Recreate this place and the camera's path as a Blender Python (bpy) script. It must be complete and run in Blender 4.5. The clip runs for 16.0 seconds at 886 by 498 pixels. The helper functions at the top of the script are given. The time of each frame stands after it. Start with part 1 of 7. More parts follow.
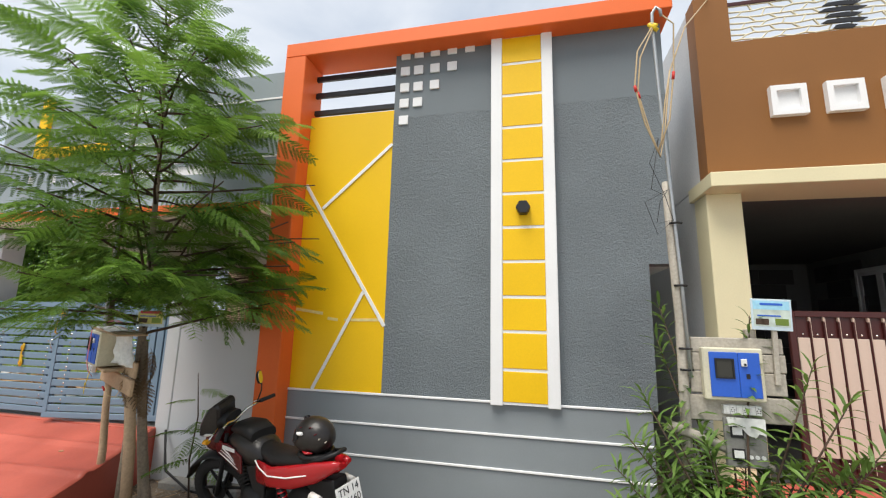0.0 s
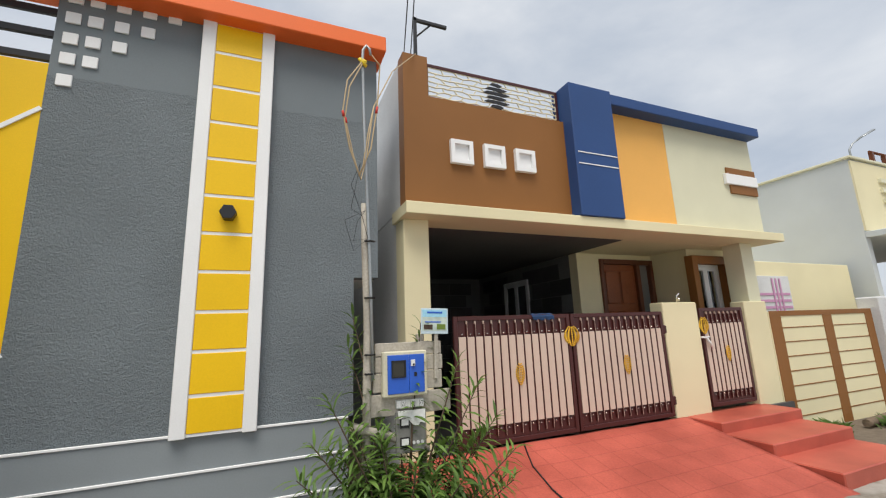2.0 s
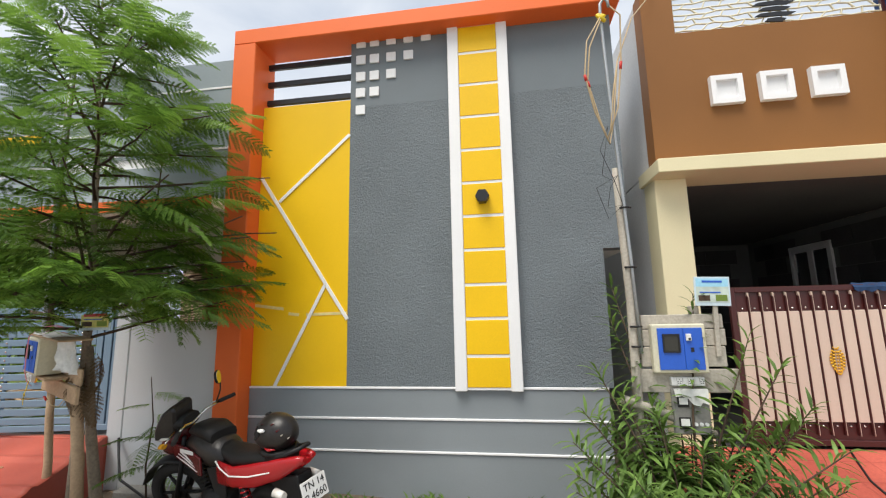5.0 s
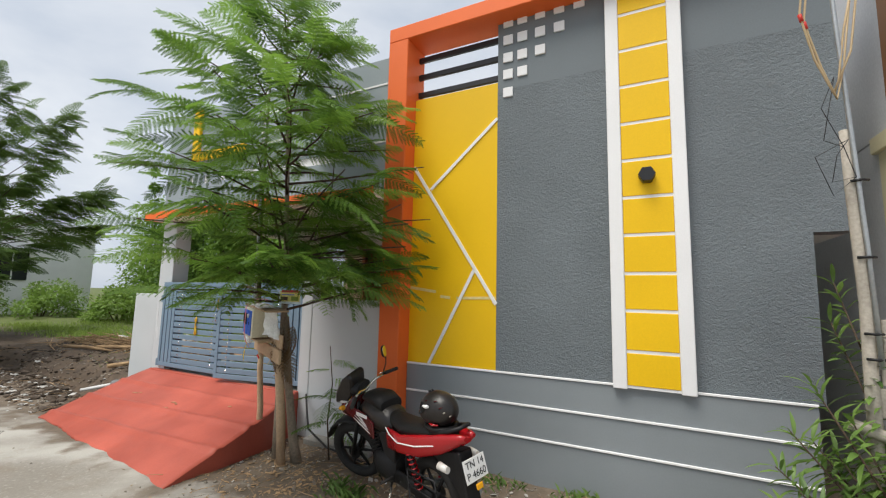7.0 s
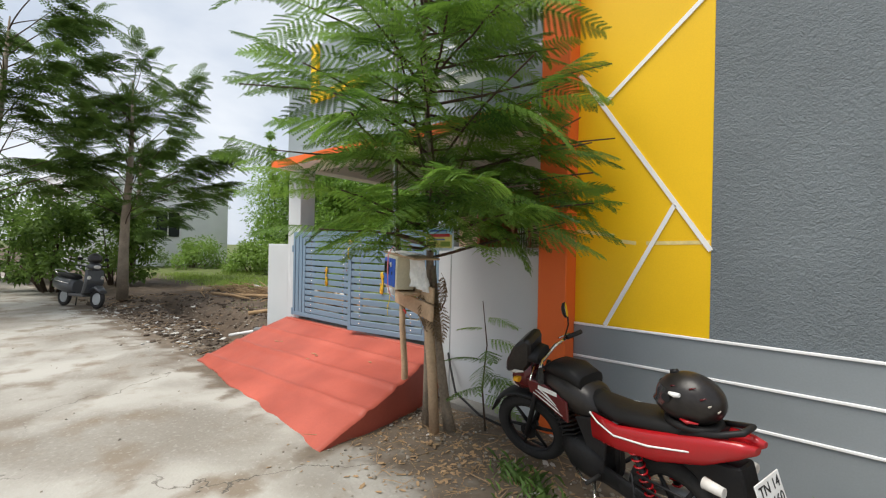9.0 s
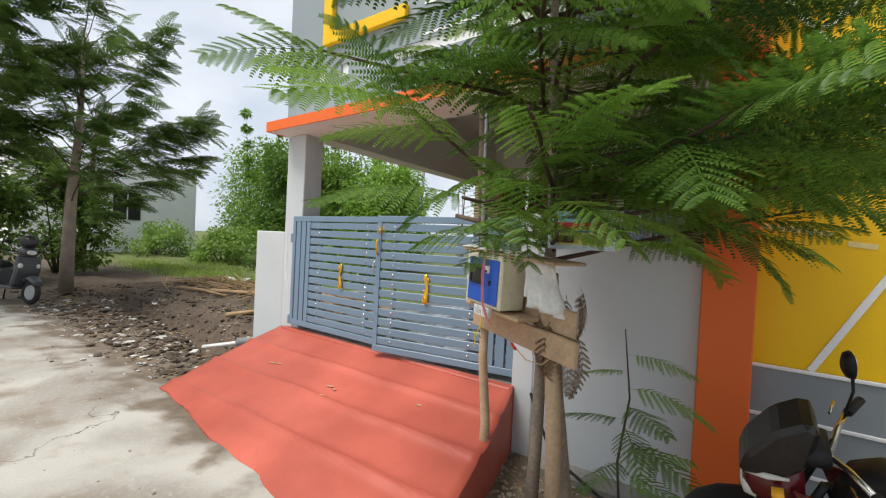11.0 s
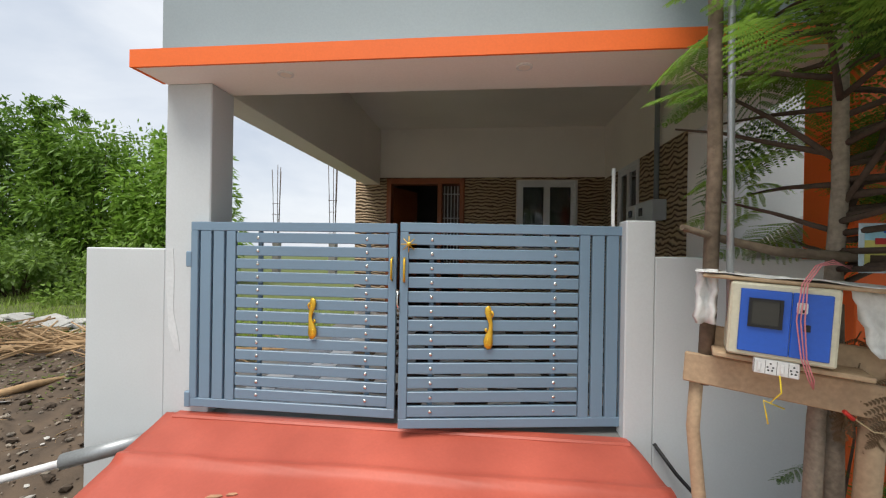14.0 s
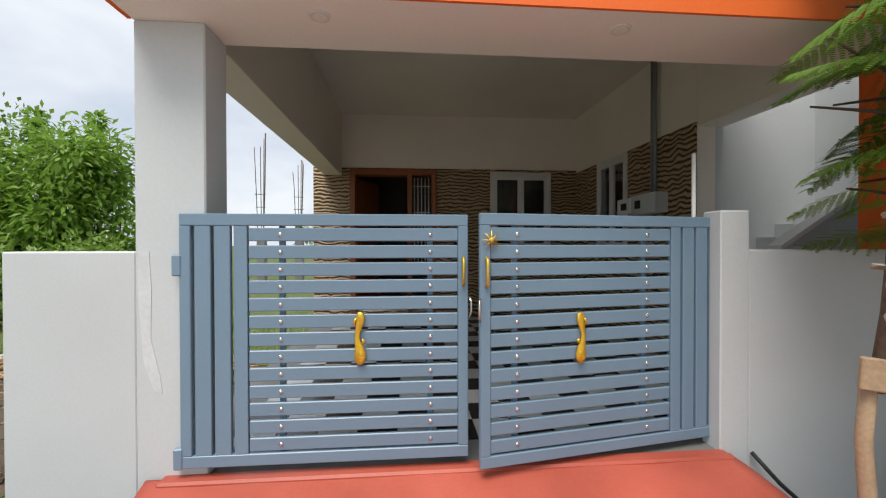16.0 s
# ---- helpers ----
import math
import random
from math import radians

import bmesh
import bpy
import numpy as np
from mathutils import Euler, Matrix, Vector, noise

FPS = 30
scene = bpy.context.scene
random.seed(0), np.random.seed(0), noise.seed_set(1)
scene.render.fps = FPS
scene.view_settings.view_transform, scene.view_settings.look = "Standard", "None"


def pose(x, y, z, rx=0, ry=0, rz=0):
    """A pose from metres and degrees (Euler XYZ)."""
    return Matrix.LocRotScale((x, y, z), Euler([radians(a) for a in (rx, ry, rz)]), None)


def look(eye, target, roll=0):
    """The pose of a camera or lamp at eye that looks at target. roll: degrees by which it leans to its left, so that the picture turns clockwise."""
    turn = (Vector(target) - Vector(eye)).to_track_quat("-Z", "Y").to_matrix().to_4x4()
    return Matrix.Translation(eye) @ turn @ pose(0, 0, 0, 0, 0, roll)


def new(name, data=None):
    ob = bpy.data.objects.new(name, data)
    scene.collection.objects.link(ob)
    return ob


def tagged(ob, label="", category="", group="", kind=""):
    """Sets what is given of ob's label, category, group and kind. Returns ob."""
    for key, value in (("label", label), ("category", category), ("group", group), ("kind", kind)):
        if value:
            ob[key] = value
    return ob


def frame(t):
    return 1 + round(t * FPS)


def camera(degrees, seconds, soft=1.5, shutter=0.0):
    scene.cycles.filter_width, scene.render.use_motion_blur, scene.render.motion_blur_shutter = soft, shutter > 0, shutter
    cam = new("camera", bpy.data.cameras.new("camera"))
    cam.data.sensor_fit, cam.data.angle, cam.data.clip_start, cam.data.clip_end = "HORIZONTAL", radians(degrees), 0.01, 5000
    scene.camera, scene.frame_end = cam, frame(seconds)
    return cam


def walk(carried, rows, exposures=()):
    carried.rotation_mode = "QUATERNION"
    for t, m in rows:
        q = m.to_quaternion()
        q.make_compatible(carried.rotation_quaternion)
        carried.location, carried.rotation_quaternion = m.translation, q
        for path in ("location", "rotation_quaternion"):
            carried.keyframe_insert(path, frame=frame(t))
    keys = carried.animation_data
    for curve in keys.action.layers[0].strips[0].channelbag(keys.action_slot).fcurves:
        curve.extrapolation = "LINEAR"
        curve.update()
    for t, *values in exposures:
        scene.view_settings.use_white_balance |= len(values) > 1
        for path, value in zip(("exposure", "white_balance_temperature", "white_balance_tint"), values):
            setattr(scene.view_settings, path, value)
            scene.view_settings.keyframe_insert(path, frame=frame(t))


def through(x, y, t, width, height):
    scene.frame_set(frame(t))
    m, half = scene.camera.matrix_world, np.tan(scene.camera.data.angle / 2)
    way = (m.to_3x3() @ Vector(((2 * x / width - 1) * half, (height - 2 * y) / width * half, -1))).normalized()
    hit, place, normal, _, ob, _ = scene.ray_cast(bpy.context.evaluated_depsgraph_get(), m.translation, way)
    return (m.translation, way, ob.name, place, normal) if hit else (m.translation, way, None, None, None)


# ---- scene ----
cam = camera(94.4, 16.0, soft=1.2)
PATH = [
    (0, (0.268, 0.26, 1.671), (-0.171, 2.18, 2.015), 1.3),
    (0.5, (0.262, 0.253, 1.679), (-0.059, 2.201, 2.0), 1.2),
    (1, (0.361, 0.277, 1.692), (0.367, 2.241, 2.073), 0.9),
    (1.5, (0.499, 0.26, 1.708), (0.966, 2.159, 2.126), -0.6),
    (2, (0.556, 0.253, 1.684), (1.315, 2.062, 2.071), -2.2),
    (2.5, (0.588, 0.265, 1.652), (1.409, 2.056, 1.996), -3.0),
    (3, (0.6, 0.267, 1.652), (1.367, 2.086, 1.972), -3.3),
    (3.5, (0.564, 0.274, 1.687), (1.196, 2.147, 1.991), -3.4),
    (4, (0.536, 0.288, 1.67), (0.905, 2.228, 1.985), -3.1),
    (4.5, (0.423, 0.292, 1.673), (0.458, 2.269, 1.974), -2.2),
    (5, (0.318, 0.259, 1.652), (0.039, 2.216, 1.956), -1.2),
    (5.2, (0.308, 0.245, 1.644), (-0.083, 2.183, 1.951), -0.8),
    (7.3, (0.029, 0.288, 1.684), (-0.921, 2.037, 1.884), 1.4),
    (7.5, (-0.057, 0.303, 1.667), (-1.053, 2.029, 1.843), 1.4),
    (8, (-0.278, 0.409, 1.617), (-1.391, 2.068, 1.724), 1.4),
    (8.5, (-0.555, 0.569, 1.605), (-1.759, 2.165, 1.648), 1.3),
    (9, (-0.908, 0.679, 1.579), (-2.171, 2.23, 1.576), 1.1),
    (9.2, (-1.053, 0.727, 1.588), (-2.327, 2.269, 1.571), 1.1),
    (11.3, (-2.695, 1.327, 1.559), (-3.814, 2.984, 1.521), 3.0),
    (11.5, (-2.846, 1.374, 1.567), (-3.931, 3.054, 1.523), 3.0),
    (12, (-3.32, 1.357, 1.554), (-4.258, 3.123, 1.522), 3.3),
    (12.5, (-3.708, 1.361, 1.585), (-4.47, 3.21, 1.547), 3.0),
    (13, (-4.076, 1.419, 1.619), (-4.647, 3.335, 1.591), 2.2),
    (13.5, (-4.47, 1.41, 1.643), (-4.85, 3.374, 1.626), 1.5),
    (14, (-4.783, 1.541, 1.632), (-4.999, 3.529, 1.629), 0.9),
    (14.5, (-5.07, 1.705, 1.651), (-5.149, 3.703, 1.657), 0.5),
    (15, (-5.392, 1.771, 1.66), (-5.375, 3.77, 1.658), 0.1),
    (15.5, (-5.595, 1.883, 1.644), (-5.493, 3.88, 1.633), -0.1),
    (16, (-5.709, 2.044, 1.63), (-5.54, 4.037, 1.611), -0.1),
]
walk(cam, [(t, look(eye, target, roll)) for t, eye, target, roll in PATH], exposures=((0, 0.34), (1.0, 0.32), (1.5, 0.06), (2.5, 0.02), (3.5, 0.02), (4.5, 0.17), (5.0, 0.33), (7.5, 0.14), (8.2, 0.25), (9.2, 0.32), (11.5, 0.34), (13.0, 0.27), (16, 0.28)))

# ---- world, sun and exposure ----
SUN_ELEV, SUN_AZ = 65.0, 26.0          # degrees above the ground; turned to the west of straight behind the viewer
world = bpy.data.worlds.new("overcast_sky")
scene.world = world
world.use_nodes = True
wn, wl = world.node_tree.nodes, world.node_tree.links
wn.clear()
w_out, w_bg = wn.new("ShaderNodeOutputWorld"), wn.new("ShaderNodeBackground")
w_sky = wn.new("ShaderNodeTexSky")
w_sky.sky_type, w_sky.sun_disc = "NISHITA", False
w_sky.sun_elevation, w_sky.sun_rotation = radians(SUN_ELEV), radians(180 + SUN_AZ)
w_sky.air_density, w_sky.dust_density = 1.0, 2.0
w_co, w_map, w_noise, w_ramp = (wn.new("ShaderNodeTexCoord"), wn.new("ShaderNodeMapping"), wn.new("ShaderNodeTexNoise"), wn.new("ShaderNodeValToRGB"))
w_map.inputs["Scale"].default_value = (1.0, 1.0, 2.2)
w_noise.inputs["Scale"].default_value, w_noise.inputs["Detail"].default_value = 2.6, 7
w_noise.inputs["Roughness"].default_value, w_noise.inputs["Distortion"].default_value = 0.52, 0.25
w_ramp.color_ramp.elements[0].position, w_ramp.color_ramp.elements[0].color = 0.33, (5.0, 5.6, 6.5, 1)
w_ramp.color_ramp.elements[1].position, w_ramp.color_ramp.elements[1].color = 0.66, (7.6, 7.9, 8.3, 1)
w_mix = wn.new("ShaderNodeMixRGB")
w_mix.inputs[0].default_value = 0.88
wl.new(w_co.outputs["Generated"], w_map.inputs[0]), wl.new(w_map.outputs[0], w_noise.inputs["Vector"])
wl.new(w_noise.outputs["Fac"], w_ramp.inputs[0]), wl.new(w_sky.outputs[0], w_mix.inputs[1])
wl.new(w_ramp.outputs[0], w_mix.inputs[2]), wl.new(w_mix.outputs[0], w_bg.inputs[0]), wl.new(w_bg.outputs[0], w_out.inputs[0])
w_bg.inputs[1].default_value = 0.105
sun = new("sun", bpy.data.lights.new("sun", "SUN"))
sun.data.energy, sun.data.angle, sun.data.color = 3.35, radians(36), (1.0, 0.95, 0.87)
az = radians(SUN_AZ)
sun.matrix_world = look((-20 * math.sin(az), -20 * math.cos(az), 20 * math.tan(radians(SUN_ELEV))), (0, 0, 0))
scene.view_settings.exposure = 0.0


# ---- materials ----
def material(name, colour, rough=0.7, grain=60.0, grain_var=0.08, stain=1.2, stain_var=0.12, bump=0.15, bump_scale=None, metal=0.0, tint=None, random_var=0.0, spec=0.35, bump_dist=0.004, detail=6):
    """Paint, stone, wood and so on: one base colour, varied by fine grain and by broad stains, with a fine relief."""
    m = bpy.data.materials.new(name)
    m.use_nodes = True
    n, l = m.node_tree.nodes, m.node_tree.links
    b = n["Principled BSDF"]
    b.inputs["Roughness"].default_value, b.inputs["Metallic"].default_value = rough, metal
    b.inputs["Specular IOR Level"].default_value = spec
    co = n.new("ShaderNodeTexCoord")
    g, s = n.new("ShaderNodeTexNoise"), n.new("ShaderNodeTexNoise")
    geo = n.new("ShaderNodeNewGeometry")
    g.inputs["Scale"].default_value, g.inputs["Detail"].default_value = grain, detail
    s.inputs["Scale"].default_value, s.inputs["Detail"].default_value = stain, 5
    l.new(geo.outputs["Position"], g.inputs["Vector"]), l.new(geo.outputs["Position"], s.inputs["Vector"])
    mg, ms = n.new("ShaderNodeMapRange"), n.new("ShaderNodeMapRange")
    for mr, var, src in ((mg, grain_var, g), (ms, stain_var, s)):
        mr.inputs["From Min"].default_value, mr.inputs["From Max"].default_value = 0.25, 0.75
        mr.inputs["To Min"].default_value, mr.inputs["To Max"].default_value = 1 - var, 1 + var
        l.new(src.outputs["Fac"], mr.inputs["Value"])
    mul = n.new("ShaderNodeMath")
    mul.operation = "MULTIPLY"
    l.new(mg.outputs[0], mul.inputs[0]), l.new(ms.outputs[0], mul.inputs[1])
    value = mul.outputs[0]
    if random_var:
        oi, mr, m2 = n.new("ShaderNodeObjectInfo"), n.new("ShaderNodeMapRange"), n.new("ShaderNodeMath")
        mr.inputs["To Min"].default_value, mr.inputs["To Max"].default_value = 1 - random_var, 1 + random_var
        m2.operation = "MULTIPLY"
        l.new(oi.outputs["Random"], mr.inputs["Value"]), l.new(mr.outputs[0], m2.inputs[0]), l.new(value, m2.inputs[1])
        value = m2.outputs[0]
    base = n.new("ShaderNodeMixRGB")
    base.inputs[1].default_value = (*colour, 1)
    base.inputs[2].default_value = (*(tint or colour), 1)
    l.new(s.outputs["Fac"], base.inputs[0])
    vm = n.new("ShaderNodeVectorMath")
    vm.operation = "SCALE"
    l.new(base.outputs[0], vm.inputs[0]), l.new(value, vm.inputs["Scale"])
    l.new(vm.outputs[0], b.inputs["Base Color"])
    if bump:
        bp, bn = n.new("ShaderNodeBump"), n.new("ShaderNodeTexNoise")
        bn.inputs["Scale"].default_value, bn.inputs["Detail"].default_value = bump_scale or grain, 4
        bp.inputs["Strength"].default_value, bp.inputs["Distance"].default_value = bump, bump_dist
        l.new(geo.outputs["Position"], bn.inputs["Vector"]), l.new(bn.outputs["Fac"], bp.inputs["Height"])
        l.new(bp.outputs[0], b.inputs["Normal"])
    return m


def roughcast(name, colour):
    """Paint over a rolled worm-like plaster relief."""
    m = material(name, colour, 0.62, 90, 0.05, 1.3, 0.13, bump=0)
    n, l = m.node_tree.nodes, m.node_tree.links
    geo = n.new("ShaderNodeNewGeometry")
    a, v, mx, bp = n.new("ShaderNodeTexNoise"), n.new("ShaderNodeTexVoronoi"), n.new("ShaderNodeMath"), n.new("ShaderNodeBump")
    a.inputs["Scale"].default_value, a.inputs["Detail"].default_value, a.inputs["Distortion"].default_value = 44, 3, 1.8
    v.feature = "SMOOTH_F1"
    v.inputs["Scale"].default_value = 36
    l.new(geo.outputs["Position"], a.inputs["Vector"])
    l.new(geo.outputs["Position"], v.inputs["Vector"])
    mx.operation = "MULTIPLY_ADD"
    mx.inputs[1].default_value = 0.35
    l.new(v.outputs["Distance"], mx.inputs[0]), l.new(a.outputs["Fac"], mx.inputs[2])
    bp.inputs["Strength"].default_value, bp.inputs["Distance"].default_value = 0.9, 0.016
    l.new(mx.outputs[0], bp.inputs["Height"]), l.new(bp.outputs[0], n["Principled BSDF"].inputs["Normal"])
    return m


GREY = (0.158, 0.183, 0.197)
M = {
    "grey_rough": roughcast("grey_roughcast_paint", GREY),
    "grey": material("grey_paint", GREY, 0.6, 80, 0.05, 0.9, 0.07, 0.12),
    "plinth": material("plinth_grey_paint", (0.235, 0.262, 0.277), 0.55, 80, 0.04, 1.1, 0.08, 0.1),
    "parapet": material("pale_grey_blue_paint", (0.27, 0.315, 0.335), 0.6, 80, 0.04, 0.8, 0.06, 0.1),
    "yellow": material("yellow_paint", (0.82, 0.50, 0.002), 0.5, 90, 0.04, 0.9, 0.06, 0.12),
    "orange": material("orange_paint", (0.80, 0.15, 0.028), 0.55, 90, 0.04, 1.0, 0.07, 0.12),
    "white": material("white_paint", (0.80, 0.80, 0.80), 0.6, 90, 0.03, 1.2, 0.05, 0.1),
    "offwhite": material("off_white_wall_paint", (0.545, 0.575, 0.585), 0.65, 70, 0.03, 0.8, 0.07, 0.12),
    "beige": material("beige_wall_paint", (0.83, 0.77, 0.69), 0.7, 70, 0.03, 0.8, 0.06, 0.1),
    "soffit": material("pinkish_white_soffit_paint", (0.88, 0.83, 0.78), 0.7, 70, 0.03, 0.7, 0.06, 0.1),
    "brown": material("brown_paint", (0.235, 0.098, 0.024), 0.6, 80, 0.04, 1.0, 0.08, 0.1),
    "cream": material("cream_paint", (0.72, 0.65, 0.42), 0.65, 80, 0.03, 0.8, 0.07, 0.1),
    "palecream": material("pale_cream_paint", (0.66, 0.64, 0.47), 0.65, 80, 0.03, 0.8, 0.07, 0.1),
    "blue": material("navy_blue_paint", (0.022, 0.062, 0.19), 0.55, 80, 0.05, 1.0, 0.08, 0.1),
    "peach": material("peach_orange_paint", (0.80, 0.42, 0.10), 0.6, 80, 0.03, 1.0, 0.06, 0.1),
    "red": material("red_oxide_cement", (0.36, 0.066, 0.042), 0.46, 55, 0.05, 1.6, 0.20, 0.15, 30, tint=(0.44, 0.105, 0.070), bump_dist=0.004),
    "plaster": material("weathered_white_plaster", (0.60, 0.60, 0.60), 0.8, 40, 0.08, 0.7, 0.22, 0.3, tint=(0.48, 0.49, 0.50)),
    "cement": material("bare_cement", (0.22, 0.215, 0.20), 0.85, 40, 0.15, 1.5, 0.2, 0.5),
    "darktile": material("dark_stone_tile", (0.060, 0.057, 0.058), 0.5, 40, 0.15, 1.5, 0.2, 0.2, random_var=0.25),
    "grout": material("grey_grout", (0.16, 0.16, 0.155), 0.8),
    "blackmetal": material("black_painted_steel", (0.012, 0.012, 0.014), 0.4, spec=0.5, bump=0.05),
    "steelblue": material("blue_grey_gloss_enamel", (0.165, 0.250, 0.335), 0.34, 90, 0.03, 1.3, 0.05, 0.04, spec=0.5),
    "maroon": material("dark_maroon_enamel", (0.058, 0.012, 0.011), 0.36, 90, 0.05, 1.3, 0.08, 0.05, spec=0.5),
    "pinkpanel": material("beige_pink_enamel_sheet", (0.60, 0.475, 0.385), 0.4, 90, 0.03, 1.3, 0.05, 0.04, spec=0.5),
    "gold": material("gold_paint", (0.75, 0.46, 0.05), 0.34, 60, 0.1, 5, 0.1, 0.2, metal=0.7),
    "chrome": material("bright_steel", (0.75, 0.73, 0.68), 0.22, metal=1.0, bump=0),
    # wood of frames and rails; also the painted dark of a room and openings
    "darkwood_and_shade": material("polished_brown_wood_and_dark_inside", (0.13, 0.040, 0.015), 0.4, 50, 0.2, 2, 0.2, 0.15),
    "redwood": material("red_brown_varnished_wood", (0.26, 0.078, 0.026), 0.4, 50, 0.2, 2, 0.2, 0.15),
    "upvc": material("white_plastic_frame", (0.72, 0.72, 0.71), 0.35, bump=0),
    # dark glazing and dials; behind panes its dark colour stands for room shade
    "glazing_and_shade": material("dark_grey_glazing_and_room_shade", (0.03, 0.032, 0.036), 0.12, bump=0, spec=0.6),
}
# east porch ceiling: the shade of the deep porch is put into this colour
M["shaded_ceiling"] = material("shade_dark_ceiling", (0.10, 0.095, 0.09), 0.85, 40, 0.1, 1.0, 0.15, 0.2)


def grid_cement(name, pitch):
    """Red oxide cement with a shallow square grid struck into it."""
    m = material(name, (0.37, 0.066, 0.043), 0.65, 55, 0.14, 1.6, 0.25, bump=0, tint=(0.43, 0.10, 0.07))
    n, l = m.node_tree.nodes, m.node_tree.links
    b = n["Principled BSDF"]
    geo, br, bp, mx, wn_ = n.new("ShaderNodeNewGeometry"), n.new("ShaderNodeTexBrick"), n.new("ShaderNodeBump"), n.new("ShaderNodeMixRGB"), n.new("ShaderNodeTexNoise")
    br.offset, br.squash = 0.0, 1.0
    br.inputs["Scale"].default_value, br.inputs["Mortar Size"].default_value = 1.0, 0.008
    br.inputs["Mortar Smooth"].default_value = 0.6
    br.inputs["Brick Width"].default_value, br.inputs["Row Height"].default_value = pitch, pitch
    l.new(geo.outputs["Position"], br.inputs["Vector"])
    bp.invert = True
    bp.inputs["Strength"].default_value, bp.inputs["Distance"].default_value = 0.5, 0.006
    l.new(br.outputs["Fac"], bp.inputs["Height"]), l.new(bp.outputs[0], b.inputs["Normal"])
    col = b.inputs["Base Color"].links[0].from_socket
    mx.blend_type = "MULTIPLY"
    mx.inputs[2].default_value = (0.86, 0.82, 0.82, 1)
    l.new(br.outputs["Fac"], mx.inputs[0]), l.new(col, mx.inputs[1]), l.new(mx.outputs[0], b.inputs["Base Color"])
    return m


M["redgrid"] = grid_cement("grooved_red_oxide_cement", 0.27)


# ---- building helpers ----
def add_box(bm, x0, x1, y0, y1, z0, z1, bevel=0.0, m=None):
    r = bmesh.ops.create_cube(bm, size=1.0)
    t = Matrix.Translation(((x0 + x1) / 2, (y0 + y1) / 2, (z0 + z1) / 2)) @ Matrix.Diagonal((abs(x1 - x0), abs(y1 - y0), abs(z1 - z0), 1))
    bmesh.ops.transform(bm, matrix=(m @ t) if m else t, verts=r["verts"])
    if bevel:
        edges = list({e for v in r["verts"] for e in v.link_edges})
        bmesh.ops.bevel(bm, geom=edges, offset=bevel, segments=1, affect="EDGES")
    return bm


def boxes(*specs, bevel=0.004):
    bm = bmesh.new()
    for s in specs:
        add_box(bm, *s, bevel=bevel)
    return bm


def add_tube(bm, points, radius, sides=8, caps=True):
    """A round bar through the points; radius may be one number or one for each point."""
    pts = [Vector(p) for p in points]
    rads = radius if isinstance(radius, (list, tuple)) else [radius] * len(pts)
    rings, ref = [], None
    for i, p in enumerate(pts):
        d = (pts[min(i + 1, len(pts) - 1)] - pts[max(i - 1, 0)]).normalized()
        if ref is None:
            ref = d.orthogonal().normalized()
        ref = (ref - d * ref.dot(d))
        ref = ref.normalized() if ref.length > 1e-5 else d.orthogonal().normalized()
        side = d.cross(ref)
        rings.append([bm.verts.new(p + rads[i] * (math.cos(a) * ref + math.sin(a) * side)) for a in (2 * math.pi * k / sides for k in range(sides))])
    for a, b in zip(rings, rings[1:]):
        for k in range(sides):
            f = bm.faces.new((a[k], a[(k + 1) % sides], b[(k + 1) % sides], b[k]))
            f.smooth = True
    if caps:
        bm.faces.new(list(reversed(rings[0]))), bm.faces.new(rings[-1])
    return bm


def tube(points, radius, sides=8):
    return add_tube(bmesh.new(), points, radius, sides)


def prism(outline, depth, axis="y", at=0.0, bevel=0.0):
    """A flat outline (pairs of numbers) pushed out by depth along one axis from at. Pairs are (x, z) for y, (y, z) for x, (x, y) for z."""
    bm = bmesh.new()
    def place(a, b, c):
        return {"y": (a, c, b), "x": (c, a, b), "z": (a, b, c)}[axis]
    lo = [bm.verts.new(place(a, b, at)) for a, b in outline]
    hi = [bm.verts.new(place(a, b, at + depth)) for a, b in outline]
    n = len(outline)
    bm.faces.new(lo), bm.faces.new(list(reversed(hi)))
    for i in range(n):
        bm.faces.new((lo[(i + 1) % n], lo[i], hi[i], hi[(i + 1) % n]))
    bmesh.ops.recalc_face_normals(bm, faces=bm.faces[:])
    if bevel:
        bmesh.ops.bevel(bm, geom=bm.edges[:], offset=bevel, segments=1, affect="EDGES")
    return bm


def mesh_of(bm, name, mat):
    me = bpy.data.meshes.new(name)
    bm.to_mesh(me)
    bm.free()
    me.materials.append(mat)
    return me


def part(name, bm, mat, parent=None, label="", smooth=False):
    """Link a bmesh as one mesh object, under a thing or a part."""
    me = mesh_of(bm, name, mat)
    if smooth:
        me.polygons.foreach_set("use_smooth", [True] * len(me.polygons))
    ob = new(name, me)
    if parent:
        ob.parent = parent
    return tagged(ob, label)


def thing(name, label, category, m=None, group="", kind=""):
    ob = new(name)
    ob.empty_display_size = 0.1
    if m:
        ob.matrix_world = m
    return tagged(ob, label, category, group, kind)


def built(name, bm, mat, label, category, kind="structure", group=""):
    return tagged(part(name, bm, mat), label, category, group, kind)


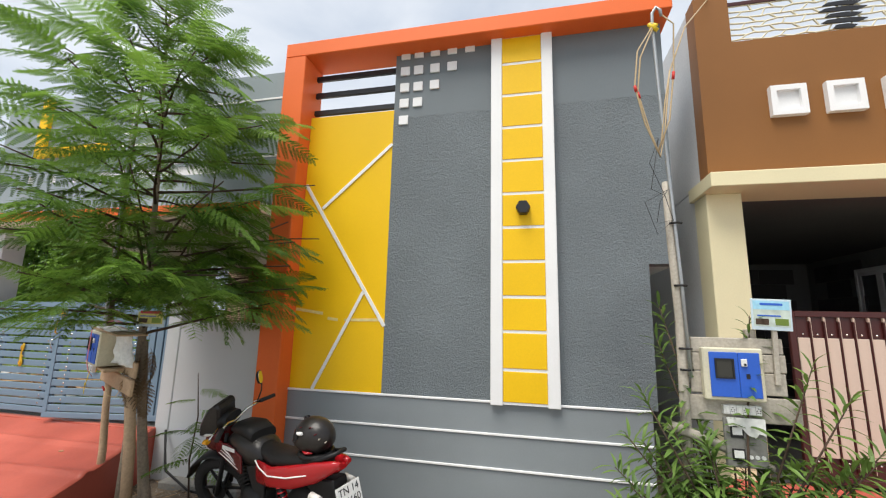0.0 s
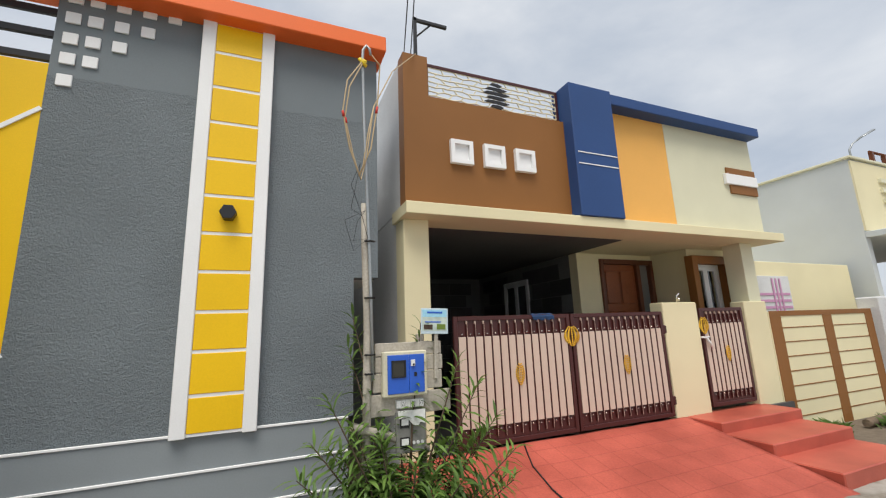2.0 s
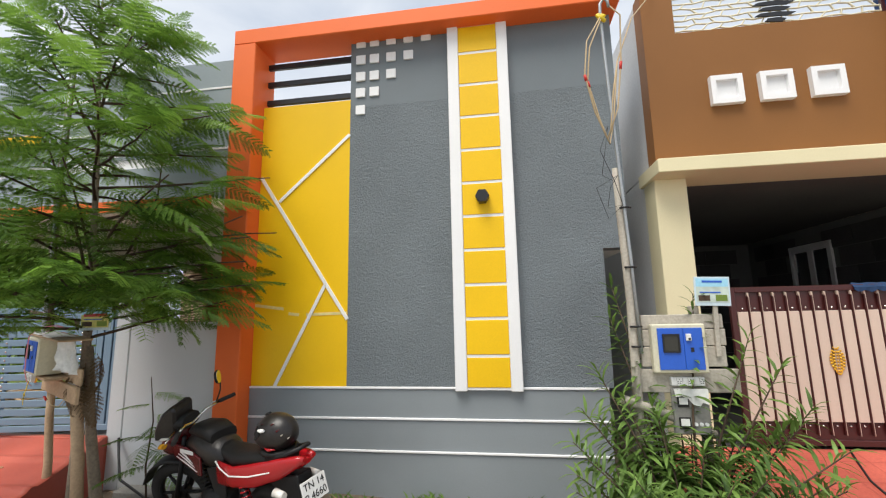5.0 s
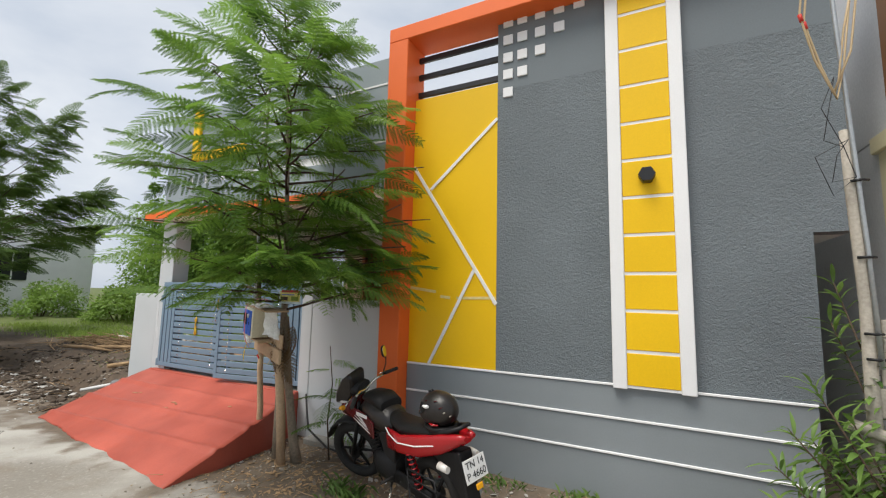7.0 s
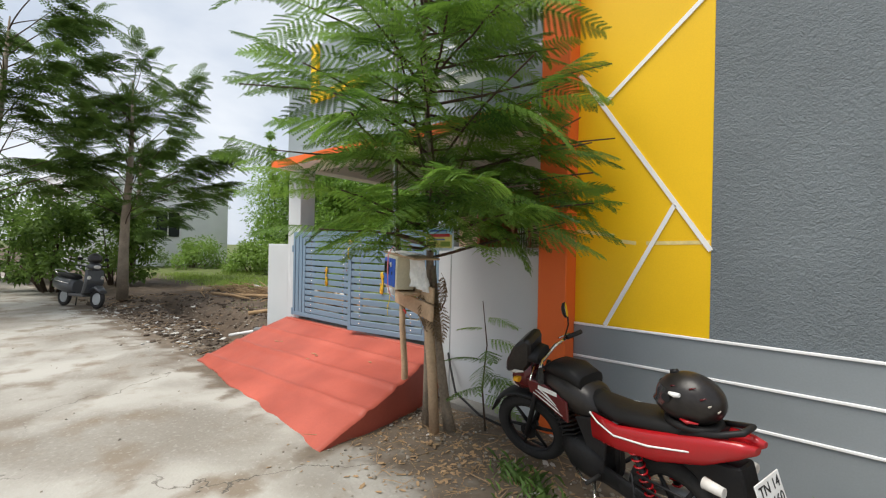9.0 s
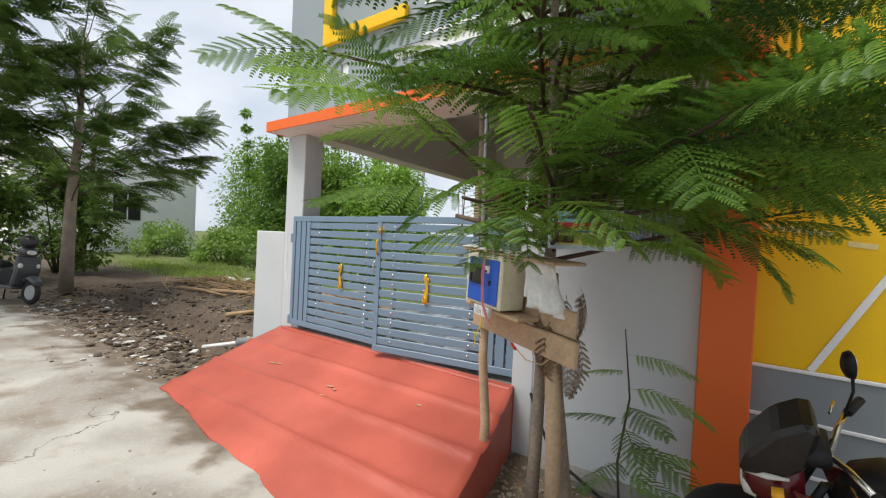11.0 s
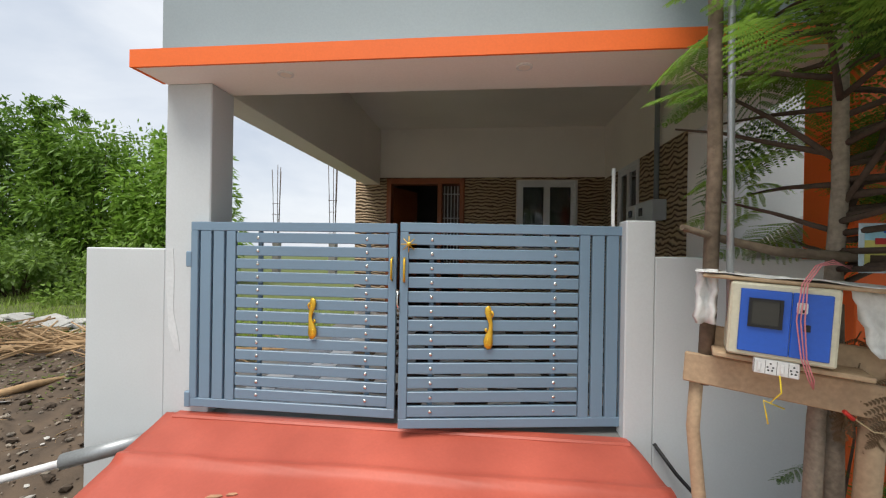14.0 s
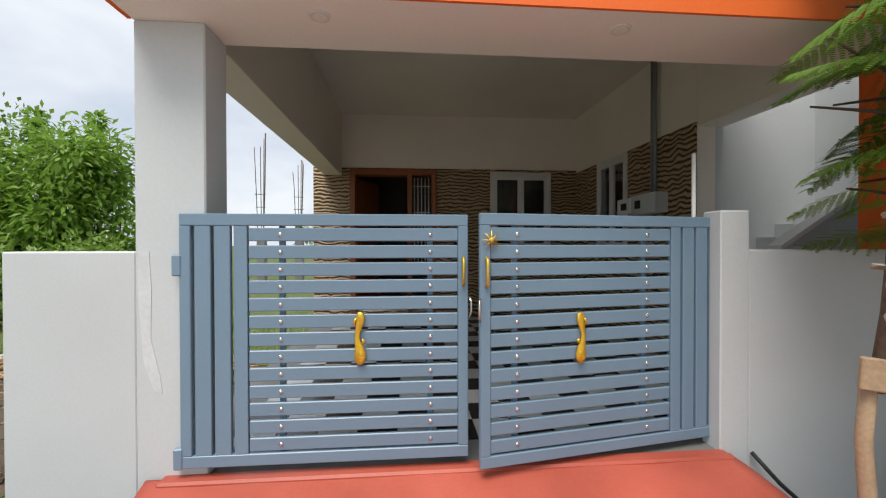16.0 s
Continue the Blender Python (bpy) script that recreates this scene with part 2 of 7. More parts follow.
def wall_with_holes(x0, x1, z0, z1, holes, y0, y1):
    """A wall along x, with rectangular openings right through it: boxes butted end to end."""
    bm = bmesh.new()
    xs = sorted({x0, x1, *[v for h in holes for v in h[:2]]})
    for a, b in zip(xs, xs[1:]):
        spans, z = [], z0
        for h in sorted((h for h in holes if h[0] <= a + 1e-6 and h[1] >= b - 1e-6), key=lambda h: h[2]):
            if h[2] > z:
                spans.append((z, h[2]))
            z = h[3]
        if z < z1:
            spans.append((z, z1))
        for s, e in spans:
            add_box(bm, a, b, y0, y1, s, e)
    bmesh.ops.remove_doubles(bm, verts=bm.verts[:], dist=1e-5)
    inner = [f for f in bm.faces if sum(1 for g in bm.faces if g is not f and (g.calc_center_median() - f.calc_center_median()).length < 1e-4)]
    bmesh.ops.delete(bm, geom=inner, context="FACES")
    return bm


# ---- ground: one sheet to the horizon ----
def ground_height(x, y):
    def step(a, b, v):
        u = min(1, max(0, (v - a) / (b - a)))
        return u * u * (3 - 2 * u)
    z = -0.09 * step(2.3, 4.0, y)
    rough = step(2.0, 3.6, y) if -9 < x < 12 else step(1.6, 4.5, y)
    z += 0.012 * noise.noise((x * 1.3, y * 1.3, 0)) + rough * 0.03 * noise.noise((x * 3.1, y * 3.1, 4))
    if x < -7.4 and y > 3.0:                                 # the vacant plot, with a drain cut through the soil
        lot = step(-7.4, -8.6, x) * step(3.2, 4.4, y)
        z += lot * (0.10 * noise.noise((x * 0.9, y * 0.9, 8)) + 0.09 * noise.noise((x * 3.7, y * 3.7, 2)) + 0.05)
        line = 4.25 + 0.12 * math.sin(x * 1.7) - 0.06 * (x + 8)
        z -= 0.34 * math.exp(-((y - line) / 0.24) ** 2) * step(-16, -14, x)
        z += lot * 0.30 * math.exp(-((y - 6.3 - 0.1 * (x + 10)) / 1.2) ** 2) * step(-17, -9.5, x) * step(-7.6, -9.4, x)
        z += 0.9 * step(10, 45, y - 0.25 * x) * step(-8, -12, x)
    return z


def spread(dense0, dense1, step_, far, growth=1.35):
    a = list(np.arange(dense0, dense1 + 1e-6, step_))
    s, lo, hi = step_, dense0, dense1
    left, right = [], []
    while hi < far:
        s *= growth
        lo, hi = lo - s, hi + s
        left.append(lo), right.append(hi)
    return list(reversed(left)) + a + right


def ground_material():
    m = material("street_ground", (0.29, 0.27, 0.235), 0.9, 30, 0.12, 0.5, 0.12, 0.5, 45, bump_dist=0.008)
    n, l = m.node_tree.nodes, m.node_tree.links
    b = n["Principled BSDF"]
    conc = b.inputs["Base Color"].links[0].from_socket
    geo, sep = n.new("ShaderNodeNewGeometry"), n.new("ShaderNodeSeparateXYZ")
    l.new(geo.outputs["Position"], sep.inputs[0])

    def noise_tex(scale, detail=6, dist=0.0):
        t = n.new("ShaderNodeTexNoise")
        t.inputs["Scale"].default_value, t.inputs["Detail"].default_value, t.inputs["Distortion"].default_value = scale, detail, dist
        l.new(geo.outputs["Position"], t.inputs["Vector"])
        return t.outputs["Fac"]

    def math_(op, a, b_, c=None):
        t = n.new("ShaderNodeMath")
        t.operation = op
        for i, v in enumerate((a, b_, c)):
            if v is None:
                continue
            if isinstance(v, (int, float)):
                t.inputs[i].default_value = v
            else:
                l.new(v, t.inputs[i])
        return t.outputs[0]

    def ramp(v, lo, hi):
        t = n.new("ShaderNodeMapRange")
        t.interpolation_type = "SMOOTHSTEP"
        t.inputs["From Min"].default_value, t.inputs["From Max"].default_value = lo, hi
        l.new(v, t.inputs["Value"])
        return t.outputs[0]

    def mix(f, a, c):
        t = n.new("ShaderNodeMixRGB")
        l.new(f, t.inputs[0])
        l.new(a, t.inputs[1])
        if isinstance(c, tuple):
            t.inputs[2].default_value = (*c, 1)
        else:
            l.new(c, t.inputs[2])
        return t.outputs[0]

    x, y = sep.outputs["X"], sep.outputs["Y"]
    big, mid, fine = noise_tex(0.55, 6, 0.4), noise_tex(2.3, 7), noise_tex(26, 6)
    patch = mix(ramp(big, 0.42, 0.58), conc, (0.42, 0.405, 0.365))
    patch = mix(ramp(mid, 0.48, 0.70), patch, (0.225, 0.185, 0.14))
    patch = mix(math_("MULTIPLY", ramp(noise_tex(0.7, 10, 0.6), 0.42, 0.68), 0.6), patch, (0.20, 0.18, 0.15))
    patch = mix(math_("MULTIPLY", ramp(fine, 0.55, 0.7), 0.35), patch, (0.44, 0.42, 0.38))
    vor = n.new("ShaderNodeTexVoronoi")
    vor.feature = "DISTANCE_TO_EDGE"
    vor.inputs["Scale"].default_value = 0.33
    warp = n.new("ShaderNodeVectorMath")
    warp.operation = "MULTIPLY_ADD"
    nc = n.new("ShaderNodeTexNoise")
    nc.inputs["Scale"].default_value, nc.inputs["Detail"].default_value = 1.4, 6
    l.new(geo.outputs["Position"], nc.inputs["Vector"])
    l.new(nc.outputs["Color"], warp.inputs[0])
    warp.inputs[1].default_value = (1.5, 1.5, 0)
    l.new(geo.outputs["Position"], warp.inputs[2])
    l.new(warp.outputs[0], vor.inputs["Vector"])
    crack = math_("SUBTRACT", 1.0, ramp(vor.outputs["Distance"], 0.0, 0.0035))
    crack = math_("MULTIPLY", crack, ramp(big, 0.46, 0.56))
    patch = mix(crack, patch, (0.10, 0.09, 0.075))
    soil_col = n.new("ShaderNodeMixRGB")
    soil_col.inputs[1].default_value, soil_col.inputs[2].default_value = (0.075, 0.058, 0.042, 1), (0.215, 0.170, 0.125, 1)
    l.new(noise_tex(9, 8), soil_col.inputs[0])
    edge = math_("ADD", y, math_("MULTIPLY", math_("SUBTRACT", mid, 0.5), 1.9))
    kerb = math_("ADD", math_("MULTIPLY", x, 0.0), edge)
    soil = ramp(kerb, 2.45, 3.0)
    col = mix(soil, patch, soil_col.outputs[0])
    lot = math_("MULTIPLY", ramp(x, -7.0, -8.0), ramp(y, 3.0, 4.2))
    dark = n.new("ShaderNodeMixRGB")
    dark.inputs[1].default_value, dark.inputs[2].default_value = (0.035, 0.029, 0.024, 1), (0.165, 0.118, 0.080, 1)
    l.new(noise_tex(6, 8), dark.inputs[0])
    col = mix(lot, col, dark.outputs[0])
    grass = math_("MULTIPLY", lot, ramp(math_("ADD", y, math_("MULTIPLY", mid, 3.0)), 8.0, 10.0))
    gcol = n.new("ShaderNodeMixRGB")
    gcol.inputs[1].default_value, gcol.inputs[2].default_value = (0.055, 0.085, 0.02, 1), (0.14, 0.16, 0.05, 1)
    l.new(noise_tex(3, 7), gcol.inputs[0])
    col = mix(grass, col, gcol.outputs[0])
    far = ramp(y, 22.0, 30.0)
    col = mix(far, col, gcol.outputs[0])
    l.new(col, b.inputs["Base Color"])
    return m


xs, ys = spread(-18, 9, 0.16, 900), spread(-3, 9.5, 0.14, 900)
verts = [(x, y, ground_height(x, y)) for y in ys for x in xs]
w = len(xs)
faces = [(j * w + i, j * w + i + 1, (j + 1) * w + i + 1, (j + 1) * w + i) for j in range(len(ys) - 1) for i in range(w - 1)]
gm = bpy.data.meshes.new("ground")
gm.from_pydata(verts, [], faces)
gm.polygons.foreach_set("use_smooth", [True] * len(gm.polygons))
gm.materials.append(ground_material())
tagged(new("ground", gm), "cracked pale concrete street fading into brown soil and rubble", "ground", kind="structure")

# ---- middle house: tall grey front with yellow panels and orange frame ----
FY = 4.42
built("wall_front", boxes((-1.30, 1.31, FY, FY + 0.2, 0.92, 2.24), (-1.30, 1.56, FY, FY + 0.2, 2.24, 3.96), bevel=0), M["grey_rough"], "grey painted wall with worm-like plaster relief", "wall")
built("wall_front_top", boxes((-1.30, 1.56, FY + 0.003, FY + 0.2, 3.96, 4.76), bevel=0), M["grey"], "smooth grey painted top of the front wall", "wall")
built("wall_plinth", boxes((-2.36, 1.26, FY - 0.02, FY + 0.2, -0.3, 0.92), bevel=0.006), M["plinth"], "smooth grey painted plinth below white lines", "wall")
built("wall_yellow", boxes((-2.36, -1.30, FY + 0.004, FY + 0.2, 0.92, 4.06), bevel=0.003), M["yellow"], "bright yellow painted wall panel with white stripes", "wall")
white_lines = thing("plinth_trim", "thin white painted ledges across the grey plinth", "trim", kind="structure")
for z in (0.905, 0.612, 0.308):
    part("ledge", boxes((-2.355, 1.258, FY - 0.034, FY - 0.0205, z, z + 0.022), bevel=0.004), M["white"], white_lines)


def stripe(a, b, width, depth=0.012, y=FY):
    (x0, z0), (x1, z1) = a, b
    d = Vector((x1 - x0, z1 - z0)).normalized() * width / 2
    return prism([(x0 - d.y, z0 + d.x), (x0 + d.y, z0 - d.x), (x1 + d.y, z1 - d.x), (x1 - d.y, z1 + d.x)], depth, "y", y - depth + 0.0035)


stripes = thing("wall_stripes", "white painted stripes crossing on the yellow panel", "trim", kind="structure")
for a, b, wd in (((-2.345, 3.205), (-1.302, 1.60), 0.036), ((-2.115, 2.91), (-1.302, 3.64), 0.034), ((-1.555, 1.965), (-2.085, 0.925), 0.034)):
    part("stripe", stripe(a, b, wd), M["white"], stripes)
M["chalk"] = material("thin_worn_yellow_white_paint", (0.74, 0.60, 0.26), 0.6, 40, 0.1, 6, 0.15, 0.1)
for a, b in (((-2.35, 1.765), (-2.02, 1.72)), ((-1.96, 1.67), (-1.84, 1.655)), ((-1.76, 1.655), (-1.31, 1.665))):
    part("stripe", stripe(a, b, 0.03, 0.003), M["chalk"], stripes, "faint worn white streak")

band = thing("strip_panel", "yellow ladder panel between two white uprights on the grey wall", "wall panel", kind="structure")
part("upright", boxes((-0.172, -0.055, FY - 0.085, FY, 0.895, 4.76), bevel=0.006), M["white"], band)
part("upright", boxes((0.362, 0.475, FY - 0.085, FY, 0.895, 4.76), bevel=0.006), M["white"], band)
zs = [0.915, 1.223, 1.581, 1.915, 2.266, 2.615, 2.969, 3.327, 3.696, 4.063, 4.434, 4.76]
part("panel_back", boxes((-0.055, 0.362, FY - 0.064, FY, 0.905, 4.76), bevel=0), M["white"], band)
for a, b in zip(zs, zs[1:]):
    part("yellow_panel", boxes((-0.053, 0.360, FY - 0.070, FY - 0.0642, a + 0.015, b - 0.015), bevel=0.003), M["yellow"], band)

squares = thing("square_tiles", "small white squares stepping across the grey wall top", "wall ornament", kind="structure")
for row, (z, count) in enumerate(((4.735, 5), (4.532, 4), (4.325, 3), (4.128, 2), (3.918, 1))):
    for k in range(count):
        x = (-1.18, -1.02, -0.825, -0.624, -0.42)[k]
        part("square", boxes((x - 0.055, x + 0.055, FY - 0.016, FY + 0.003, z - 0.055 if z < 4.7 else z - 0.05, z + 0.055 if z < 4.7 else z + 0.02), bevel=0.004), M["white"], squares)

frame_or = thing("orange_frame", "projecting orange painted frame of pillar and top band", "facade frame", kind="structure")
part("pillar", boxes((-2.63, -2.36, 4.20, FY + 0.2, -0.25, 4.75), bevel=0.008), M["orange"], frame_or)
part("top_band", boxes((-2.63, 1.62, 4.20, FY + 0.2, 4.75, 4.93), bevel=0.008), M["orange"], frame_or)
louvres = thing("louvre_bars", "three black steel bars across the open top of the panel", "louvre", kind="structure")
for z in (4.61, 4.385, 4.15):
    part("bar", boxes((-2.365, -1.295, FY + 0.06, FY + 0.10, z - 0.033, z + 0.033), bevel=0.004), M["blackmetal"], louvres)
built("house_body", boxes((-1.2, 1.30, FY + 0.2, 13, -0.3, 2.24), (-1.2, 1.56, FY + 0.2, 13, 2.24, 3.9), (-2.36, -1.2, 6.3, 13, -0.3, 3.9), (-1.38, 1.56, 4.63, 13, 3.9, 4.05), (-2.36, -1.38, 6.3, 13, 3.9, 4.05), bevel=0), M["offwhite"], "off-white rendered body of the middle house", "house")
built("stair_head_wall", prism([(-3.2, 4.0), (-3.2, 5.3), (-2.75, 5.3), (-2.05, 4.75), (-1.75, 4.75), (-1.0, 4.35), (-1.0, 4.0)], 0.15, "y", 6.4), M["offwhite"], "off-white sloped stair head wall on the roof", "wall")
lamp = thing("wall_lamp", "black hexagonal outdoor wall lamp on the yellow strip", "wall lamp", pose(0.155, FY - 0.07, 2.80))
for nm, r, d, y0 in (("lamp_body", 0.072, 0.10, -0.10), ("back_plate", 0.055, 0.012, -0.012)):
    part(nm, prism([(r * math.cos(a), r * math.sin(a)) for a in (math.pi / 3 * k for k in range(6))], d, "y", y0, 0.004), M["blackmetal"], lamp)

# ---- portico on the west side ----
built("column", boxes((-7.11, -6.76, 4.28, 4.54, -0.3, 2.79), bevel=0.008), M["offwhite"], "square off-white painted portico column", "column")
built("compound_wall_west", boxes((-7.75, -7.11, 4.285, 4.43, -0.4, 1.6), bevel=0.008), M["offwhite"], "low off-white painted compound wall", "wall")
built("compound_wall_east", boxes((-3.72, -2.63, 4.285, 4.43, -0.4, 1.6), bevel=0.008), M["offwhite"], "low off-white painted compound wall", "wall")
built("wall_footing", boxes((-3.58, -2.64, 4.10, 4.2848, -0.4, -0.03), bevel=0.012), M["cement"], "rough cement footing along the compound wall", "footing")
built("gate_post", boxes((-3.90, -3.72, 4.28, 4.43, -0.4, 1.83), bevel=0.008), M["offwhite"], "off-white painted gate post", "gate post")
# sunlit patch beside the column, laid on as a thin paler sheet
M["streak"] = material("pale_sunlit_wall", (0.585, 0.612, 0.62), 0.65, 40, 0.06, 5, 0.06, 0.1)
built("sunlit_streak", prism([(-7.10, 1.60), (-7.04, 1.60), (-7.03, 1.40), (-7.035, 1.15), (-6.99, 0.95), (-6.98, 0.86), (-7.02, 0.88), (-7.07, 1.02), (-7.09, 1.3)], 0.003, "y", 4.2768), M["streak"], "pale streak on the wall standing for a sunlit patch", "paint mark")
built("portico_slab", boxes((-7.11, -2.63, 4.003, 4.53, 2.79, 2.897), bevel=0), M["soffit"], "pale soffit of the projecting portico slab", "slab")
built("slab_edge", boxes((-7.13, -2.63, 3.985, 4.0028, 2.785, 2.90), (-7.13, -7.1103, 4.0028, 4.27, 2.785, 2.90), bevel=0), M["orange"], "orange painted slab edge", "trim")
built("parapet", wall_with_holes(-7.15, -2.63, 2.9, 4.62, [(-6.575, -6.45, 3.375, 3.505), (-6.175, -6.05, 3.375, 3.505), (-5.78, -5.655, 3.375, 3.505), (-5.39, -3.3, 3.375, 3.495)], 4.28, 4.30), M["parapet"], "pale grey-blue parapet with small square recesses", "wall")
built("parapet_core", boxes((-7.145, -2.63, 4.302, 4.53, 2.897, 4.615), bevel=0), M["white"], "white core of the parapet seen in its recesses", "wall")
built("parapet_lines", boxes(*[(-5.0, -2.63, 4.272, 4.2802, z, z + 0.025) for z in (3.53, 3.82, 3.99, 4.27)], bevel=0.002), M["white"], "white grooves along the parapet", "trim")
built("ceiling", boxes((-7.12, -2.6, 4.53, 9.3, 3.87, 4.0), bevel=0), M["beige"], "plain off-white portico ceiling", "ceiling")
built("side_beam_west", boxes((-7.12, -6.83, 4.54, 9.16, 2.82, 3.87), bevel=0.004), M["beige"], "deep beige painted side beam", "beam")
built("side_beam_east", boxes((-2.72, -2.42, 4.54, 6.07, 2.86, 3.87), bevel=0.004), M["beige"], "deep beige painted side beam", "beam")
DOOR, WIN = (-6.69, -5.22, 0.5, 2.93), (-4.26, -3.20, 1.55, 2.89)
built("wall_back", wall_with_holes(-7.30, -2.72, 0.3, 3.87, [DOOR, WIN], 9.16, 9.36), M["beige"], "beige painted back wall of the portico", "wall")
SWIN = (7.40, 8.27, 1.55, 2.90)
bm = wall_with_holes(6.07, 9.16, 0.3, 3.87, [SWIN], 0, 0.2)
bmesh.ops.transform(bm, matrix=Matrix(((0, -1, 0, -2.52), (1, 0, 0, 0), (0, 0, 1, 0), (0, 0, 0, 1))), verts=bm.verts[:])
built("wall_side_east", bm, M["beige"], "beige painted side wall of the portico", "wall")
built("portico_floor", boxes((-7.12, -2.42, 4.30, 9.16, -0.2, 0.42), bevel=0), M["grout"], "grey tiled portico floor", "floor")
built("stair_back_wall", boxes((-2.70, -1.2, 6.08, 6.28, 0.3, 3.87), (-1.38, -1.2, 4.63, 6.08, 0.3, 3.87), (-2.36, -1.38, 4.63, 4.80, 0.3, 3.87), bevel=0), M["offwhite"], "off-white walls of the stair recess", "wall")
yf = thing("parapet_frame", "yellow painted frame on the parapet", "facade frame", kind="structure")
part("bar", boxes((-6.45, -6.30, 4.22, 4.2798, 3.75, 4.62), bevel=0.006), M["yellow"], yf)
part("bar", boxes((-6.30, -5.2, 4.22, 4.2798, 3.75, 3.88), bevel=0.006), M["yellow"], yf)
stair = thing("staircase", "off-white masonry stair flight with a pale edge", "staircase", kind="structure")
part("stringer", prism([(-2.69, 0.43), (-2.69, 1.575), (-1.385, 2.42), (-1.385, 0.43)], 0.09, "y", 5.15), M["offwhite"], stair)
part("coping", prism([(-2.69, 1.578), (-1.385, 2.423), (-1.385, 2.468), (-2.69, 1.623)], 0.13, "y", 5.13), M["white"], stair, "white painted sloping edge")
for k in range(6):
    part("step", boxes((-2.68 + 0.21 * k, -2.47 + 0.21 * k, 5.245, 6.075, 0.43, 1.30 + 0.136 * k), bevel=0.004), M["offwhite"], stair)

# ---- red ramp in front of the blue gate ----
def ramp_mesh(x0, x1, y_top, y_foot0, y_foot1, z_top, nx=44, ny=60, ridges=(), flare=0.0):
    bm = bmesh.new()
    grid = []
    for j in range(ny + 1):
        row, v = [], j / ny
        for i in range(nx + 1):
            u = i / nx
            x = x0 + (x1 - flare * (1 - v) ** 2 - x0) * u
            foot = y_foot0 + (y_foot1 - y_foot0) * u + 0.05 * noise.noise((x * 2.3, 1.5, 0)) + 0.02 * noise.noise((x * 9, 1.5, 0))
            y = y_top + (foot - y_top) * v
            z = z_top * (1 - v) ** 0.93 + 0.006 * noise.noise((x * 3, y * 3, 1)) - 0.015 * v
            z += sum(0.026 * math.exp(-((y - r + 0.02 * noise.noise((x * 2, r, 0))) / 0.03) ** 2) for r in ridges)
            row.append(bm.verts.new((x + 0.012 * noise.noise((y * 4, u * 7, 3)), y, z)))
        grid.append(row)
    for j in range(ny):
        for i in range(nx):
            f = bm.faces.new((grid[j][i], grid[j + 1][i], grid[j + 1][i + 1], grid[j][i + 1]))
            f.smooth = True
    border = [r[0] for r in grid] + grid[-1][1:] + [r[-1] for r in reversed(grid[:-1])] + list(reversed(grid[0][1:-1]))
    low = [bm.verts.new((v.co.x, v.co.y, -0.35)) for v in border]
    n = len(border)
    for i in range(n):
        bm.faces.new((border[i], border[(i + 1) % n], low[(i + 1) % n], low[i]))
    bmesh.ops.recalc_face_normals(bm, faces=bm.faces[:])
    return bm


built("ramp_west", ramp_mesh(-7.05, -3.62, 4.25, 2.95, 2.52, 0.43, ridges=(3.86, 3.45, 3.05), flare=0.25), M["red"], "red oxide cement ramp below the blue gate", "ramp")
M["chip"] = material("bare_patch_of_cement", (0.42, 0.24, 0.14), 0.9, 60, 0.2, 8, 0.25, 0.3)
chips = thing("paint_patches", "worn bare patches in the red ramp paint", "trim", kind="structure")
for x, y, w_, h_ in ((-6.25, 3.64, 0.045, 0.010), (-6.16, 3.66, 0.03, 0.008), (-5.30, 3.60, 0.04, 0.010), (-5.22, 3.58, 0.02, 0.010), (-5.25, 3.48, 0.035, 0.006), (-5.27, 3.46, 0.035, 0.006), (-4.40, 3.72, 0.025, 0.012)):
    foot = 2.95 - 0.43 * (x + 7.05) / 3.43
    share = 1 - (4.25 - y) / (4.25 - foot)
    pm = pose(x, y, 0.43 * share ** 0.93 - 0.001, 16, 0, 15)
    bm = prism([(-w_, -0.6 * h_), (0.3 * w_, -h_), (w_, -0.3 * h_), (0.7 * w_, 0.8 * h_), (-0.5 * w_, h_)], 0.006, "z", 0)
    bm.transform(pm)
    part("patch", bm, M["chip"], chips)
built("threshold_west", boxes((-6.98, -3.87, 4.20, 4.30, -0.2, 0.434), bevel=0.012), M["red"], "red oxide cement gate threshold", "threshold")

# ---- east house: brown, blue and peach front ----
built("slab_east", boxes((1.83, 8.42, 4.25, 4.82, 2.92, 3.055), (5.45, 8.42, 4.82, 9.8, 2.92, 3.055), bevel=0.006), M["cream"], "cream painted projecting slab", "slab")
# coloured dark to stand for shade behind the cream slab
built("ceiling_porch_east", boxes((2.05, 5.448, 4.822, 9.8, 2.921, 3.05), bevel=0), M["shaded_ceiling"], "porch ceiling coloured dark for the shade inside", "ceiling")
built("column_east", boxes((1.87, 2.17, 4.5, 4.8, -0.3, 2.92), bevel=0.006), M["cream"], "square cream painted column", "column")
built("column_east_far", boxes((7.72, 8.02, 4.55, 4.85, -0.3, 2.92), bevel=0.006), M["palecream"], "square pale cream column", "column")
built("wall_brown", wall_with_holes(1.87, 4.16, 3.056, 4.95, [(2.18, 4.16, 4.43, 4.95)], 4.4, 4.6), M["brown"], "brown painted upper wall with a notched parapet", "wall")
built("wall_brown_side", boxes((1.872, 2.05, 4.602, 13, -0.3, 3.04), (1.872, 2.05, 4.602, 13, 3.056, 4.93), bevel=0), M["plaster"], "weathered whitewashed side wall", "wall")
built("wall_blue", boxes((4.16, 4.90, 4.22, 4.6, 3.056, 4.94), (4.90, 8.22, 4.22, 4.6, 4.74, 4.90), bevel=0.008), M["blue"], "navy blue painted pier and coping band", "wall")
built("wall_peach", boxes((4.90, 6.13, 4.42, 4.6, 3.056, 4.74), bevel=0), M["peach"], "peach orange painted wall panel", "wall")
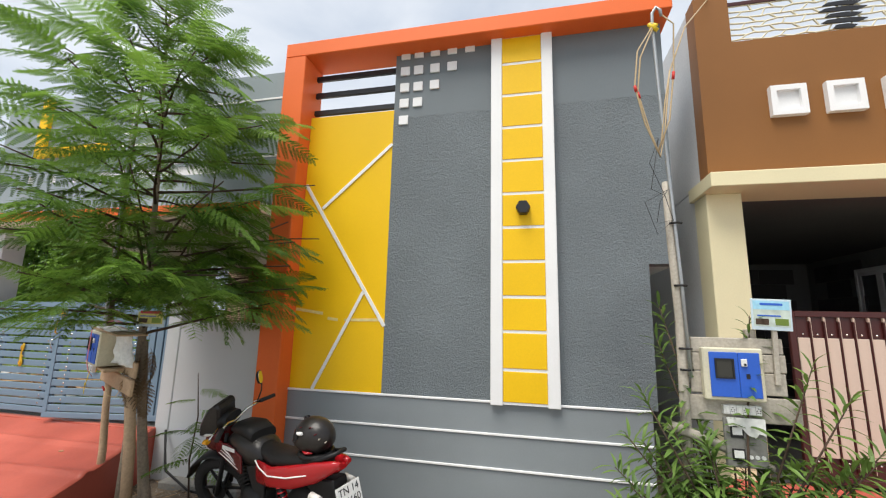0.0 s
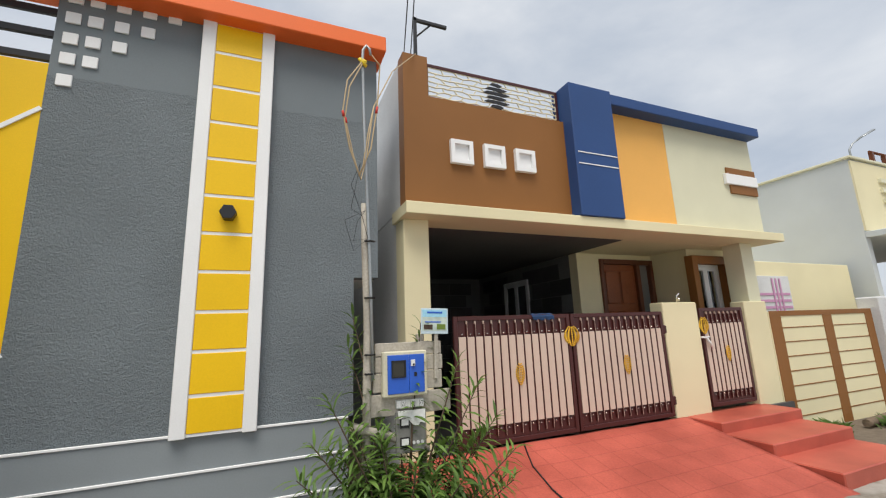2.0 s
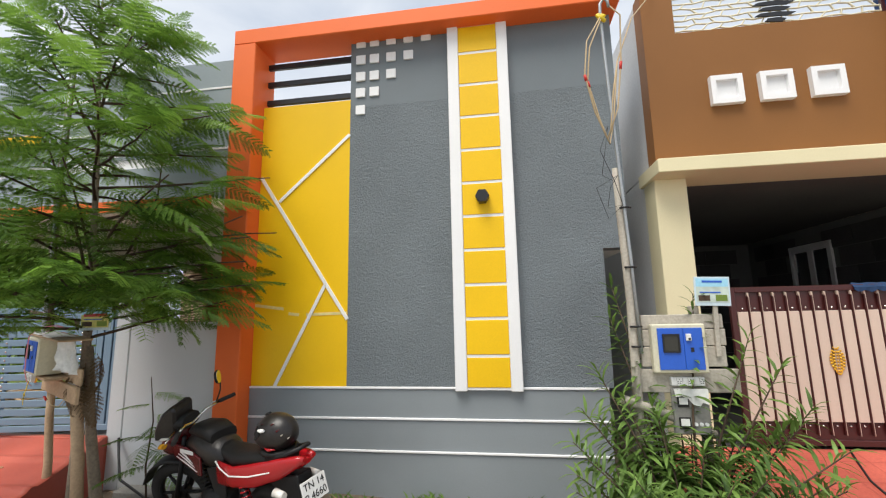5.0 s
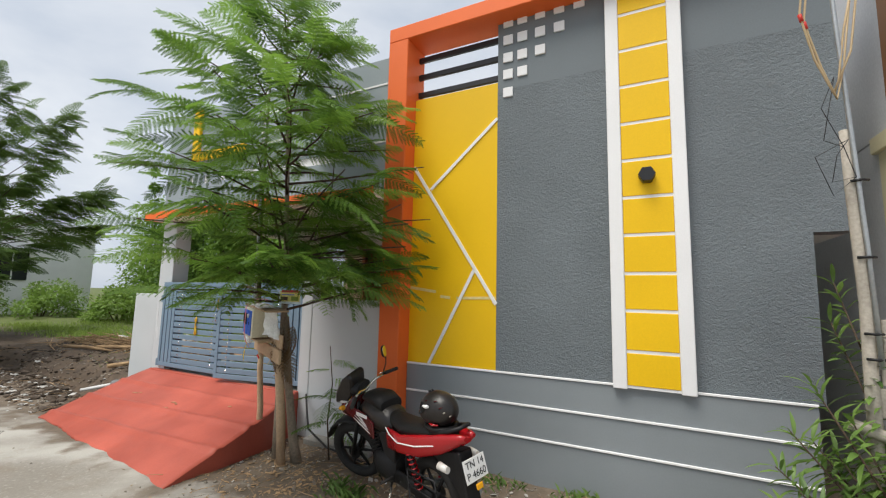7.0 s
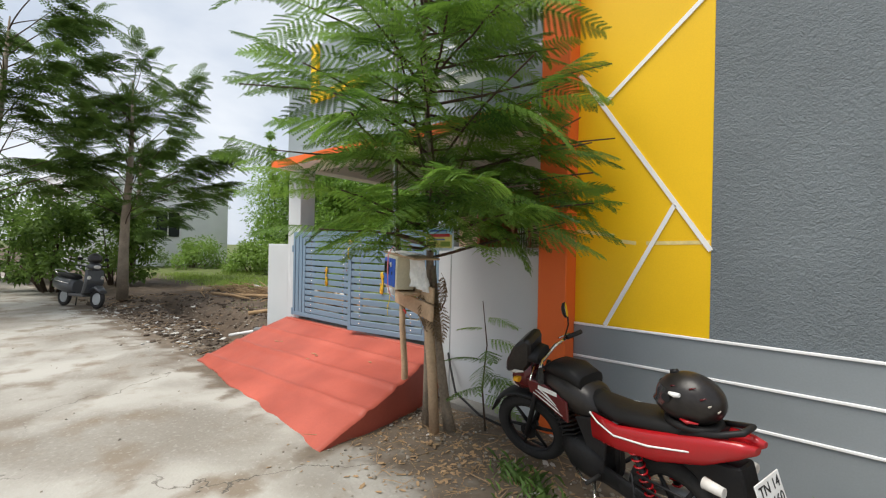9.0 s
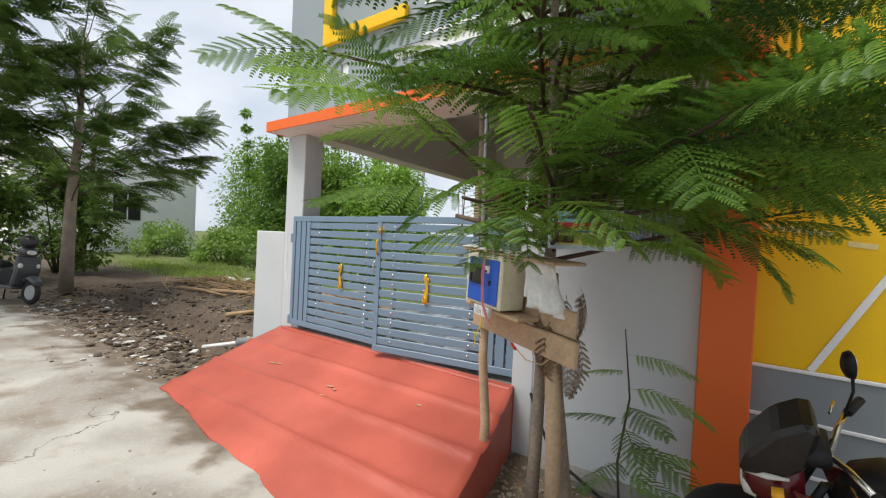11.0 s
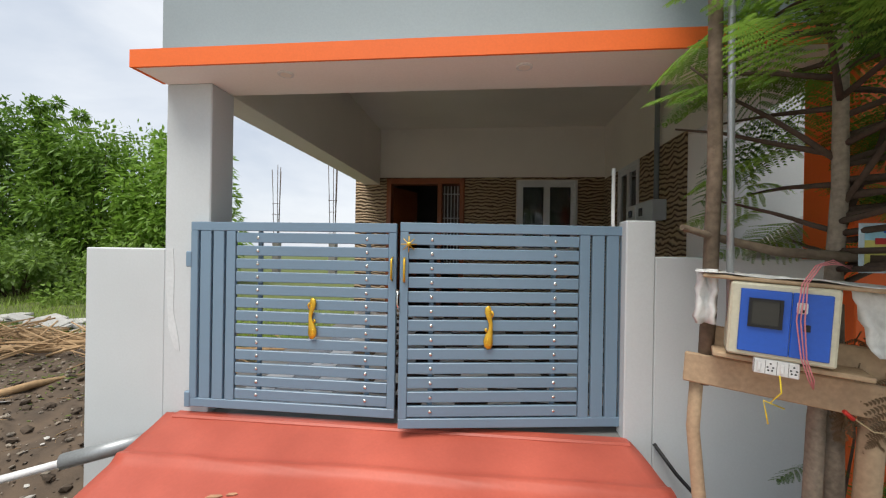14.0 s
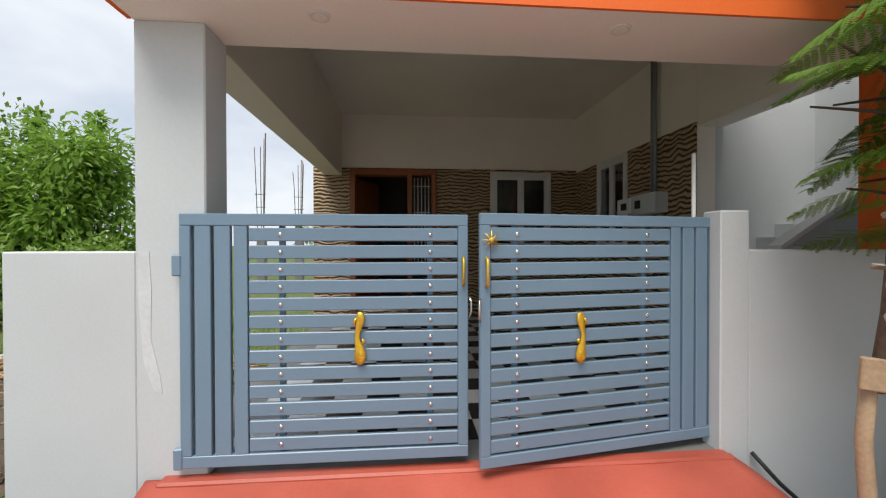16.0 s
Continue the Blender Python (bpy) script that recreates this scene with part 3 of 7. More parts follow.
built("wall_cream_upper", boxes((6.13, 8.20, 4.415, 4.6, 3.056, 4.74), (8.0, 8.20, 4.6, 9.5, 3.056, 4.74), bevel=0), M["palecream"], "pale cream painted upper wall", "wall")
built("blue_pier_lines", boxes((4.20, 4.88, 4.212, 4.2202, 3.92, 3.935), (4.20, 4.88, 4.212, 4.2202, 3.76, 3.775), bevel=0.002), M["white"], "two thin white lines across the blue pier", "trim")
orn = thing("facade_ornament", "white bar over two brown bars on the cream wall", "wall ornament", kind="structure")
part("bar", boxes((7.38, 8.19, 4.36, 4.415, 3.87, 4.05), bevel=0.006), M["white"], orn)
part("bar", boxes((7.46, 8.195, 4.385, 4.415, 4.05, 4.17), bevel=0.006), M["brown"], orn)
part("bar", boxes((7.50, 8.195, 4.385, 4.415, 3.72, 3.87), bevel=0.006), M["brown"], orn)
for x in (2.43, 2.875, 3.32):
    sq = thing("square_frame", "white square plaster frame with a recessed middle on the brown wall", "wall ornament", group="squares on the brown wall", kind="structure")
    bm = wall_with_holes(x, x + 0.29, 3.605, 3.90, [(x + 0.05, x + 0.24, 3.655, 3.85)], 4.345, 4.4)
    part("border", bm, M["white"], sq)
    part("recess", boxes((x + 0.05, x + 0.24, 4.385, 4.4, 3.655, 3.85), bevel=0), M["white"], sq)
built("room_east", boxes((5.45, 5.94, 5.9, 6.1, 0.3, 2.92), (5.94, 7.35, 5.9, 6.1, 2.83, 2.92), (7.224, 7.35, 5.301, 5.899, 0.3, 2.918), (7.22, 8.2, 5.15, 5.3, 0.3, 1.7), (7.22, 7.28, 5.15, 5.3, 1.7, 2.92), (7.95, 8.2, 5.15, 5.3, 1.7, 2.92), (7.28, 7.95, 5.15, 5.3, 2.66, 2.92), bevel=0), M["cream"], "cream painted room wall behind the gate", "wall")
# added dark sheet in place of the unlit room behind the door
built("room_east_back", boxes((5.9, 7.47, 6.3, 6.4, 0.3, 2.92), bevel=0), M["darkwood_and_shade"], "wall behind the door coloured dark for an unlit room", "wall")
built("porch_dark_wall", boxes((5.45, 5.6, 6.1, 9.6, 0.3, 2.92), (2.05, 5.6, 9.6, 9.8, 0.3, 2.92), bevel=0), M["grout"], "porch walls clad in dark stone tiles", "wall")
# floor finish is assumed; the dark colour keeps bounced light off the ceiling
built("porch_floor_east", boxes((2.05, 8.2, 4.45, 9.6, -0.2, 0.38), bevel=0), M["darktile"], "unseen porch floor, given dark tile to keep bounce low", "floor")
built("ramp_east", ramp_mesh(1.75, 5.85, 4.5, 2.75, 2.75, 0.40), M["redgrid"], "red oxide cement ramp below the brown gate", "ramp")
steps = thing("entrance_steps", "three red oxide cement steps up to the wicket gate", "steps", kind="structure")
for x0, x1, y0, z in ((5.86, 7.55, 4.02, 0.40), (5.87, 7.5, 3.46, 0.27), (5.88, 7.45, 2.86, 0.13)):
    part("step", boxes((x0, x1, y0, 4.6, -0.3, z), bevel=0.012), M["red"], steps)
built("gate_pillar_east", boxes((5.68, 6.38, 4.5, 4.72, -0.3, 1.95), bevel=0.01), M["cream"], "broad cream painted gate pillar", "gate post")
built("gate_pillar_far", boxes((7.47, 8.03, 4.5, 4.72, -0.3, 1.95), bevel=0.01), M["cream"], "cream painted gate pillar", "gate post")

tap = thing("water_tap", "small grey metal tap on top of the gate pillar", "tap", pose(6.12, 4.6, 1.95))
part("riser", tube([(0, 0, 0), (0, 0, 0.10), (0.02, -0.03, 0.14)], [0.018, 0.016, 0.012], 8), M["chrome"], tap)
part("spout", tube([(0, 0, 0.07), (-0.03, -0.05, 0.07), (-0.04, -0.07, 0.03)], 0.010, 8), M["chrome"], tap)

# ---- the next plot to the east ----
built("compound_wall_far", boxes((8.04, 11.2, 4.5, 4.68, -0.3, 1.78), bevel=0.006), M["cream"], "cream compound wall with brown borders", "wall")
brd = thing("wall_border", "brown painted borders and grooves on the cream compound wall", "trim", kind="structure")
for x0, x1 in ((8.06, 8.34), (9.55, 9.82), (10.95, 11.19)):
    part("border", boxes((x0, x1, 4.488, 4.4998, -0.2, 1.70), bevel=0.002), M["brown"], brd)
part("border", boxes((8.06, 11.19, 4.488, 4.4998, 1.70, 1.785), bevel=0.002), M["brown"], brd)
for x0, x1 in ((8.34, 9.55), (9.82, 10.95)):
    for k in range(7):
        part("groove", boxes((x0, x1, 4.494, 4.4998, 0.12 + 0.23 * k, 0.137 + 0.23 * k), bevel=0), M["brown"], brd)
built("outbuilding", boxes((8.9, 12.8, 5.35, 9.5, -0.3, 2.80), bevel=0.01), M["cream"], "cream painted flat-roofed outbuilding", "building")
house3 = thing("white_house", "white and cream two-level house with a flat roof", "house")
for spec in ((13.0, 20, 5.0, 14, 3.4, 5.3), (13.0, 13.2, 5.0, 14, -0.3, 3.4), (15.5, 15.8, 5.0, 5.3, -0.3, 3.4), (13.2, 20, 9, 9.2, -0.3, 3.4)):
    part("wall", boxes(spec, bevel=0), M["offwhite"], house3, "white rendered wall")
part("front_panel", boxes((13.01, 20, 4.96, 5.0, 3.55, 5.25), bevel=0), M["cream"], house3, "cream painted parapet front")
part("slab", boxes((13.0, 20, 4.3, 5.0, 3.38, 3.52), bevel=0.01), M["offwhite"], house3)
part("coping", boxes((12.95, 20.05, 4.92, 14.05, 5.3, 5.36), bevel=0.01), M["palecream"], house3)
built("boundary_post", boxes((11.21, 11.55, 4.35, 4.7, -0.3, 2.0), bevel=0.02), M["plaster"], "weathered white boundary post", "gate post")

# ---- blue slatted gate ----
def gate_leaf(width, height, m, label):
    """A leaf hinged at its own origin, its free end along +x; slats, uprights, studs and gilt ornaments."""
    g = thing("gate_leaf", label, "gate", m, group="leaves of the blue gate")
    t = 0.035
    part("top_rail", boxes((0, width, 0, t, height - 0.062, height), bevel=0.004), M["steelblue"], g)
    part("bottom_rail", boxes((0, width, 0, t, 0, 0.062), bevel=0.004), M["steelblue"], g)
    part("stile", boxes((0, 0.055, 0, t, 0.062, height - 0.062), bevel=0.004), M["steelblue"], g)
    part("stile", boxes((width - 0.055, width, 0, t, 0.062, height - 0.062), bevel=0.004), M["steelblue"], g)
    for k in range(3):
        x = 0.073 + 0.097 * k
        part("upright_board", boxes((x, x + (0.080 if k < 2 else 0.068), 0.002, t - 0.002, 0.062, height - 0.062), bevel=0.003), M["steelblue"], g)
    x0, x1, n = 0.340, width - 0.055, 13
    pitch = (height - 0.124) / n
    for k in range(n):
        z = 0.062 + pitch * k
        tilt = Matrix.Translation((0, t / 2, z + pitch / 2)) @ Matrix.Rotation(radians(1.5), 4, "X")
        slat = part("slat", add_box(bmesh.new(), x0, x1, -0.013, 0.013, -pitch / 2 + 0.011, pitch / 2 - 0.011, 0.004, tilt), M["steelblue"], g)
        for x in (x0 + 0.16, x1 - 0.15):
            bm = bmesh.new()
            bmesh.ops.create_icosphere(bm, subdivisions=2, radius=0.0115, matrix=Matrix.Translation((x, t / 2 - 0.014, z + pitch / 2)) @ Matrix.Diagonal((1, 0.6, 1, 1)))
            part("stud", bm, M["chrome"], slat, "bright steel stud", smooth=True)
    part("back_bar", boxes((x0 + 0.145, x0 + 0.175, t, t + 0.02, 0.062, height - 0.062), bevel=0.002), M["steelblue"], g)
    part("back_bar", boxes((x1 - 0.165, x1 - 0.135, t, t + 0.02, 0.062, height - 0.062), bevel=0.002), M["steelblue"], g)
    cx, z0 = width - 0.58, 0.515
    curve = [(0.000, 0.00), (0.004, 0.022), (0.006, 0.05), (0.0, 0.09), (-0.010, 0.13), (-0.010, 0.165), (0.0, 0.205), (0.008, 0.24), (0.006, 0.262), (-0.004, 0.276)]
    bm = tube([(cx + a, 0, z0 + b) for a, b in curve], [0.012, 0.028, 0.031, 0.024, 0.014, 0.013, 0.018, 0.023, 0.021, 0.008], 12)
    bm.transform(Matrix.Translation((0, -0.010, 0)) @ Matrix.Diagonal((1, 0.42, 1, 1)))
    o = part("handle", bm, M["gold"], g, "gilt peacock-shaped gate handle", smooth=True)
    part("beak", tube([(cx - 0.014, -0.012, z0 + 0.245), (cx - 0.026, -0.012, z0 + 0.228), (cx - 0.020, -0.012, z0 + 0.205)], [0.008, 0.007, 0.004], 8), M["gold"], o, smooth=True)
    part("curl", tube([(cx + 0.016, -0.012, z0 + 0.112), (cx + 0.024, -0.012, z0 + 0.126), (cx + 0.014, -0.012, z0 + 0.134)], [0.008, 0.009, 0.005], 8), M["gold"], o, smooth=True)
    for rr in (0.018, 0.009):
        part("scroll", tube([(cx + 0.006 + rr * math.cos(a * 0.7), -0.0235, z0 + 0.046 + rr * 1.3 * math.sin(a * 0.7)) for a in range(10)], 0.0026, 6), M["gold"], o, smooth=True)
    for k in range(7):
        bm = bmesh.new()
        bmesh.ops.create_icosphere(bm, subdivisions=1, radius=0.005, matrix=Matrix.Translation((cx + 0.003 * (k % 2), -0.019, z0 + 0.16 + 0.015 * k)))
        part("bead", bm, M["gold"], o, smooth=True)
    part("pull", tube([(width - 0.028, -0.004, height - 0.38), (width - 0.028, -0.03, height - 0.365), (width - 0.028, -0.03, height - 0.245), (width - 0.028, -0.004, height - 0.23)], 0.008, 8), M["gold"], g, "gilt rod handle")
    part("latch", tube([(width + 0.004, -0.004, height - 0.56), (width + 0.014, -0.02, height - 0.52), (width + 0.014, -0.02, height - 0.47), (width + 0.004, -0.004, height - 0.44)], 0.006, 8), M["chrome"], g, "steel latch loop")
    for z in (height - 0.27, 0.045):
        part("hinge", boxes((-0.035, 0.012, -0.006, 0.03, z - 0.05, z + 0.06), bevel=0.006), M["steelblue"], g)
    return g


leaf = gate_leaf(1.485, 1.308, pose(-6.872, 4.235, 0.486), "blue-grey slatted steel gate leaf with gilt handle, closed")
right = gate_leaf(1.515, 1.325, pose(-3.845, 4.375, 0.470) @ pose(0, 0, 0, 0, 0, 9.6) @ Matrix.Diagonal((-1, 1, 1, 1)), "blue-grey slatted steel gate leaf with gilt handle, slightly ajar")
star = bmesh.new()
for k in range(4):
    add_tube(star, [(1.515 - 0.055 - 0.05 * math.cos(a), -0.012, 1.185 - 0.05 * math.sin(a)) for a in (math.pi / 4 * k, math.pi / 4 * k + math.pi)], [0.003, 0.003], 6)
bmesh.ops.create_icosphere(star, subdivisions=2, radius=0.014, matrix=Matrix.Translation((1.46, -0.014, 1.185)))
part("star_ornament", star, M["gold"], right, "small gilt star ornament")

# ---- portico: door, windows, cladding, lamps ----
def cladding_material():
    m = material("wavy_stone_cladding", (0.36, 0.25, 0.15), 0.7, 40, 0.12, 2.0, 0.15, 0)
    n, l = m.node_tree.nodes, m.node_tree.links
    geo, nz, add, wv, rp, bp = (n.new("ShaderNodeNewGeometry"), n.new("ShaderNodeTexNoise"), n.new("ShaderNodeVectorMath"), n.new("ShaderNodeTexWave"), n.new("ShaderNodeValToRGB"), n.new("ShaderNodeBump"))
    nz.inputs["Scale"].default_value, nz.inputs["Detail"].default_value = 4.2, 2
    add.operation = "MULTIPLY_ADD"
    add.inputs[1].default_value = (0, 0, 0.16)
    l.new(geo.outputs["Position"], nz.inputs["Vector"]), l.new(nz.outputs["Color"], add.inputs[0]), l.new(geo.outputs["Position"], add.inputs[2])
    wv.bands_direction = "Z"
    wv.inputs["Scale"].default_value = 5.4
    l.new(add.outputs[0], wv.inputs["Vector"])
    rp.color_ramp.elements[0].position, rp.color_ramp.elements[0].color = 0.12, (0.085, 0.045, 0.022, 1)
    rp.color_ramp.elements[1].position, rp.color_ramp.elements[1].color = 0.62, (0.46, 0.34, 0.21, 1)
    l.new(wv.outputs["Fac"], rp.inputs[0]), l.new(rp.outputs[0], n["Principled BSDF"].inputs["Base Color"])
    bp.inputs["Strength"].default_value, bp.inputs["Distance"].default_value = 0.8, 0.02
    l.new(wv.outputs["Fac"], bp.inputs["Height"]), l.new(bp.outputs[0], n["Principled BSDF"].inputs["Normal"])
    return m


M["clad"] = cladding_material()
built("cladding_back", wall_with_holes(-7.30, -2.722, 0.42, 2.95, [DOOR, (WIN[0] - 0.02, WIN[1] + 0.02, WIN[2] - 0.02, WIN[3] + 0.02)], 9.135, 9.158), M["clad"], "wavy brown and beige stone cladding", "wall cladding")
bm = wall_with_holes(6.07, 9.13, 0.42, 2.90, [(SWIN[0] - 0.02, SWIN[1] + 0.02, SWIN[2] - 0.02, 2.90)], 0, 0.022)
bmesh.ops.transform(bm, matrix=Matrix(((0, -1, 0, -2.722), (1, 0, 0, 0), (0, 0, 1, 0), (0, 0, 0, 1))), verts=bm.verts[:])
built("cladding_side", bm, M["clad"], "wavy brown and beige stone cladding", "wall cladding")

door = thing("door_1", "open red-brown wooden front door with a grilled side light", "door", kind="structure")
for s in ((-6.69, -6.60, 9.10, 9.36, 0.45, 2.93), (-5.31, -5.22, 9.10, 9.36, 0.45, 2.93), (-6.60, -5.31, 9.10, 9.36, 2.83, 2.93), (-5.72, -5.64, 9.10, 9.36, 0.45, 2.83)):
    part("frame", boxes(s, bevel=0.008), M["redwood"], door)
leaf_d = part("door_leaf", add_box(bmesh.new(), 0, 0.85, 0, 0.04, 0.47, 2.80, 0.006, pose(-6.59, 9.33, 0, 0, 0, 68)), M["redwood"], door, "red-brown panelled door leaf swung inwards")
for k in range(5):
    part("grille_bar", tube([(-5.60 + 0.062 * k, 9.2, 1.2), (-5.60 + 0.062 * k, 9.2, 2.80)], 0.010, 6), M["upvc"], door, "white painted grille bar")
for z in (1.6, 2.2, 2.65):
    part("grille_bar", tube([(-5.63, 9.2, z), (-5.32, 9.2, z)], 0.010, 6), M["upvc"], door)
# hall walls carry the indoor shade in their own dark colour
M["dim"] = material("hall_wall_shade", (0.16, 0.14, 0.12), 0.8)
built("hall_inside", boxes((-7.2, -2.8, 12.2, 12.4, 0.4, 3.3), (-7.3, -7.2, 9.36, 12.4, 0.4, 3.3), (-2.72, -2.6, 9.36, 12.4, 0.4, 3.3), (-7.3, -2.6, 9.36, 12.4, 3.3, 3.4), (-7.3, -2.6, 9.36, 12.4, 0.3, 0.4), bevel=0), M["dim"], "plain hall behind the open door, coloured dark for shade", "wall")


def window(name, m, w, h, label, sashes=2):
    """A white sliding window, x along its width, z up, its face at y 0 looking to -y."""
    g = thing(name, label, "window", m, kind="structure")
    for s in ((0, 0.05, 0, 0.08, 0, h), (w - 0.05, w, 0, 0.08, 0, h), (0.05, w - 0.05, 0, 0.08, 0, 0.05), (0.05, w - 0.05, 0, 0.08, h - 0.05, h)):
        part("window_frame", boxes(s, bevel=0.004), M["upvc"], g)
    sw = (w - 0.1) / sashes
    for k in range(sashes):
        x = 0.05 + sw * k
        sash = part("sash", wall_with_holes(x, x + sw, 0.05, h - 0.05, [(x + 0.055, x + sw - 0.055, 0.115, h - 0.115)], 0.015, 0.055), M["upvc"], g)
        part("pane", boxes((x + 0.055, x + sw - 0.055, 0.033, 0.039, 0.115, h - 0.115), bevel=0), M["glass"], sash)
        for j in range(4):
            xx = x + 0.08 + (sw - 0.16) * j / 3
            part("grille_bar", tube([(xx, 0.10, 0.05), (xx, 0.10, h - 0.05)], 0.006, 5), M["blackmetal"], g)
    # added sheet, coloured dark in place of the unlit room behind the panes
    part("dark_backing", boxes((0.02, w - 0.02, 0.14, 0.15, 0.02, h - 0.02), bevel=0), M["glazing_and_shade"], g, "dark sheet behind the glass for the unlit room")
    return g


gl = bpy.data.materials.new("window_glass")
gl.use_nodes = True
gb = gl.node_tree.nodes["Principled BSDF"]
gb.inputs["Base Color"].default_value, gb.inputs["Roughness"].default_value = (0.9, 0.95, 0.95, 1), 0.02
gb.inputs["Transmission Weight"].default_value, gb.inputs["IOR"].default_value = 1.0, 1.45
M["glass"] = gl
window("window_1", pose(WIN[0], 9.12, WIN[2]), WIN[1] - WIN[0], WIN[3] - WIN[2], "white sliding window with dark panes in the clad wall")
window("window_2", Matrix(((0, 1, 0, -2.76), (-1, 0, 0, SWIN[1]), (0, 0, 1, SWIN[2]), (0, 0, 0, 1))), SWIN[1] - SWIN[0], SWIN[3] - SWIN[2], "white sliding window with dark panes in the side wall")
tiles = {k: bmesh.new() for k in ("tile_dark", "tile_light")}
for i in range(16):
    for j in range(16):
        x, y = -6.80 + 0.255 * i, 4.56 + 0.285 * j
        add_box(tiles["tile_dark" if (i + j) % 2 else "tile_light"], x, x + 0.25, y, y + 0.28, 0.415, 0.428)
floor_tiles = thing("floor_tiles", "black and grey chequered ceramic floor tiles in the portico", "floor tiles", kind="structure")
M["tile_light"] = material("pale_grey_glazed_tile", (0.45, 0.46, 0.47), 0.2, spec=0.5, bump=0)
M["tile_dark"] = material("black_glazed_tile", (0.02, 0.02, 0.022), 0.2, spec=0.5, bump=0)
for k, bm in tiles.items():
    tagged(part(k, bm, M[k], floor_tiles), kind="stuff")
for x in (-6.15, -4.57, -3.31):
    dl = thing("downlight", "round white recessed downlight in the soffit, unlit", "ceiling light", pose(x, 4.17, 2.79), group="downlights in the soffit")
    part("rim", tube([(0, 0, -0.010), (0, 0, 0.004)], [0.052, 0.056], 20), M["upvc"], dl)
    part("lens", tube([(0, 0, -0.012), (0, 0, -0.004)], [0.036, 0.036], 20), M["beige"], dl)
panel = thing("meter_box", "grey electric meter box on the clad side wall", "meter box", pose(-2.745, 6.5, 2.0))
part("box", boxes((-0.16, 0, 0.0, 0.55, 0.0, 0.24), bevel=0.008), M["offwhite"], panel)
part("meter", boxes((-0.19, -0.16, 0.50, 0.80, 0.02, 0.22), bevel=0.008), M["upvc"], panel)
part("dial", boxes((-0.196, -0.1902, 0.56, 0.70, 0.07, 0.16), bevel=0.002), M["glazing_and_shade"], panel)
part("dial", boxes((-0.166, -0.1602, 0.30, 0.42, 0.07, 0.17), bevel=0.002), M["glazing_and_shade"], panel)
cond = thing("conduit", "grey conduit pipe running down the side wall", "pipe")
part("pipe", tube([(-2.77, 6.72, 3.86), (-2.77, 6.72, 2.2)], 0.022, 8), M["plinth"], cond)
part("pipe", tube([(-2.77, 6.79, 3.86), (-2.77, 6.79, 2.2)], 0.014, 8), M["plinth"], cond)
pv = thing("vent_pipe", "thin white plastic pipe standing behind the gate post", "pipe")
part("pipe", tube([(-3.93, 4.47, 0.43), (-3.93, 4.47, 2.2)], 0.013, 8), M["upvc"], pv)

# ---- brown and beige gate of the east house ----
def panel_gate(name, width, height, boards, label, m):
    g = thing(name, label, "gate", m, group="brown gate leaves")
    t = 0.04
    for s in ((0, 0.05, 0, t, 0, height), (width - 0.05, width, 0, t, 0, height), (0.05, width - 0.05, 0, t, 0, 0.05), (0.05, width - 0.05, 0, t, height - 0.05, height)):
        part("frame_bar", boxes(s, bevel=0.004), M["maroon"], g)
    part("backing", boxes((0.05, width - 0.05, 0.02, 0.028, 0.05, height - 0.05), bevel=0), M["maroon"], g)
    pitch = (width - 0.10) / boards
    for k in range(boards):
        x = 0.05 + pitch * k
        part("board", boxes((x + 0.009, x + pitch - 0.009, 0.004, 0.0198, 0.20, height - 0.23), bevel=0.003), M["pinkpanel"], g, "beige pink sheet steel strip")
        for z in (height - 0.20, 0.165):
            bm = bmesh.new()
            bmesh.ops.create_icosphere(bm, subdivisions=1, radius=0.011, matrix=Matrix.Translation((x + pitch / 2, 0.014, z)))
            part("stud", bm, M["chrome"], g, "bright steel stud", smooth=True)
        if k:
            part("rod", boxes((x - 0.006, x + 0.006, -0.004, 0.0195, 0.09, height - 0.09), bevel=0.003), M["maroon"], g)
            part("rod_tip", boxes((x - 0.005, x + 0.005, -0.003, 0.0195, height - 0.085, height - 0.052), bevel=0), M["pinkpanel"], g)
            part("rod_edge", boxes((x + 0.0062, x + 0.009, -0.004, 0.0195, 0.09, height - 0.06), bevel=0), M["pinkpanel"], g)
    return g


def flower(parent, x, z, w, h, petals=9):
    """A flat cast ornament of small leaf scrolls round a beaded stem."""
    bm = bmesh.new()
    for k in range(petals):
        u = k / (petals - 1) * 2 - 1
        ww = w * (0.95 - 0.6 * u * u)
        for side in (-1, 1):
            for q, far in enumerate((0.30, 0.55)):
                bmesh.ops.create_icosphere(bm, subdivisions=1, radius=1, matrix=Matrix.Translation((x + side * ww * far, -0.006, z + u * h * 0.45 + 0.012 * q)) @ Matrix.Rotation(side * 0.8, 4, "Y") @ Matrix.Diagonal((ww * 0.17, 0.007, h * 0.05, 1)))
        bmesh.ops.create_icosphere(bm, subdivisions=1, radius=1, matrix=Matrix.Translation((x, -0.008, z + u * h * 0.46)) @ Matrix.Diagonal((w * 0.09, 0.009, h * 0.045, 1)))
    part("ornament", bm, M["gold"], parent, "gilt cast openwork ornament", smooth=True)


gl1 = panel_gate("gate_leaf", 1.60, 1.40, 14, "dark maroon gate leaf with beige pink strips, closed", pose(2.43, 4.5, 0.425))
gl2 = panel_gate("gate_leaf", 1.60, 1.40, 14, "dark maroon gate leaf with beige pink strips, closed", pose(4.05, 4.5, 0.425))
wk = panel_gate("wicket_gate", 0.98, 1.40, 9, "narrow dark maroon wicket gate with beige pink strips", pose(6.42, 4.5, 0.46))
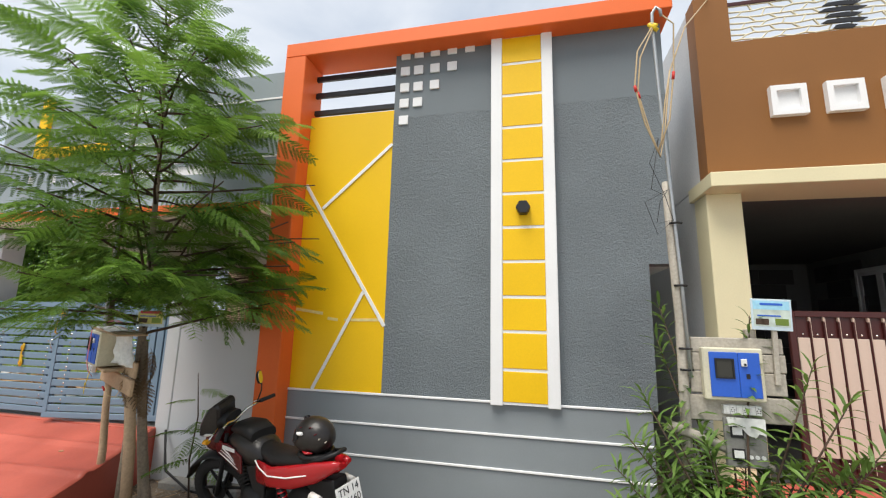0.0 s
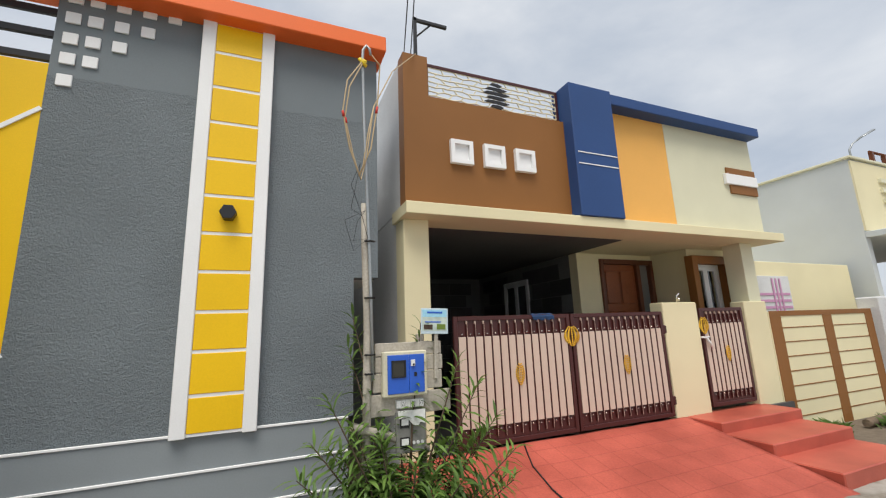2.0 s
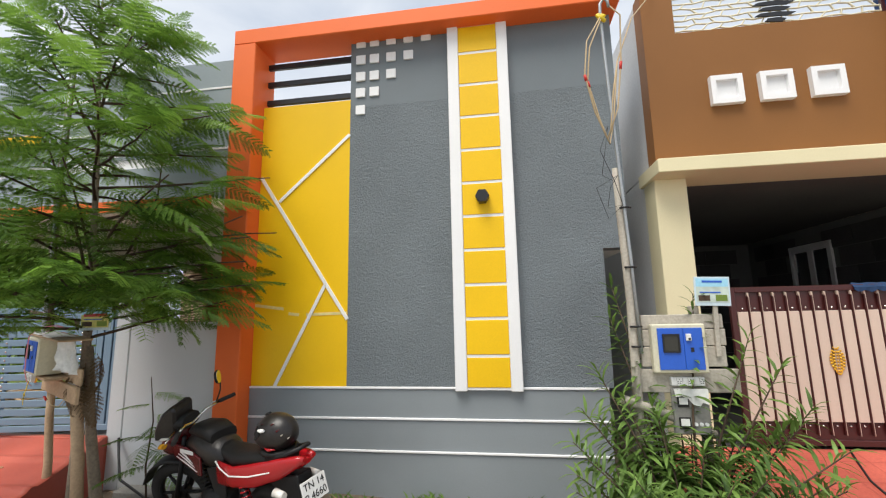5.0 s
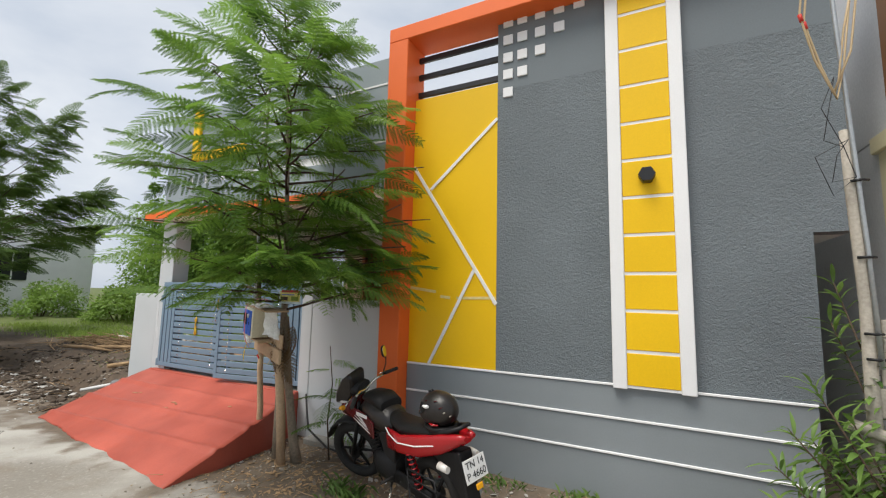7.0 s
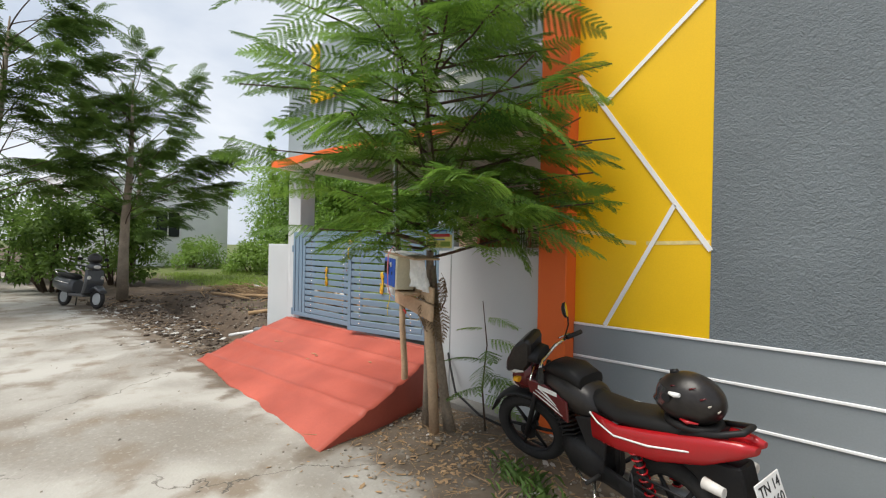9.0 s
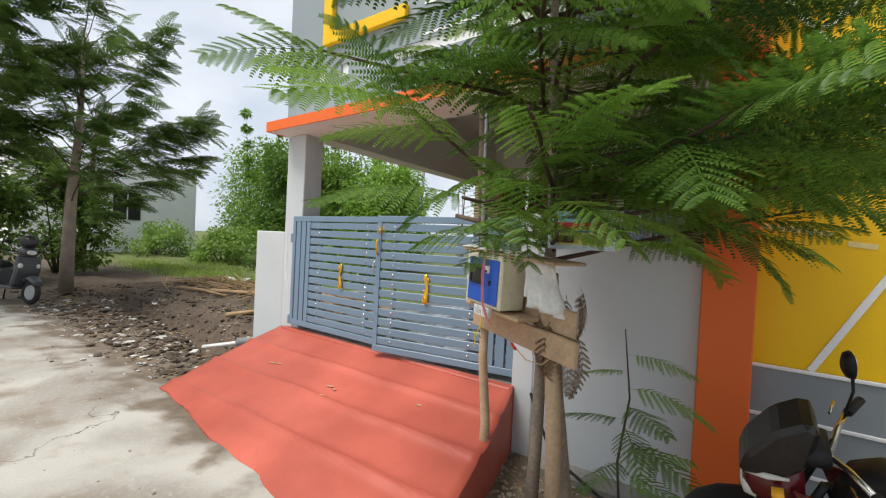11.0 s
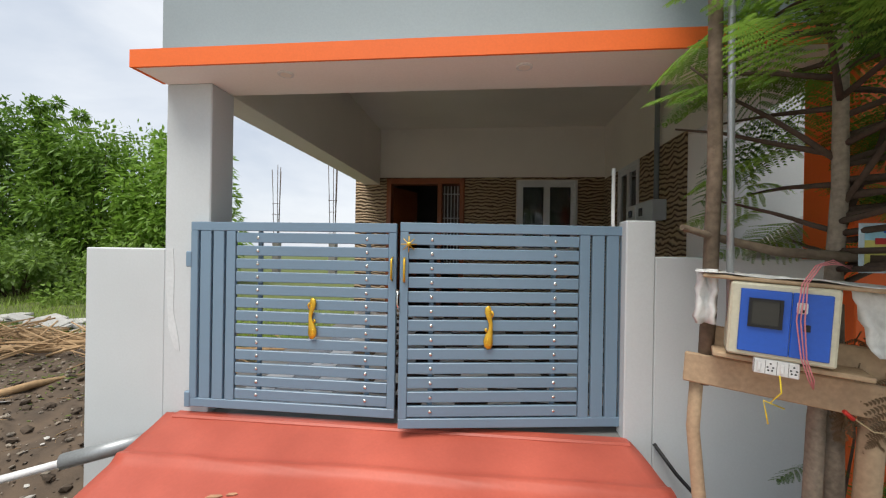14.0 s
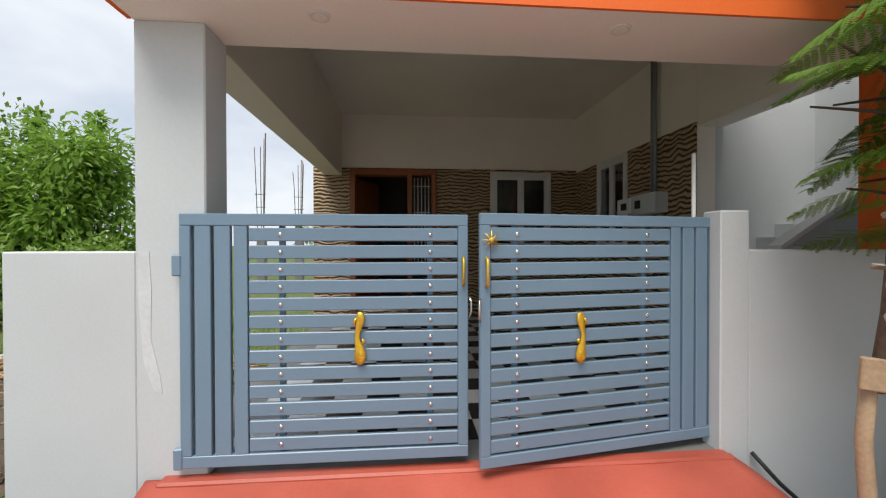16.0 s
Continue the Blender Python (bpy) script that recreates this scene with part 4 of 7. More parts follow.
flower(gl1, 0.82, 0.72, 0.10, 0.24), flower(gl2, 0.85, 0.72, 0.10, 0.24), flower(wk, 0.50, 0.72, 0.09, 0.22), flower(gl1, 1.61, 1.12, 0.20, 0.24, 11), flower(wk, 0.05, 1.14, 0.17, 0.24, 11)
for z in (0.2, 1.15):
    part("hinge", boxes((1.60, 1.66, 0.0, 0.03, z - 0.06, z + 0.06), bevel=0.01), M["maroon"], gl2)
part("latch", tube([(0.10, -0.02, 0.98), (0.02, -0.03, 0.97), (-0.08, -0.03, 0.98)], 0.014, 8), M["upvc"], wk, "white painted latch bar")
part("rag", tube([(0.05, -0.03, 0.96), (0.10, -0.035, 0.88), (0.13, -0.03, 0.80)], [0.012, 0.018, 0.008], 6), M["upvc"], wk, "strip of white cloth")
M["denim"] = material("dark_blue_cloth", (0.02, 0.05, 0.12), 0.9, 60, 0.2, 8, 0.25, 0.5, 20)
cl = bmesh.new()
for j, (dy, z0) in enumerate(((-0.02, 1.775), (-0.022, 1.80), (0.02, 1.838), (0.062, 1.80))):
    for i in range(13):
        x = 3.47 + 0.026 * i
        cl.verts.new((x, 4.5 + dy + 0.008 * noise.noise((x * 20, j, 0)), z0 + 0.012 * noise.noise((x * 14, j * 3.1, 2)) - (0.02 * abs(math.sin(i * 0.9)) if j in (0, 3) else 0)))
cl.verts.ensure_lookup_table()
for j in range(3):
    for i in range(12):
        cl.faces.new([cl.verts[j * 13 + i], cl.verts[j * 13 + i + 1], cl.verts[(j + 1) * 13 + i + 1], cl.verts[(j + 1) * 13 + i]])
cloth = built("cloth", cl, M["denim"], "dark blue cloth draped over the brown gate", "cloth", kind="")
cloth.modifiers.new("thick", "SOLIDIFY").thickness = 0.008

# east porch: dark tiles, door, window
dt = thing("dark_tiles", "dark stone tiles in running bond on the porch wall", "wall tiles", kind="structure")
t_side, t_back = mesh_of(boxes((-0.012, 0, 0, 0.59, 0, 0.29), bevel=0.003), "tile", M["darktile"]), mesh_of(boxes((0, 0.59, -0.012, 0, 0, 0.29), bevel=0.003), "tile", M["darktile"])
for r in range(8):
    for k in range(6):
        y = 6.1 + 0.6 * k - (0.3 if r % 2 else 0)
        if y > 6.05 and y < 9.1 and not (7.3 < y + 0.3 < 8.5 and 1.3 < 0.42 + 0.3 * r + 0.15 < 2.7):
            o = new("tile", t_side)
            o.parent, o.location = dt, (5.449, y, 0.42 + 0.3 * r)
    for k in range(6):
        x = 2.06 + 0.6 * k + (0.15 if r % 2 else 0)
        if x < 4.85:
            o = new("tile", t_back)
            o.parent, o.location = dt, (x, 9.599, 0.42 + 0.3 * r)
window("window_3", Matrix(((0, 1, 0, 5.41), (-1, 0, 0, 8.35), (0, 0, 1, 1.45), (0, 0, 0, 1))), 0.95, 1.2, "white framed porch window in the dark tiled wall")
d2 = thing("door_2", "carved red-brown wooden door with a glazed side light, closed", "door", kind="structure")
for s in ((5.94, 6.02, 5.86, 6.1, 0.38, 2.83), (7.145, 7.222, 5.86, 6.1, 0.38, 2.83), (6.02, 7.145, 5.86, 6.1, 2.74, 2.83), (6.80, 6.88, 5.86, 6.1, 0.38, 2.74)):
    part("frame", boxes(s, bevel=0.008), M["darkwood_and_shade"], d2)
lf = part("door_leaf", boxes((6.02, 6.80, 5.93, 5.98, 0.38, 2.74), bevel=0.004), M["redwood"], d2)
for z0, z1 in ((0.55, 1.15), (1.28, 1.9), (2.03, 2.62)):
    for x0 in (6.08, 6.43):
        part("panel", boxes((x0, x0 + 0.32, 5.915, 5.93, z0, z1), bevel=0.012), M["redwood"], lf)
M["frosted"] = material("grey_frosted_glass", (0.20, 0.21, 0.20), 0.25, bump=0, spec=0.5)
part("pane", boxes((6.88, 7.145, 5.95, 5.958, 0.45, 2.74), bevel=0), M["frosted"], d2, "grey frosted side light glass")
wb = thing("window_surround", "projecting brown painted window surround", "window surround", kind="structure")
for s in ((7.14, 7.27, 5.0, 5.15, 1.5, 2.78), (7.96, 8.09, 5.0, 5.15, 1.5, 2.78), (7.27, 7.96, 5.0, 5.15, 2.64, 2.78)):
    part("surround_bar", boxes(s, bevel=0.006), M["brown"], wb)
window("window_4", pose(7.28, 5.12, 1.7), 0.67, 0.95, "white sliding window with dark panes in a brown surround")

# roof-level lattice panel, post and bracket
lat = thing("lattice_panel", "pale cut-metal lattice screen in a dark frame on the parapet", "railing", kind="structure")
for s in ((2.18, 4.155, 4.47, 4.50, 4.88, 4.92), (2.18, 2.215, 4.47, 4.50, 4.43, 4.88), (4.12, 4.155, 4.47, 4.50, 4.43, 4.88)):
    part("frame_bar", boxes(s, bevel=0.003), M["maroon"], lat)
M["lattice"] = material("cream_lattice_paint", (0.68, 0.63, 0.47), 0.5)
rng = random.Random(5)
nx_, nz_ = 21, 7
node_ = {}
for i in range(nx_ + 1):
    for j in range(nz_ + 1):
        jit = 0 if i in (0, nx_) or j in (0, nz_) else 1
        node_[i, j] = (2.215 + 1.905 * i / nx_ + (0.0 if j % 2 else 0.045) * jit + rng.uniform(-0.02, 0.02) * jit, 4.43 + 0.45 * j / nz_ + rng.uniform(-0.012, 0.012) * jit)
bm = bmesh.new()
for (i, j), (x, z) in node_.items():
    for di, dj in ((1, 0), (0, 1)):
        if (i + di, j + dj) in node_ and not (dj == 1 and (i + j) % 2):
            x2, z2 = node_[i + di, j + dj]
            add_tube(bm, [(x, 4.485, z), (x2, 4.485, z2)], 0.009, 4, caps=False)
part("lattice", bm, M["lattice"], lat)
for k in range(6):
    z = 4.50 + 0.062 * k
    half = (0.10, 0.19, 0.15, 0.20, 0.16, 0.09)[k]
    part("emblem_bar", prism([(3.17 - half, z), (3.17 + 0.6 * half, z - 0.02), (3.17 + half, z + 0.012), (3.17 + 0.2 * half, z + 0.034), (3.17 - 0.7 * half, z + 0.03)], 0.012, "y", 4.462), M["blackmetal"], lat, "dark leaf-shaped cut metal")
built("roof_wall_east", boxes((2.6, 4.6, 7.5, 7.7, 3.016, 5.28), bevel=0), M["cream"], "cream stair head wall behind the lattice", "wall")
bk = thing("roof_bracket", "dark steel bracket post on the roof corner", "bracket")
part("post", boxes((2.05, 2.09, 4.48, 4.52, 4.95, 5.55), bevel=0.003), M["blackmetal"], bk)
part("arm", boxes((2.05, 2.50, 4.48, 4.52, 5.50, 5.54), bevel=0.003), M["blackmetal"], bk)
part("brace", tube([(2.08, 4.5, 5.28), (2.28, 4.5, 5.5)], 0.012, 6), M["blackmetal"], bk)

# ---- foliage ----
def leaf_material(name, dark, light, through=0.35):
    m = bpy.data.materials.new(name)
    m.use_nodes = True
    n, l = m.node_tree.nodes, m.node_tree.links
    n.clear()
    out, add, dif, tra, gls, mix2 = (n.new("ShaderNodeOutputMaterial"), n.new("ShaderNodeMixShader"), n.new("ShaderNodeBsdfDiffuse"), n.new("ShaderNodeBsdfTranslucent"), n.new("ShaderNodeBsdfGlossy"), n.new("ShaderNodeMixShader"))
    oi, geo, nz, sm, rp = (n.new("ShaderNodeObjectInfo"), n.new("ShaderNodeNewGeometry"), n.new("ShaderNodeTexNoise"), n.new("ShaderNodeMath"), n.new("ShaderNodeValToRGB"))
    nz.inputs["Scale"].default_value = 2.2
    l.new(geo.outputs["Position"], nz.inputs["Vector"])
    sm.operation = "MULTIPLY_ADD"
    sm.inputs[1].default_value = 0.55
    l.new(oi.outputs["Random"], sm.inputs[0]), l.new(nz.outputs["Fac"], sm.inputs[2])
    isl = n.new("ShaderNodeMath")
    isl.operation = "MULTIPLY_ADD"
    isl.inputs[1].default_value = 0.25
    l.new(geo.outputs["Random Per Island"], isl.inputs[0]), l.new(sm.outputs[0], isl.inputs[2])
    rp.color_ramp.elements[0].position, rp.color_ramp.elements[0].color = 0.45, (*dark, 1)
    rp.color_ramp.elements[1].position, rp.color_ramp.elements[1].color = 1.15, (*light, 1)
    l.new(isl.outputs[0], rp.inputs[0])
    for s in (dif, tra):
        l.new(rp.outputs[0], s.inputs["Color"])
    gls.inputs["Roughness"].default_value, gls.inputs["Color"].default_value = 0.45, (0.5, 0.55, 0.5, 1)
    add.inputs[0].default_value, mix2.inputs[0].default_value = through, 0.045
    l.new(dif.outputs[0], add.inputs[1]), l.new(tra.outputs[0], add.inputs[2])
    l.new(add.outputs[0], mix2.inputs[1]), l.new(gls.outputs[0], mix2.inputs[2]), l.new(mix2.outputs[0], out.inputs[0])
    return m


M["frond"] = leaf_material("feathery_green_leaf", (0.046, 0.105, 0.018), (0.22, 0.385, 0.058), 0.5)
M["farleaf"] = leaf_material("bush_green_leaf", (0.045, 0.095, 0.018), (0.19, 0.30, 0.055), 0.4)
M["bamboo"] = leaf_material("bright_green_leaf", (0.048, 0.11, 0.016), (0.22, 0.37, 0.055), 0.42)
M["oleander"] = leaf_material("narrow_green_leaf", (0.026, 0.066, 0.015), (0.175, 0.285, 0.066), 0.28)
M["dryleaf"] = leaf_material("withered_brown_leaf", (0.07, 0.05, 0.02), (0.16, 0.10, 0.05))
M["bark"] = material("rough_grey_brown_bark", (0.25, 0.205, 0.155), 0.9, 45, 0.25, 4, 0.25, 0.8, 30, bump_dist=0.01)
M["polebark"] = material("dark_peeling_pole_bark", (0.15, 0.112, 0.078), 0.9, 35, 0.3, 5, 0.3, 0.8, 25, bump_dist=0.01)
M["twig"] = material("brown_twig_bark", (0.075, 0.05, 0.035), 0.9, 60, 0.2, 4, 0.2, 0.4)


def frond_mesh(name, mat, length, pairs, pin_len, seed, leaflets=8, droop=0.5, half=0.017):
    """A twice-feathered leaf: a stalk along +x with pairs of narrow feathers, each a close comb of small leaflets."""
    r = random.Random(seed)
    v, f = [], []

    def spine(u):
        return Vector((length * u * (1 - 0.12 * droop * u * u), 0, -droop * length * 0.5 * u * u))
    for k in range(9):
        p, wd = spine(k / 8), 0.0032 * (1 - 0.6 * k / 8)
        v += [(p.x, p.y - wd, p.z), (p.x, p.y + wd, p.z)]
        if k:
            b = len(v)
            f.append((b - 4, b - 2, b - 1, b - 3))
    up = Vector((0, 0, 1))
    for k in range(pairs):
        u = 0.14 + 0.86 * k / (pairs - 1)
        base = spine(u)
        for s in (-1, 1):
            size = pin_len * min(1.0, 0.55 + 1.6 * u) * (1.0 - 0.62 * max(0.0, u - 0.45) / 0.55) * r.uniform(0.9, 1.06)
            ang = radians(74 - 30 * u + r.uniform(-4, 4))
            d = Vector((math.cos(ang), s * math.sin(ang), -0.22 - 0.30 * droop * u + r.uniform(-0.14, 0.08))).normalized()
            side = Vector((-d.y, d.x, 0.0)).normalized()
            for i in range(leaflets):
                w_ = (i + 0.5) / leaflets
                c = base + d * size * w_ - up * (0.16 * size * w_ * w_)
                ll = half * (1.0 - 0.55 * max(0.0, w_ - 0.5) / 0.5) * (0.75 + 0.25 * min(1.0, 4 * w_))
                hw = size / leaflets * 0.44
                for q in (-1, 1):
                    tip = c + side * q * ll + d * ll * 0.45 - up * ll * 0.18
                    b = len(v)
                    v += [tuple(c - d * hw), tuple(c + side * q * ll * 0.6 + d * (ll * 0.27 - hw * 0.9)), tuple(tip), tuple(c + d * hw)]
                    f.append((b, b + 1, b + 2, b + 3))
    me = bpy.data.meshes.new(name)
    me.from_pydata(v, [], f)
    me.materials.append(mat)
    return me


FRONDS = [frond_mesh("frond", M["frond"], ln, pr, pl, sd, 12, dr) for ln, pr, pl, sd, dr in ((0.52, 13, 0.16, 1, 0.45), (0.47, 12, 0.15, 2, 0.7), (0.58, 14, 0.165, 3, 0.55), (0.40, 10, 0.13, 4, 0.3), (0.52, 13, 0.155, 6, 0.9))]
M["farfrond"] = leaf_material("dark_feathery_leaf", (0.030, 0.064, 0.015), (0.12, 0.20, 0.042), 0.35)
FAR_FRONDS = [frond_mesh("frond", M["farfrond"], ln, 10, 0.19, sd, 3, dr, 0.030) for ln, sd, dr in ((0.56, 11, 0.5), (0.64, 12, 0.8), (0.48, 13, 0.4))]


def direction_matrix(at, d, roll, scale):
    x = Vector(d).normalized()
    z = Vector((0, 0, 1)) - x * x.z
    z = z.normalized() if z.length > 0.05 else Vector((1, 0, 0))
    y = z.cross(x)
    m = Matrix((x, y, z)).transposed().to_4x4()
    return Matrix.Translation(at) @ m @ Matrix.Rotation(roll, 4, "X") @ Matrix.Scale(scale, 4)


def feather_tree(name, label, at, trunk_pts, trunk_r, branches, fronds, seed, size=1.0, density=8, group="", single=290, keep=None, bare=0.22):
    """Trunk, limbs and many hanging twice-feathered leaves. branches: (height share, azimuth in degrees, length, rise)."""
    r = random.Random(seed)
    t = thing(name, label, "tree", Matrix.Translation(at), group=group)
    pts = [Vector(p) for p in trunk_pts]
    part("trunk", tube(pts, trunk_r, 10), M["bark"], t)
    crown = new("crown")
    crown.parent = t
    tagged(crown, "open crown of feathery green leaves")
    limbs = bmesh.new()
    leaves = []

    def on_trunk(u):
        s = u * (len(pts) - 1)
        i = min(int(s), len(pts) - 2)
        return pts[i].lerp(pts[i + 1], s - i)
    for u, azim, ln, rise in branches:
        p0 = on_trunk(u)
        a = radians(azim)
        path, p = [p0], p0.copy()
        d = Vector((math.cos(a), math.sin(a), rise)).normalized()
        n = 6
        for k in range(n):
            d = (d + Vector((r.uniform(-0.14, 0.14), r.uniform(-0.14, 0.14), r.uniform(-0.10, 0.06)))).normalized()
            p = p + d * ln / n
            path.append(p.copy())
        if keep:
            good = 1
            while good <= n and keep(Vector(at) + path[good] + Vector((0, 0, 0.1))):
                good += 1
            if good < 3:
                continue
            path = path[:good]
            n = len(path) - 1
        add_tube(limbs, path, [0.011 * size * (1 - 0.8 * k / n) + 0.003 for k in range(n + 1)], 6)
        count = max(4, int(ln * density))
        for k in range(count):
            w_ = bare + (1 - bare) * (k + r.random() * 0.6) / count
            s = min(w_ * n, n - 0.001)
            i = int(s)
            q = path[i].lerp(path[i + 1], s - i)
            side = 1 if k % 2 else -1
            base = math.atan2(path[i + 1].y - path[i].y, path[i + 1].x - path[i].x) + side * radians(r.uniform(18, 72)) * (1.15 - 0.7 * w_)
            dd = Vector((math.cos(base), math.sin(base), r.uniform(-0.22, 0.42)))
            leaves.append((r.choice(fronds), direction_matrix(q, dd, r.uniform(-0.5, 0.5), r.uniform(0.85, 1.25) * size)))
        for k in range(2):
            leaves.append((r.choice(fronds), direction_matrix(path[-1], d + Vector((r.uniform(-0.4, 0.4), r.uniform(-0.4, 0.4), 0.15)), r.uniform(-0.6, 0.6), r.uniform(0.8, 1.05) * size)))
    tagged(part("branchwork", limbs, M["twig"], crown, "thin brown limbs"), kind="stuff")
    if keep:
        leaves = [(me, m) for me, m in leaves if keep(Vector(at) + m @ Vector((0.38, 0, -0.1))) and keep(Vector(at) + m.translation)]
    r.shuffle(leaves)
    for me, m in leaves[:single]:
        o = new("leaf", me)
        o.parent, o.matrix_basis = crown, m
    rest_v, rest_f = [], []
    for me, m in leaves[single:]:
        b = len(rest_v)
        rest_v += [tuple(m @ q.co) for q in me.vertices]
        rest_f += [tuple(b + i for i in p.vertices) for p in me.polygons]
    if rest_v:
        me = bpy.data.meshes.new("leaves")
        me.from_pydata(rest_v, [], rest_f)
        me.materials.append(fronds[0].materials[0])
        o = new("leaves", me)
        o.parent = crown
        tagged(o, kind="stuff")
    return t, crown


rng = random.Random(11)
branch = []
for k in range(84):
    u = 0.31 + 0.67 * (k + 0.5) / 84
    azim = (k * 137.5 + 20) % 360
    z = 5.0 * u
    ln = 1.1 if z < 1.9 else 1.45 if z < 3.2 else 1.35 - 0.68 * (z - 3.2)
    if 185 < azim < 245 and 2.0 < z < 3.5:                      # the long side, towards the street and the plot
        ln *= 1.5
    if (azim < 30 or azim > 345) and z < 2.7:                   # along the wall
        ln *= 1.2
    if 50 < azim < 130:                                         # the wall side
        ln *= 0.6
    branch.append((u, azim, max(0.35, ln * rng.uniform(0.8, 1.12)), rng.uniform(0.08, 0.38)))
branch += [(0.40 + 0.035 * q, 208 + 9 * (q % 3), 2.2, 0.30 + 0.05 * q) for q in range(6)]
branch += [(0.36 + 0.02 * q, 4 + 6 * (q % 3), 1.4, 0.14 + 0.06 * q) for q in range(5)]
branch += [(0.33 + 0.015 * q, 262 + 14 * q, 1.35, 0.10) for q in range(6)]
branch += [(0.32, 330, 1.7, 1.6), (0.33, 215, 1.9, 1.3), (0.35, 20, 1.5, 1.5), (0.38, 280, 1.6, 1.4), (0.42, 160, 1.0, 1.2)]


def pruned(p):
    """The crown is cut back over the gate, at the wall and over the walkway."""
    if p.y < 1.9 or p.y > 4.1 or p.x > -1.85 or (p.y > 3.9 and 2.65 < p.z < 3.0 and p.x < -2.6):
        return False
    if p.x < -3.9 - 1.9 * max(0.0, p.z - 2.0):
        return False
    if p.y > 2.5 and (p.x < -3.85 or (p.x < -3.6 and p.z < 2.3)):
        return False
    return p.z > (1.55 if p.x > -3.4 else 1.75)


street_tree, crown_ = feather_tree("street_tree", "young feather-leaved street tree growing behind the meter stand", (-3.38, 3.52, -0.08), [(0, 0, 0), (0.02, -0.02, 0.5), (0.03, -0.03, 1.0), (0.06, -0.06, 1.5), (0.07, -0.08, 2.0), (0.05, -0.10, 2.5), (0.03, -0.11, 3.0), (0.0, -0.12, 3.5), (-0.05, -0.12, 4.0), (-0.10, -0.12, 4.5), (-0.12, -0.12, 5.0)], [0.040, 0.036, 0.034, 0.033, 0.030, 0.026, 0.022, 0.018, 0.014, 0.010, 0.005], branch, FRONDS, 21, density=7.4, keep=pruned)
part("stem", tube([(0.20, 0.10, -0.02), (0.17, 0.06, 0.25), (0.12, 0.0, 0.8), (0.08, -0.05, 1.5)], [0.060, 0.046, 0.040, 0.030], 9), M["bark"], street_tree)
dry = [frond_mesh("withered_frond", M["dryleaf"], 0.4, 11, 0.10, 31, 7, 1.6)]
for k in range(9):
    o = new("leaf", dry[0])
    o.parent = crown_
    a = k * 0.75
    o.matrix_basis = direction_matrix(Vector((0.16 + 0.10 * math.cos(a), -0.14 + 0.07 * math.sin(a), 1.45 - 0.03 * k)), Vector((math.cos(a), math.sin(a), -1.4)), 0.3 * math.sin(k), 0.8)
sap = thing("sapling", "thin feather-leaved sapling against the compound wall", "sapling", Matrix.Translation((-2.95, 3.85, -0.09)))
part("stem", tube([(0, 0, 0), (-0.03, -0.02, 0.4), (0.02, -0.03, 0.8), (-0.02, -0.05, 1.2)], [0.009, 0.008, 0.006, 0.003], 6), M["twig"], sap)
for k, (z, a, s) in enumerate(((0.42, 250, 0.8), (0.55, 330, 1.0), (0.66, 190, 0.7), (0.75, 310, 0.95), (0.85, 10, 0.85), (0.95, 210, 0.5), (0.35, 345, 0.9), (1.05, 350, 0.6), (0.48, 20, 0.9), (0.62, 290, 0.8))):
    o = new("leaf", FRONDS[k % 5])
    o.parent = sap
    o.matrix_basis = direction_matrix(Vector((0, -0.02, z)), Vector((math.cos(radians(a)), math.sin(radians(a)), 0.15)), 0.2, s)

# trees along the street to the west
def far_branches(seed, n, z_lo, ln, flat=0.35):
    r = random.Random(seed)
    return [(z_lo + (0.98 - z_lo) * (k + 0.5) / n, (k * 137.5 + r.uniform(-20, 20)) % 360, ln * (1.08 - 0.35 * (k + 0.5) / n) * r.uniform(0.65, 1.25), r.uniform(0.25, flat + 0.5) + 0.4 * (k + 0.5) / n) for k in range(n)]


feather_tree("street_tree", "tall feather-leaved tree with a grey trunk beside the street", (-14.85, 3.87, 0), [(0, 0, 0), (0.05, 0, 1.1), (-0.05, 0.05, 2.2), (0.05, 0.1, 3.3), (0.25, 0.1, 4.5), (0.2, 0.1, 6.0)], [0.14, 0.12, 0.105, 0.08, 0.05, 0.015], far_branches(3, 30, 0.36, 2.1, 0.6) + [(0.5, 55, 3.0, 0.45), (0.55, 48, 2.8, 0.5), (0.46, 66, 2.4, 0.3), (0.6, 30, 2.4, 0.4)], FAR_FRONDS, 5, 1.0, 11, "trees along the street", 0, bare=0.5)
feather_tree("street_tree", "broad feather-leaved tree with spreading limbs beside the street", (-15.6, 1.2, 0), [(0, 0, 0), (0.1, 0.1, 1.7), (0.2, 0.2, 3.4), (0.1, 0.4, 5.2), (0.2, 0.5, 7.0)], [0.17, 0.15, 0.12, 0.07, 0.015], far_branches(4, 36, 0.32, 2.9, 0.5), FAR_FRONDS, 6, 1.15, 11, "trees along the street", 0, bare=0.5)
feather_tree("street_tree", "distant feather-leaved tree beside the street", (-21, 5.5, 0), [(0, 0, 0), (0.1, 0.1, 1.6), (0.2, 0.2, 3.0), (0.2, 0.3, 5.6)], [0.15, 0.12, 0.09, 0.015], far_branches(9, 20, 0.32, 2.3, 0.5), FAR_FRONDS, 8, 1.5, 9, "trees along the street", 0, bare=0.45)


